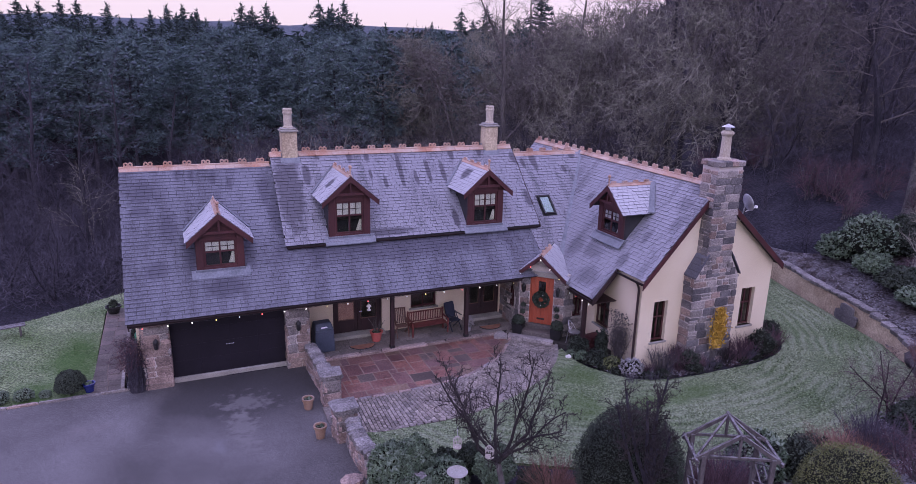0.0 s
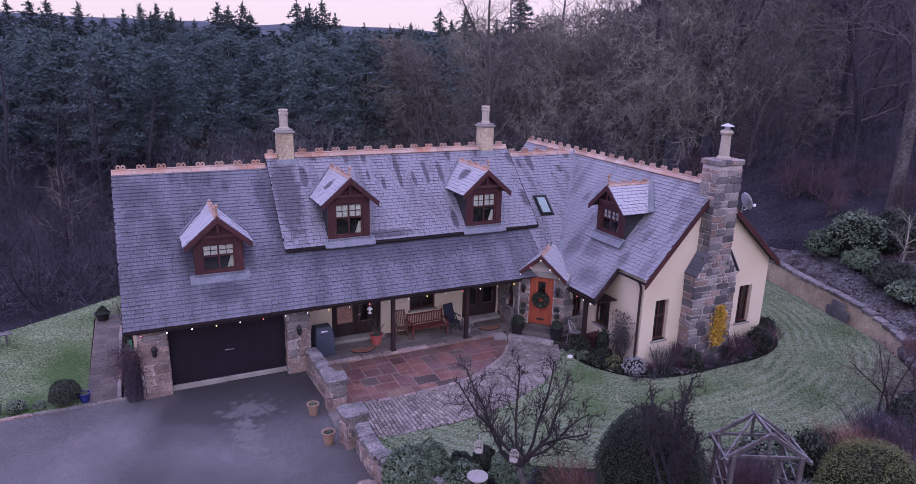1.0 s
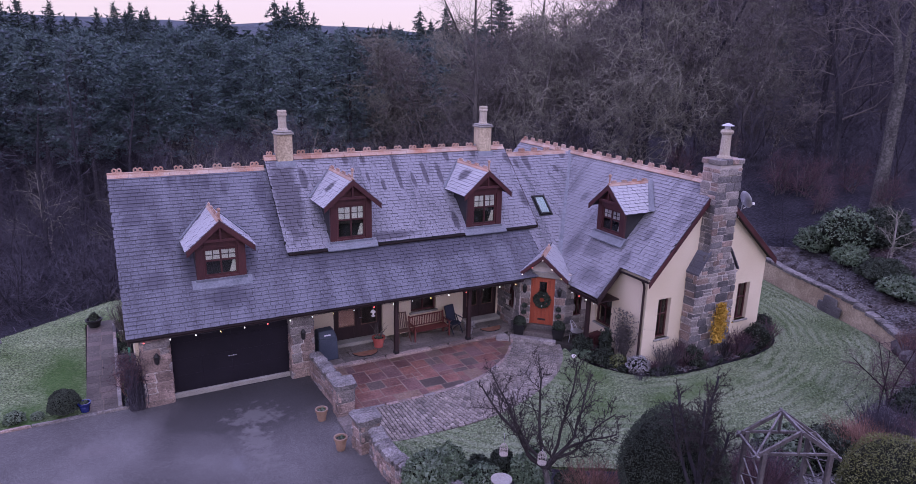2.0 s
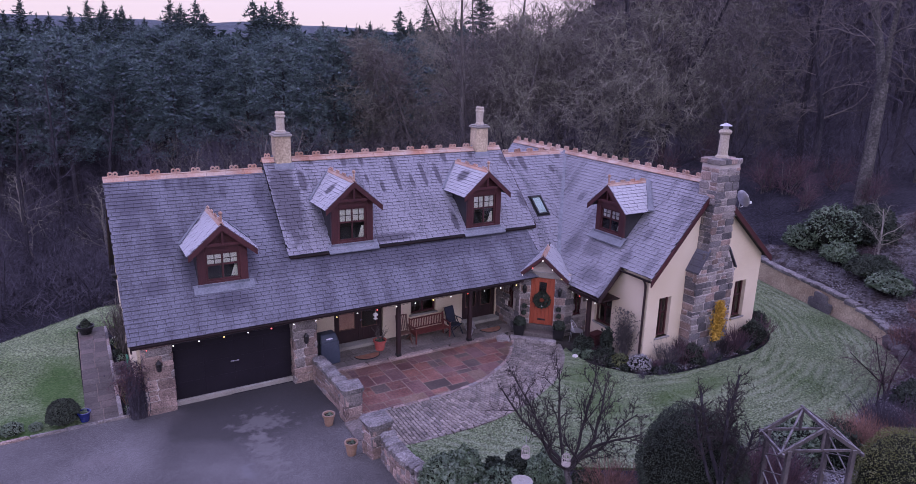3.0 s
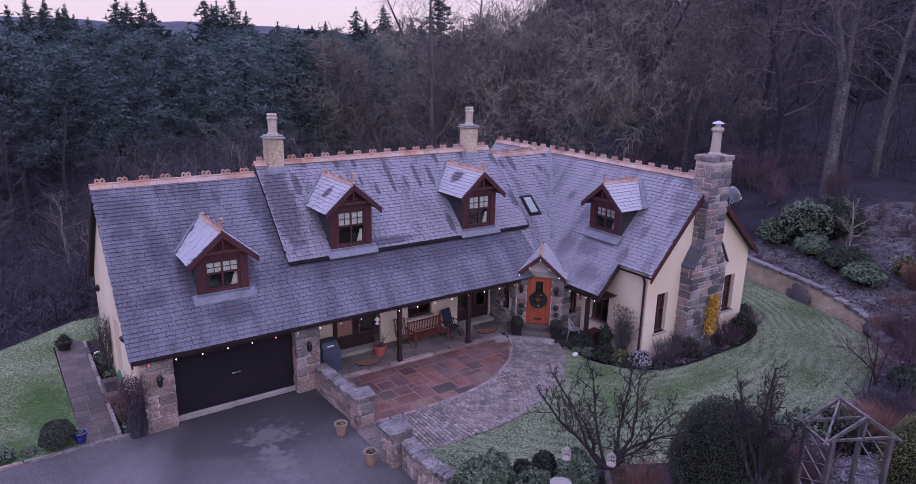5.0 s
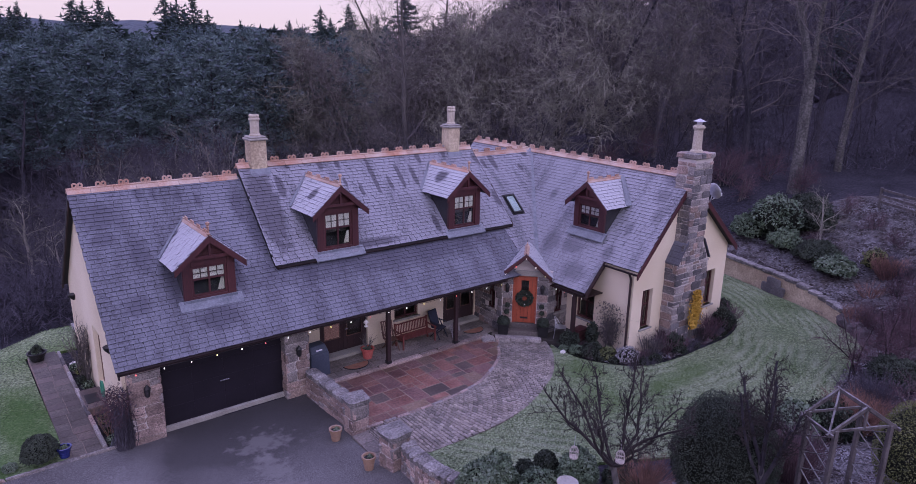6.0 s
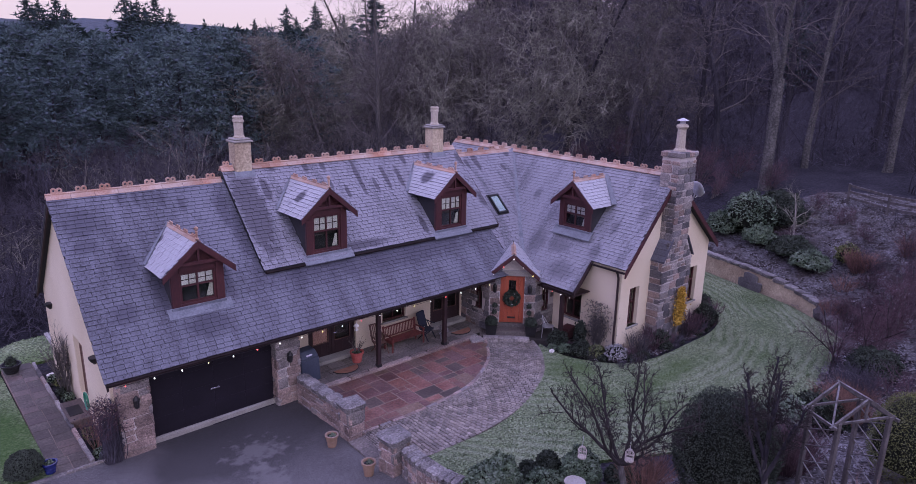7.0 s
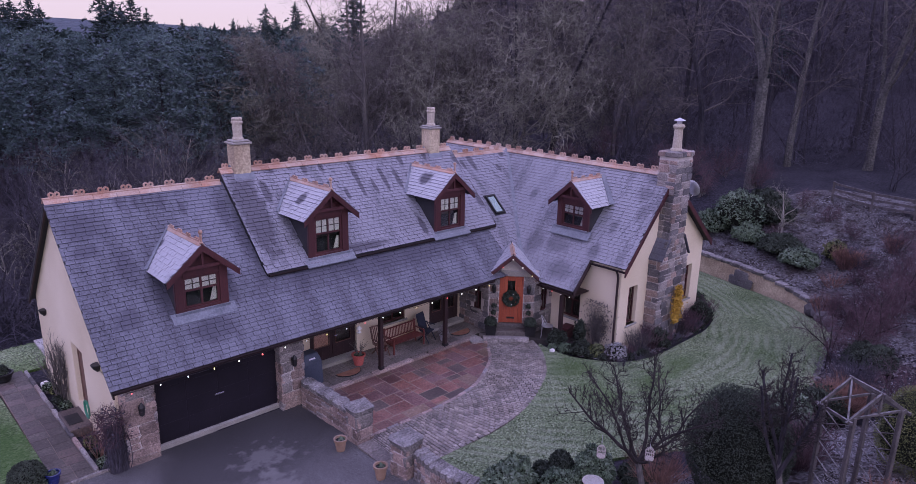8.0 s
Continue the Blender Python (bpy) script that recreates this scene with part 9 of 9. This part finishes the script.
# tall bare trees seen singly
for x, y, s, k, fam in ((34.4, 18.5, 1.05, 1, HOAR), (39.5, 25, 1.0, 0, HOAR), (33.5, 23, 0.9, 2, HOAR), (44, 18, 1.0, 1, HOAR), (38.2, 0.0, 1.05, 0, FORK), (45.4, 0.6, 1.0, 1, LICHEN), (48.0, 16.1, 1.0, 2, LICHEN), (47, -4.2, 1.1, 1, FORK), (28.1, 22.7, 0.95, 0, HOAR), (25.0, 36.0, 0.9, 1, HOAR), (25.5, 38, 0.9, 2, HOAR), (30, 33, 0.95, 3, HOAR), (33.5, 36.5, 0.95, 1, HOAR), (36, 28, 1.0, 2, HOAR), (31, 27.5, 0.95, 3, HOAR), (43.5, 6.6, 1.0, 3, SHADE), (25, 30, 0.85, 2, HOAR), (24, 44, 0.85, 0, HOAR), (31, 42, 0.95, 1, HOAR), (27.5, 34.5, 0.85, 0, HOAR), (40, 12, 0.95, 2, HOAR)):
    place_tree("bare_tree", fam[k], x, y, s, wr.uniform(0, 360), "tall bare deciduous tree with lichen-grey trunk", WOOD)
# the wood east and north-east
placed = []
for i in range(420):
    az, d = wr.uniform(25, 88), wr.uniform(52, 96)
    x, y = polar(az, d)
    if x < 24 and y < 30 or (x > 24 and x < 41.5 and y < 8):
        continue
    if any((x - a) ** 2 + (y - b) ** 2 < 4.6 ** 2 for a, b in placed):
        continue
    placed.append((x, y))
    if len(placed) > 38:
        break
    if wr.random() < 0.16 and az < 70 and d > 62:
        place_tree("spruce_tree", wr.choice(SPRUCE), x, y, wr.uniform(0.7, 0.95), wr.uniform(0, 360), "dark spruce among the bare trees", "spruces in the wood")
    else:
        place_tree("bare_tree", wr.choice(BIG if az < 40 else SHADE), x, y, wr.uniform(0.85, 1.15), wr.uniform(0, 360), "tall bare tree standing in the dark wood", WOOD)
# pines north and north-west
pl = []
for i in range(900):
    az, d = wr.uniform(-16, 26), 62 + 28 * wr.random() ** 1.4
    x, y = polar(az, d)
    if any((x - a) ** 2 + (y - b) ** 2 < 4.1 ** 2 for a, b in pl):
        continue
    pl.append((x, y))
    if len(pl) > 64:
        break
    place_tree("pine_tree", wr.choice(PINE), x, y, (11.2 + d * math.tan(radians(wr.uniform(-0.5, 1.35) + 0.03 * max(0.0, az))) - ground(x, y)) / 13.2, wr.uniform(0, 360), "dark green pine in the plantation", "pines in the plantation")
# taller spruces above them
for az, up in ((-12, 3.0), (-10.2, 2.9), (-8.6, 2.99), (-7.3, 2.8), (-6.0, 3.03), (-4.9, 3.01), (-3.0, 2.91), (-1.4, 2.1), (-0.1, 2.51), (1.1, 2.99), (2.2, 3.04), (3.2, 2.78), (4.8, 2.0), (6.5, 3.35), (7.3, 3.08), (8.4, 3.43), (12.5, 3.8), (13.5, 3.49), (14.5, 3.87), (17.8, 2.18), (21.6, 2.37), (24.0, 3.47), (26.1, 3.74), (28.6, 2.9)):
    for side, fall in ((0.0, 0.0), (wr.uniform(0.5, 1.0), wr.uniform(0.5, 1.1))):
        d = wr.uniform(94, 106)
        x, y = polar(az + side, d)
        k = (11.2 + d * math.tan(radians(up - fall)) - ground(x, y)) / 17.0
        place_tree("spruce_tree", wr.choice(SPRUCE), x, y, k, wr.uniform(0, 360), "tall dark spruce rising above the pines", "spruces on the skyline")
# scrub and small pale trees below
pb = []
for i in range(1400):
    az, d = wr.uniform(-14, 40), wr.uniform(41, 62)
    x, y = polar(az, d)
    if (x > -3.5 and y < 15) or y < 13 or (x > 17 and y < 14) or any((x - a) ** 2 + (y - b) ** 2 < 2.3 ** 2 for a, b in pb):
        continue
    if az < 3 and wr.random() < 0.2:
        continue
    pb.append((x, y))
    if len(pb) > 90:
        break
    place_tree("bare_bush", wr.choice(BUSH if az > 12 else BUSH[1::2]), x, y, wr.uniform(1.5, 2.6) if az > 3 else wr.uniform(1.0, 1.7), wr.uniform(0, 360), "brown leafless thicket below the pines", "thicket bushes")
for az, d, s in ((6.1, 60.8, 0.9), (1.2, 47, 0.6), (-0.6, 50, 0.8), (-5.5, 52, 0.9), (3.5, 50, 0.6), (15.5, 48, 0.8), (18.3, 49, 0.9), (11, 52, 0.6), (22, 50, 0.9)):
    x, y = polar(az, d)
    place_tree("pale_tree", wr.choice(PALE), x, y, s, wr.uniform(0, 360), "small crooked tree with pale lichened branches", "pale small trees")
for x, y, k, tall in ((5.18, 30, 0, 1.2), (5.3, 58, 1, 0.66), (7.4, 55, 0, 0.72), (11.2, 30, 1, 1.36), (14.1, 32, 0, 1.42), (25.2, 50, 1, 0.96), (6.35, 26, 1, 1.12)):
    place_tree("pale_shrub", LACE[k], x, y, tall * 1.8, x * 53, "twiggy shrub with pale lichened branches", "pale shrubs behind the house", "shrub")
bk = []
for i in range(300):
    x, y = wr.uniform(26, 36.5), wr.uniform(-15, -4)
    if edge_distance(x, y)[0] < 1.0 or any((x - a) ** 2 + (y - b) ** 2 < 1.7 ** 2 for a, b in bk):
        continue
    bk.append((x, y))
    if len(bk) > 22:
        break
    place_tree("bank_bush", wr.choice(BUSH + PURPLE), x, y, wr.uniform(0.25, 0.5), wr.uniform(0, 360), "small leafless bush on the frosty bank", "leafless bushes on the bank", "shrub")
for az, d, s in ((-14, 44, 0.62), (-11.5, 52, 0.7), (-8.8, 56, 0.75), (-6, 50, 0.6), (-3.2, 57, 0.7), (-16, 50, 0.75), (0.5, 60, 0.6)):
    x, y = polar(az, d)
    place_tree("bare_tree", wr.choice(SHADE), x, y, s, wr.uniform(0, 360), "bare dark grey tree below the lawn", "bare trees below the lawn")
place_tree("birch_tree", PALE[0], 31.5, -4.9, 0.5, 40, "slender pale-barked birch on the bank", "birch")
pe = []
for i in range(900):
    az, d = wr.uniform(40, 92), wr.uniform(43, 66)
    x, y = polar(az, d)
    if x < 37.5 + 0.1 * y or x > 37 and y < -16 or any((x - a) ** 2 + (y - b) ** 2 < 2.4 ** 2 for a, b in pe):
        continue
    pe.append((x, y))
    if len(pe) > 26:
        break
    place_tree("bare_bush", wr.choice((BUSH[1], BUSH[3])), x, y, wr.uniform(1.1, 2.0), wr.uniform(0, 360), "dark leafless undergrowth at the wood's edge", "undergrowth bushes")

pu = []
for i in range(600):
    x, y = wr.uniform(31.8, 40), wr.uniform(-2.0, 14)
    if edge_distance(x, y)[0] < 1.2 or any((x - a) ** 2 + (y - b) ** 2 < 1.9 ** 2 for a, b in pu) or math.hypot(x - 32.2, y + 2.2) < 1.8:
        continue
    pu.append((x, y))
    if len(pu) > 18:
        break
    place_tree("bare_bush", (BUSH[1], PURPLE[0], BUSH[3], PURPLE[1])[i % 4], x, y, wr.uniform(0.5, 0.85), wr.uniform(0, 360), "low dark leafless bush under the trees", "undergrowth bushes")

# woods beyond, too far to tell apart
def far_woods(name, a0, a1, n, mat, near, low, high, seed, label, each, size, bare=False, tall=None):
    """Crowns past telling apart: each a rounded loose heap of small facets, or, leafless, a fan of slender ones."""
    fr = random.Random(seed)
    g = Geo()
    v, f = [], []
    for i in range(n):
        az, d = fr.uniform(a0, a1), near[0] + (near[1] - near[0]) * fr.random()
        x, y = polar(az, d)
        z, w = ground(x, y) - 0.5, fr.uniform(2.4, 3.8)
        h = fr.uniform(*tall) if tall else 11.2 + d * math.tan(radians(fr.uniform(low, high(az)))) - z
        if tall and y < 16 and x < 39:
            continue
        for c in range(each):
            a, u = fr.uniform(0, 6.283), fr.random() ** 0.7
            r = w * math.sqrt(fr.random()) * (math.sqrt(max(0.0, 1.02 - u ** 3)) if not bare else 0.5 + 0.6 * u)
            p = Vector((x + r * math.cos(a), y + r * math.sin(a), z + h * (0.12 + 0.88 * u)))
            if bare:
                e = Vector((0.6 * math.cos(a), 0.6 * math.sin(a), 0.6)) + Vector((fr.gauss(0, 0.7), fr.gauss(0, 0.7), fr.gauss(0, 0.5)))
                s = Vector((fr.gauss(0, 1), fr.gauss(0, 1), fr.gauss(0, 0.3))).normalized() * size * 0.035
            else:
                e = Vector((fr.gauss(0, 1), fr.gauss(0, 1), fr.gauss(0.3, 0.6)))
                s = Vector((fr.gauss(0, 1), fr.gauss(0, 1), fr.gauss(0, 0.5))).normalized() * size * 0.5
            e = e.normalized() * size * fr.uniform(0.6, 1.3)
            i0 = len(v)
            v += [tuple(p - s), tuple(p + s), tuple(p + e)]
            f.append((i0, i0 + 1, i0 + 2))
    g.raw(v, f)
    g.make(name, mat, None, label, smooth=not bare, category="woodland", kind="stuff")


far_woods("far_woods", -25, 30, 620, NEEDLE_DK, (98, 150), -0.6, lambda az: 1.1 + 0.03 * max(0.0, az), 90, "dense dark conifer woodland stretching away behind", 110, 0.95)
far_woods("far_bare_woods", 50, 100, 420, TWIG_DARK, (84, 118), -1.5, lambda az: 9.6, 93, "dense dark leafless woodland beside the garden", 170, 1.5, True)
far_woods("far_bare_woods", 29, 52, 260, TWIG, (84, 118), -1.5, lambda az: 1.6 + 8.0 * smooth_step(31, 42, az), 91, "dense leafless woodland rising behind the house", 170, 1.5, True)
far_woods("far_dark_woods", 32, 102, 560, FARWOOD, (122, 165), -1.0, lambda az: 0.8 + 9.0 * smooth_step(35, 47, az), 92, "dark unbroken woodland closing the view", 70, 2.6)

far_woods("brushwood", 44, 94, 620, TWIG_DARK, (50, 92), 0, None, 94, "dark leafless brushwood on the floor of the wood", 60, 0.9, True, (0.8, 2.6))
far_woods("brushwood", -24, 20, 460, TWIG_DARK, (40, 64), 0, None, 95, "dark leafless brushwood on the slope below the lawn", 60, 0.9, True, (0.8, 2.4))

# wooded hills on the horizon
g = Geo()
n = 120
v = []
for i in range(n + 1):
    az = -60 + 190 * i / n
    top = 54 + 14 * noise.noise((i * 0.09, 2.0, 0)) + 4 * noise.noise((i * 0.4, 5.0, 0)) - 12 * smooth_step(5, 30, az)
    for d, z in ((900, -5), (1050, top * 0.45), (1250, top), (1600, top * 0.7)):
        x, y = polar(az, d)
        v.append((x, y, z))
f = [(i * 4 + k, (i + 1) * 4 + k, (i + 1) * 4 + k + 1, i * 4 + k + 1) for i in range(n) for k in range(3)]
g.raw(v, f)
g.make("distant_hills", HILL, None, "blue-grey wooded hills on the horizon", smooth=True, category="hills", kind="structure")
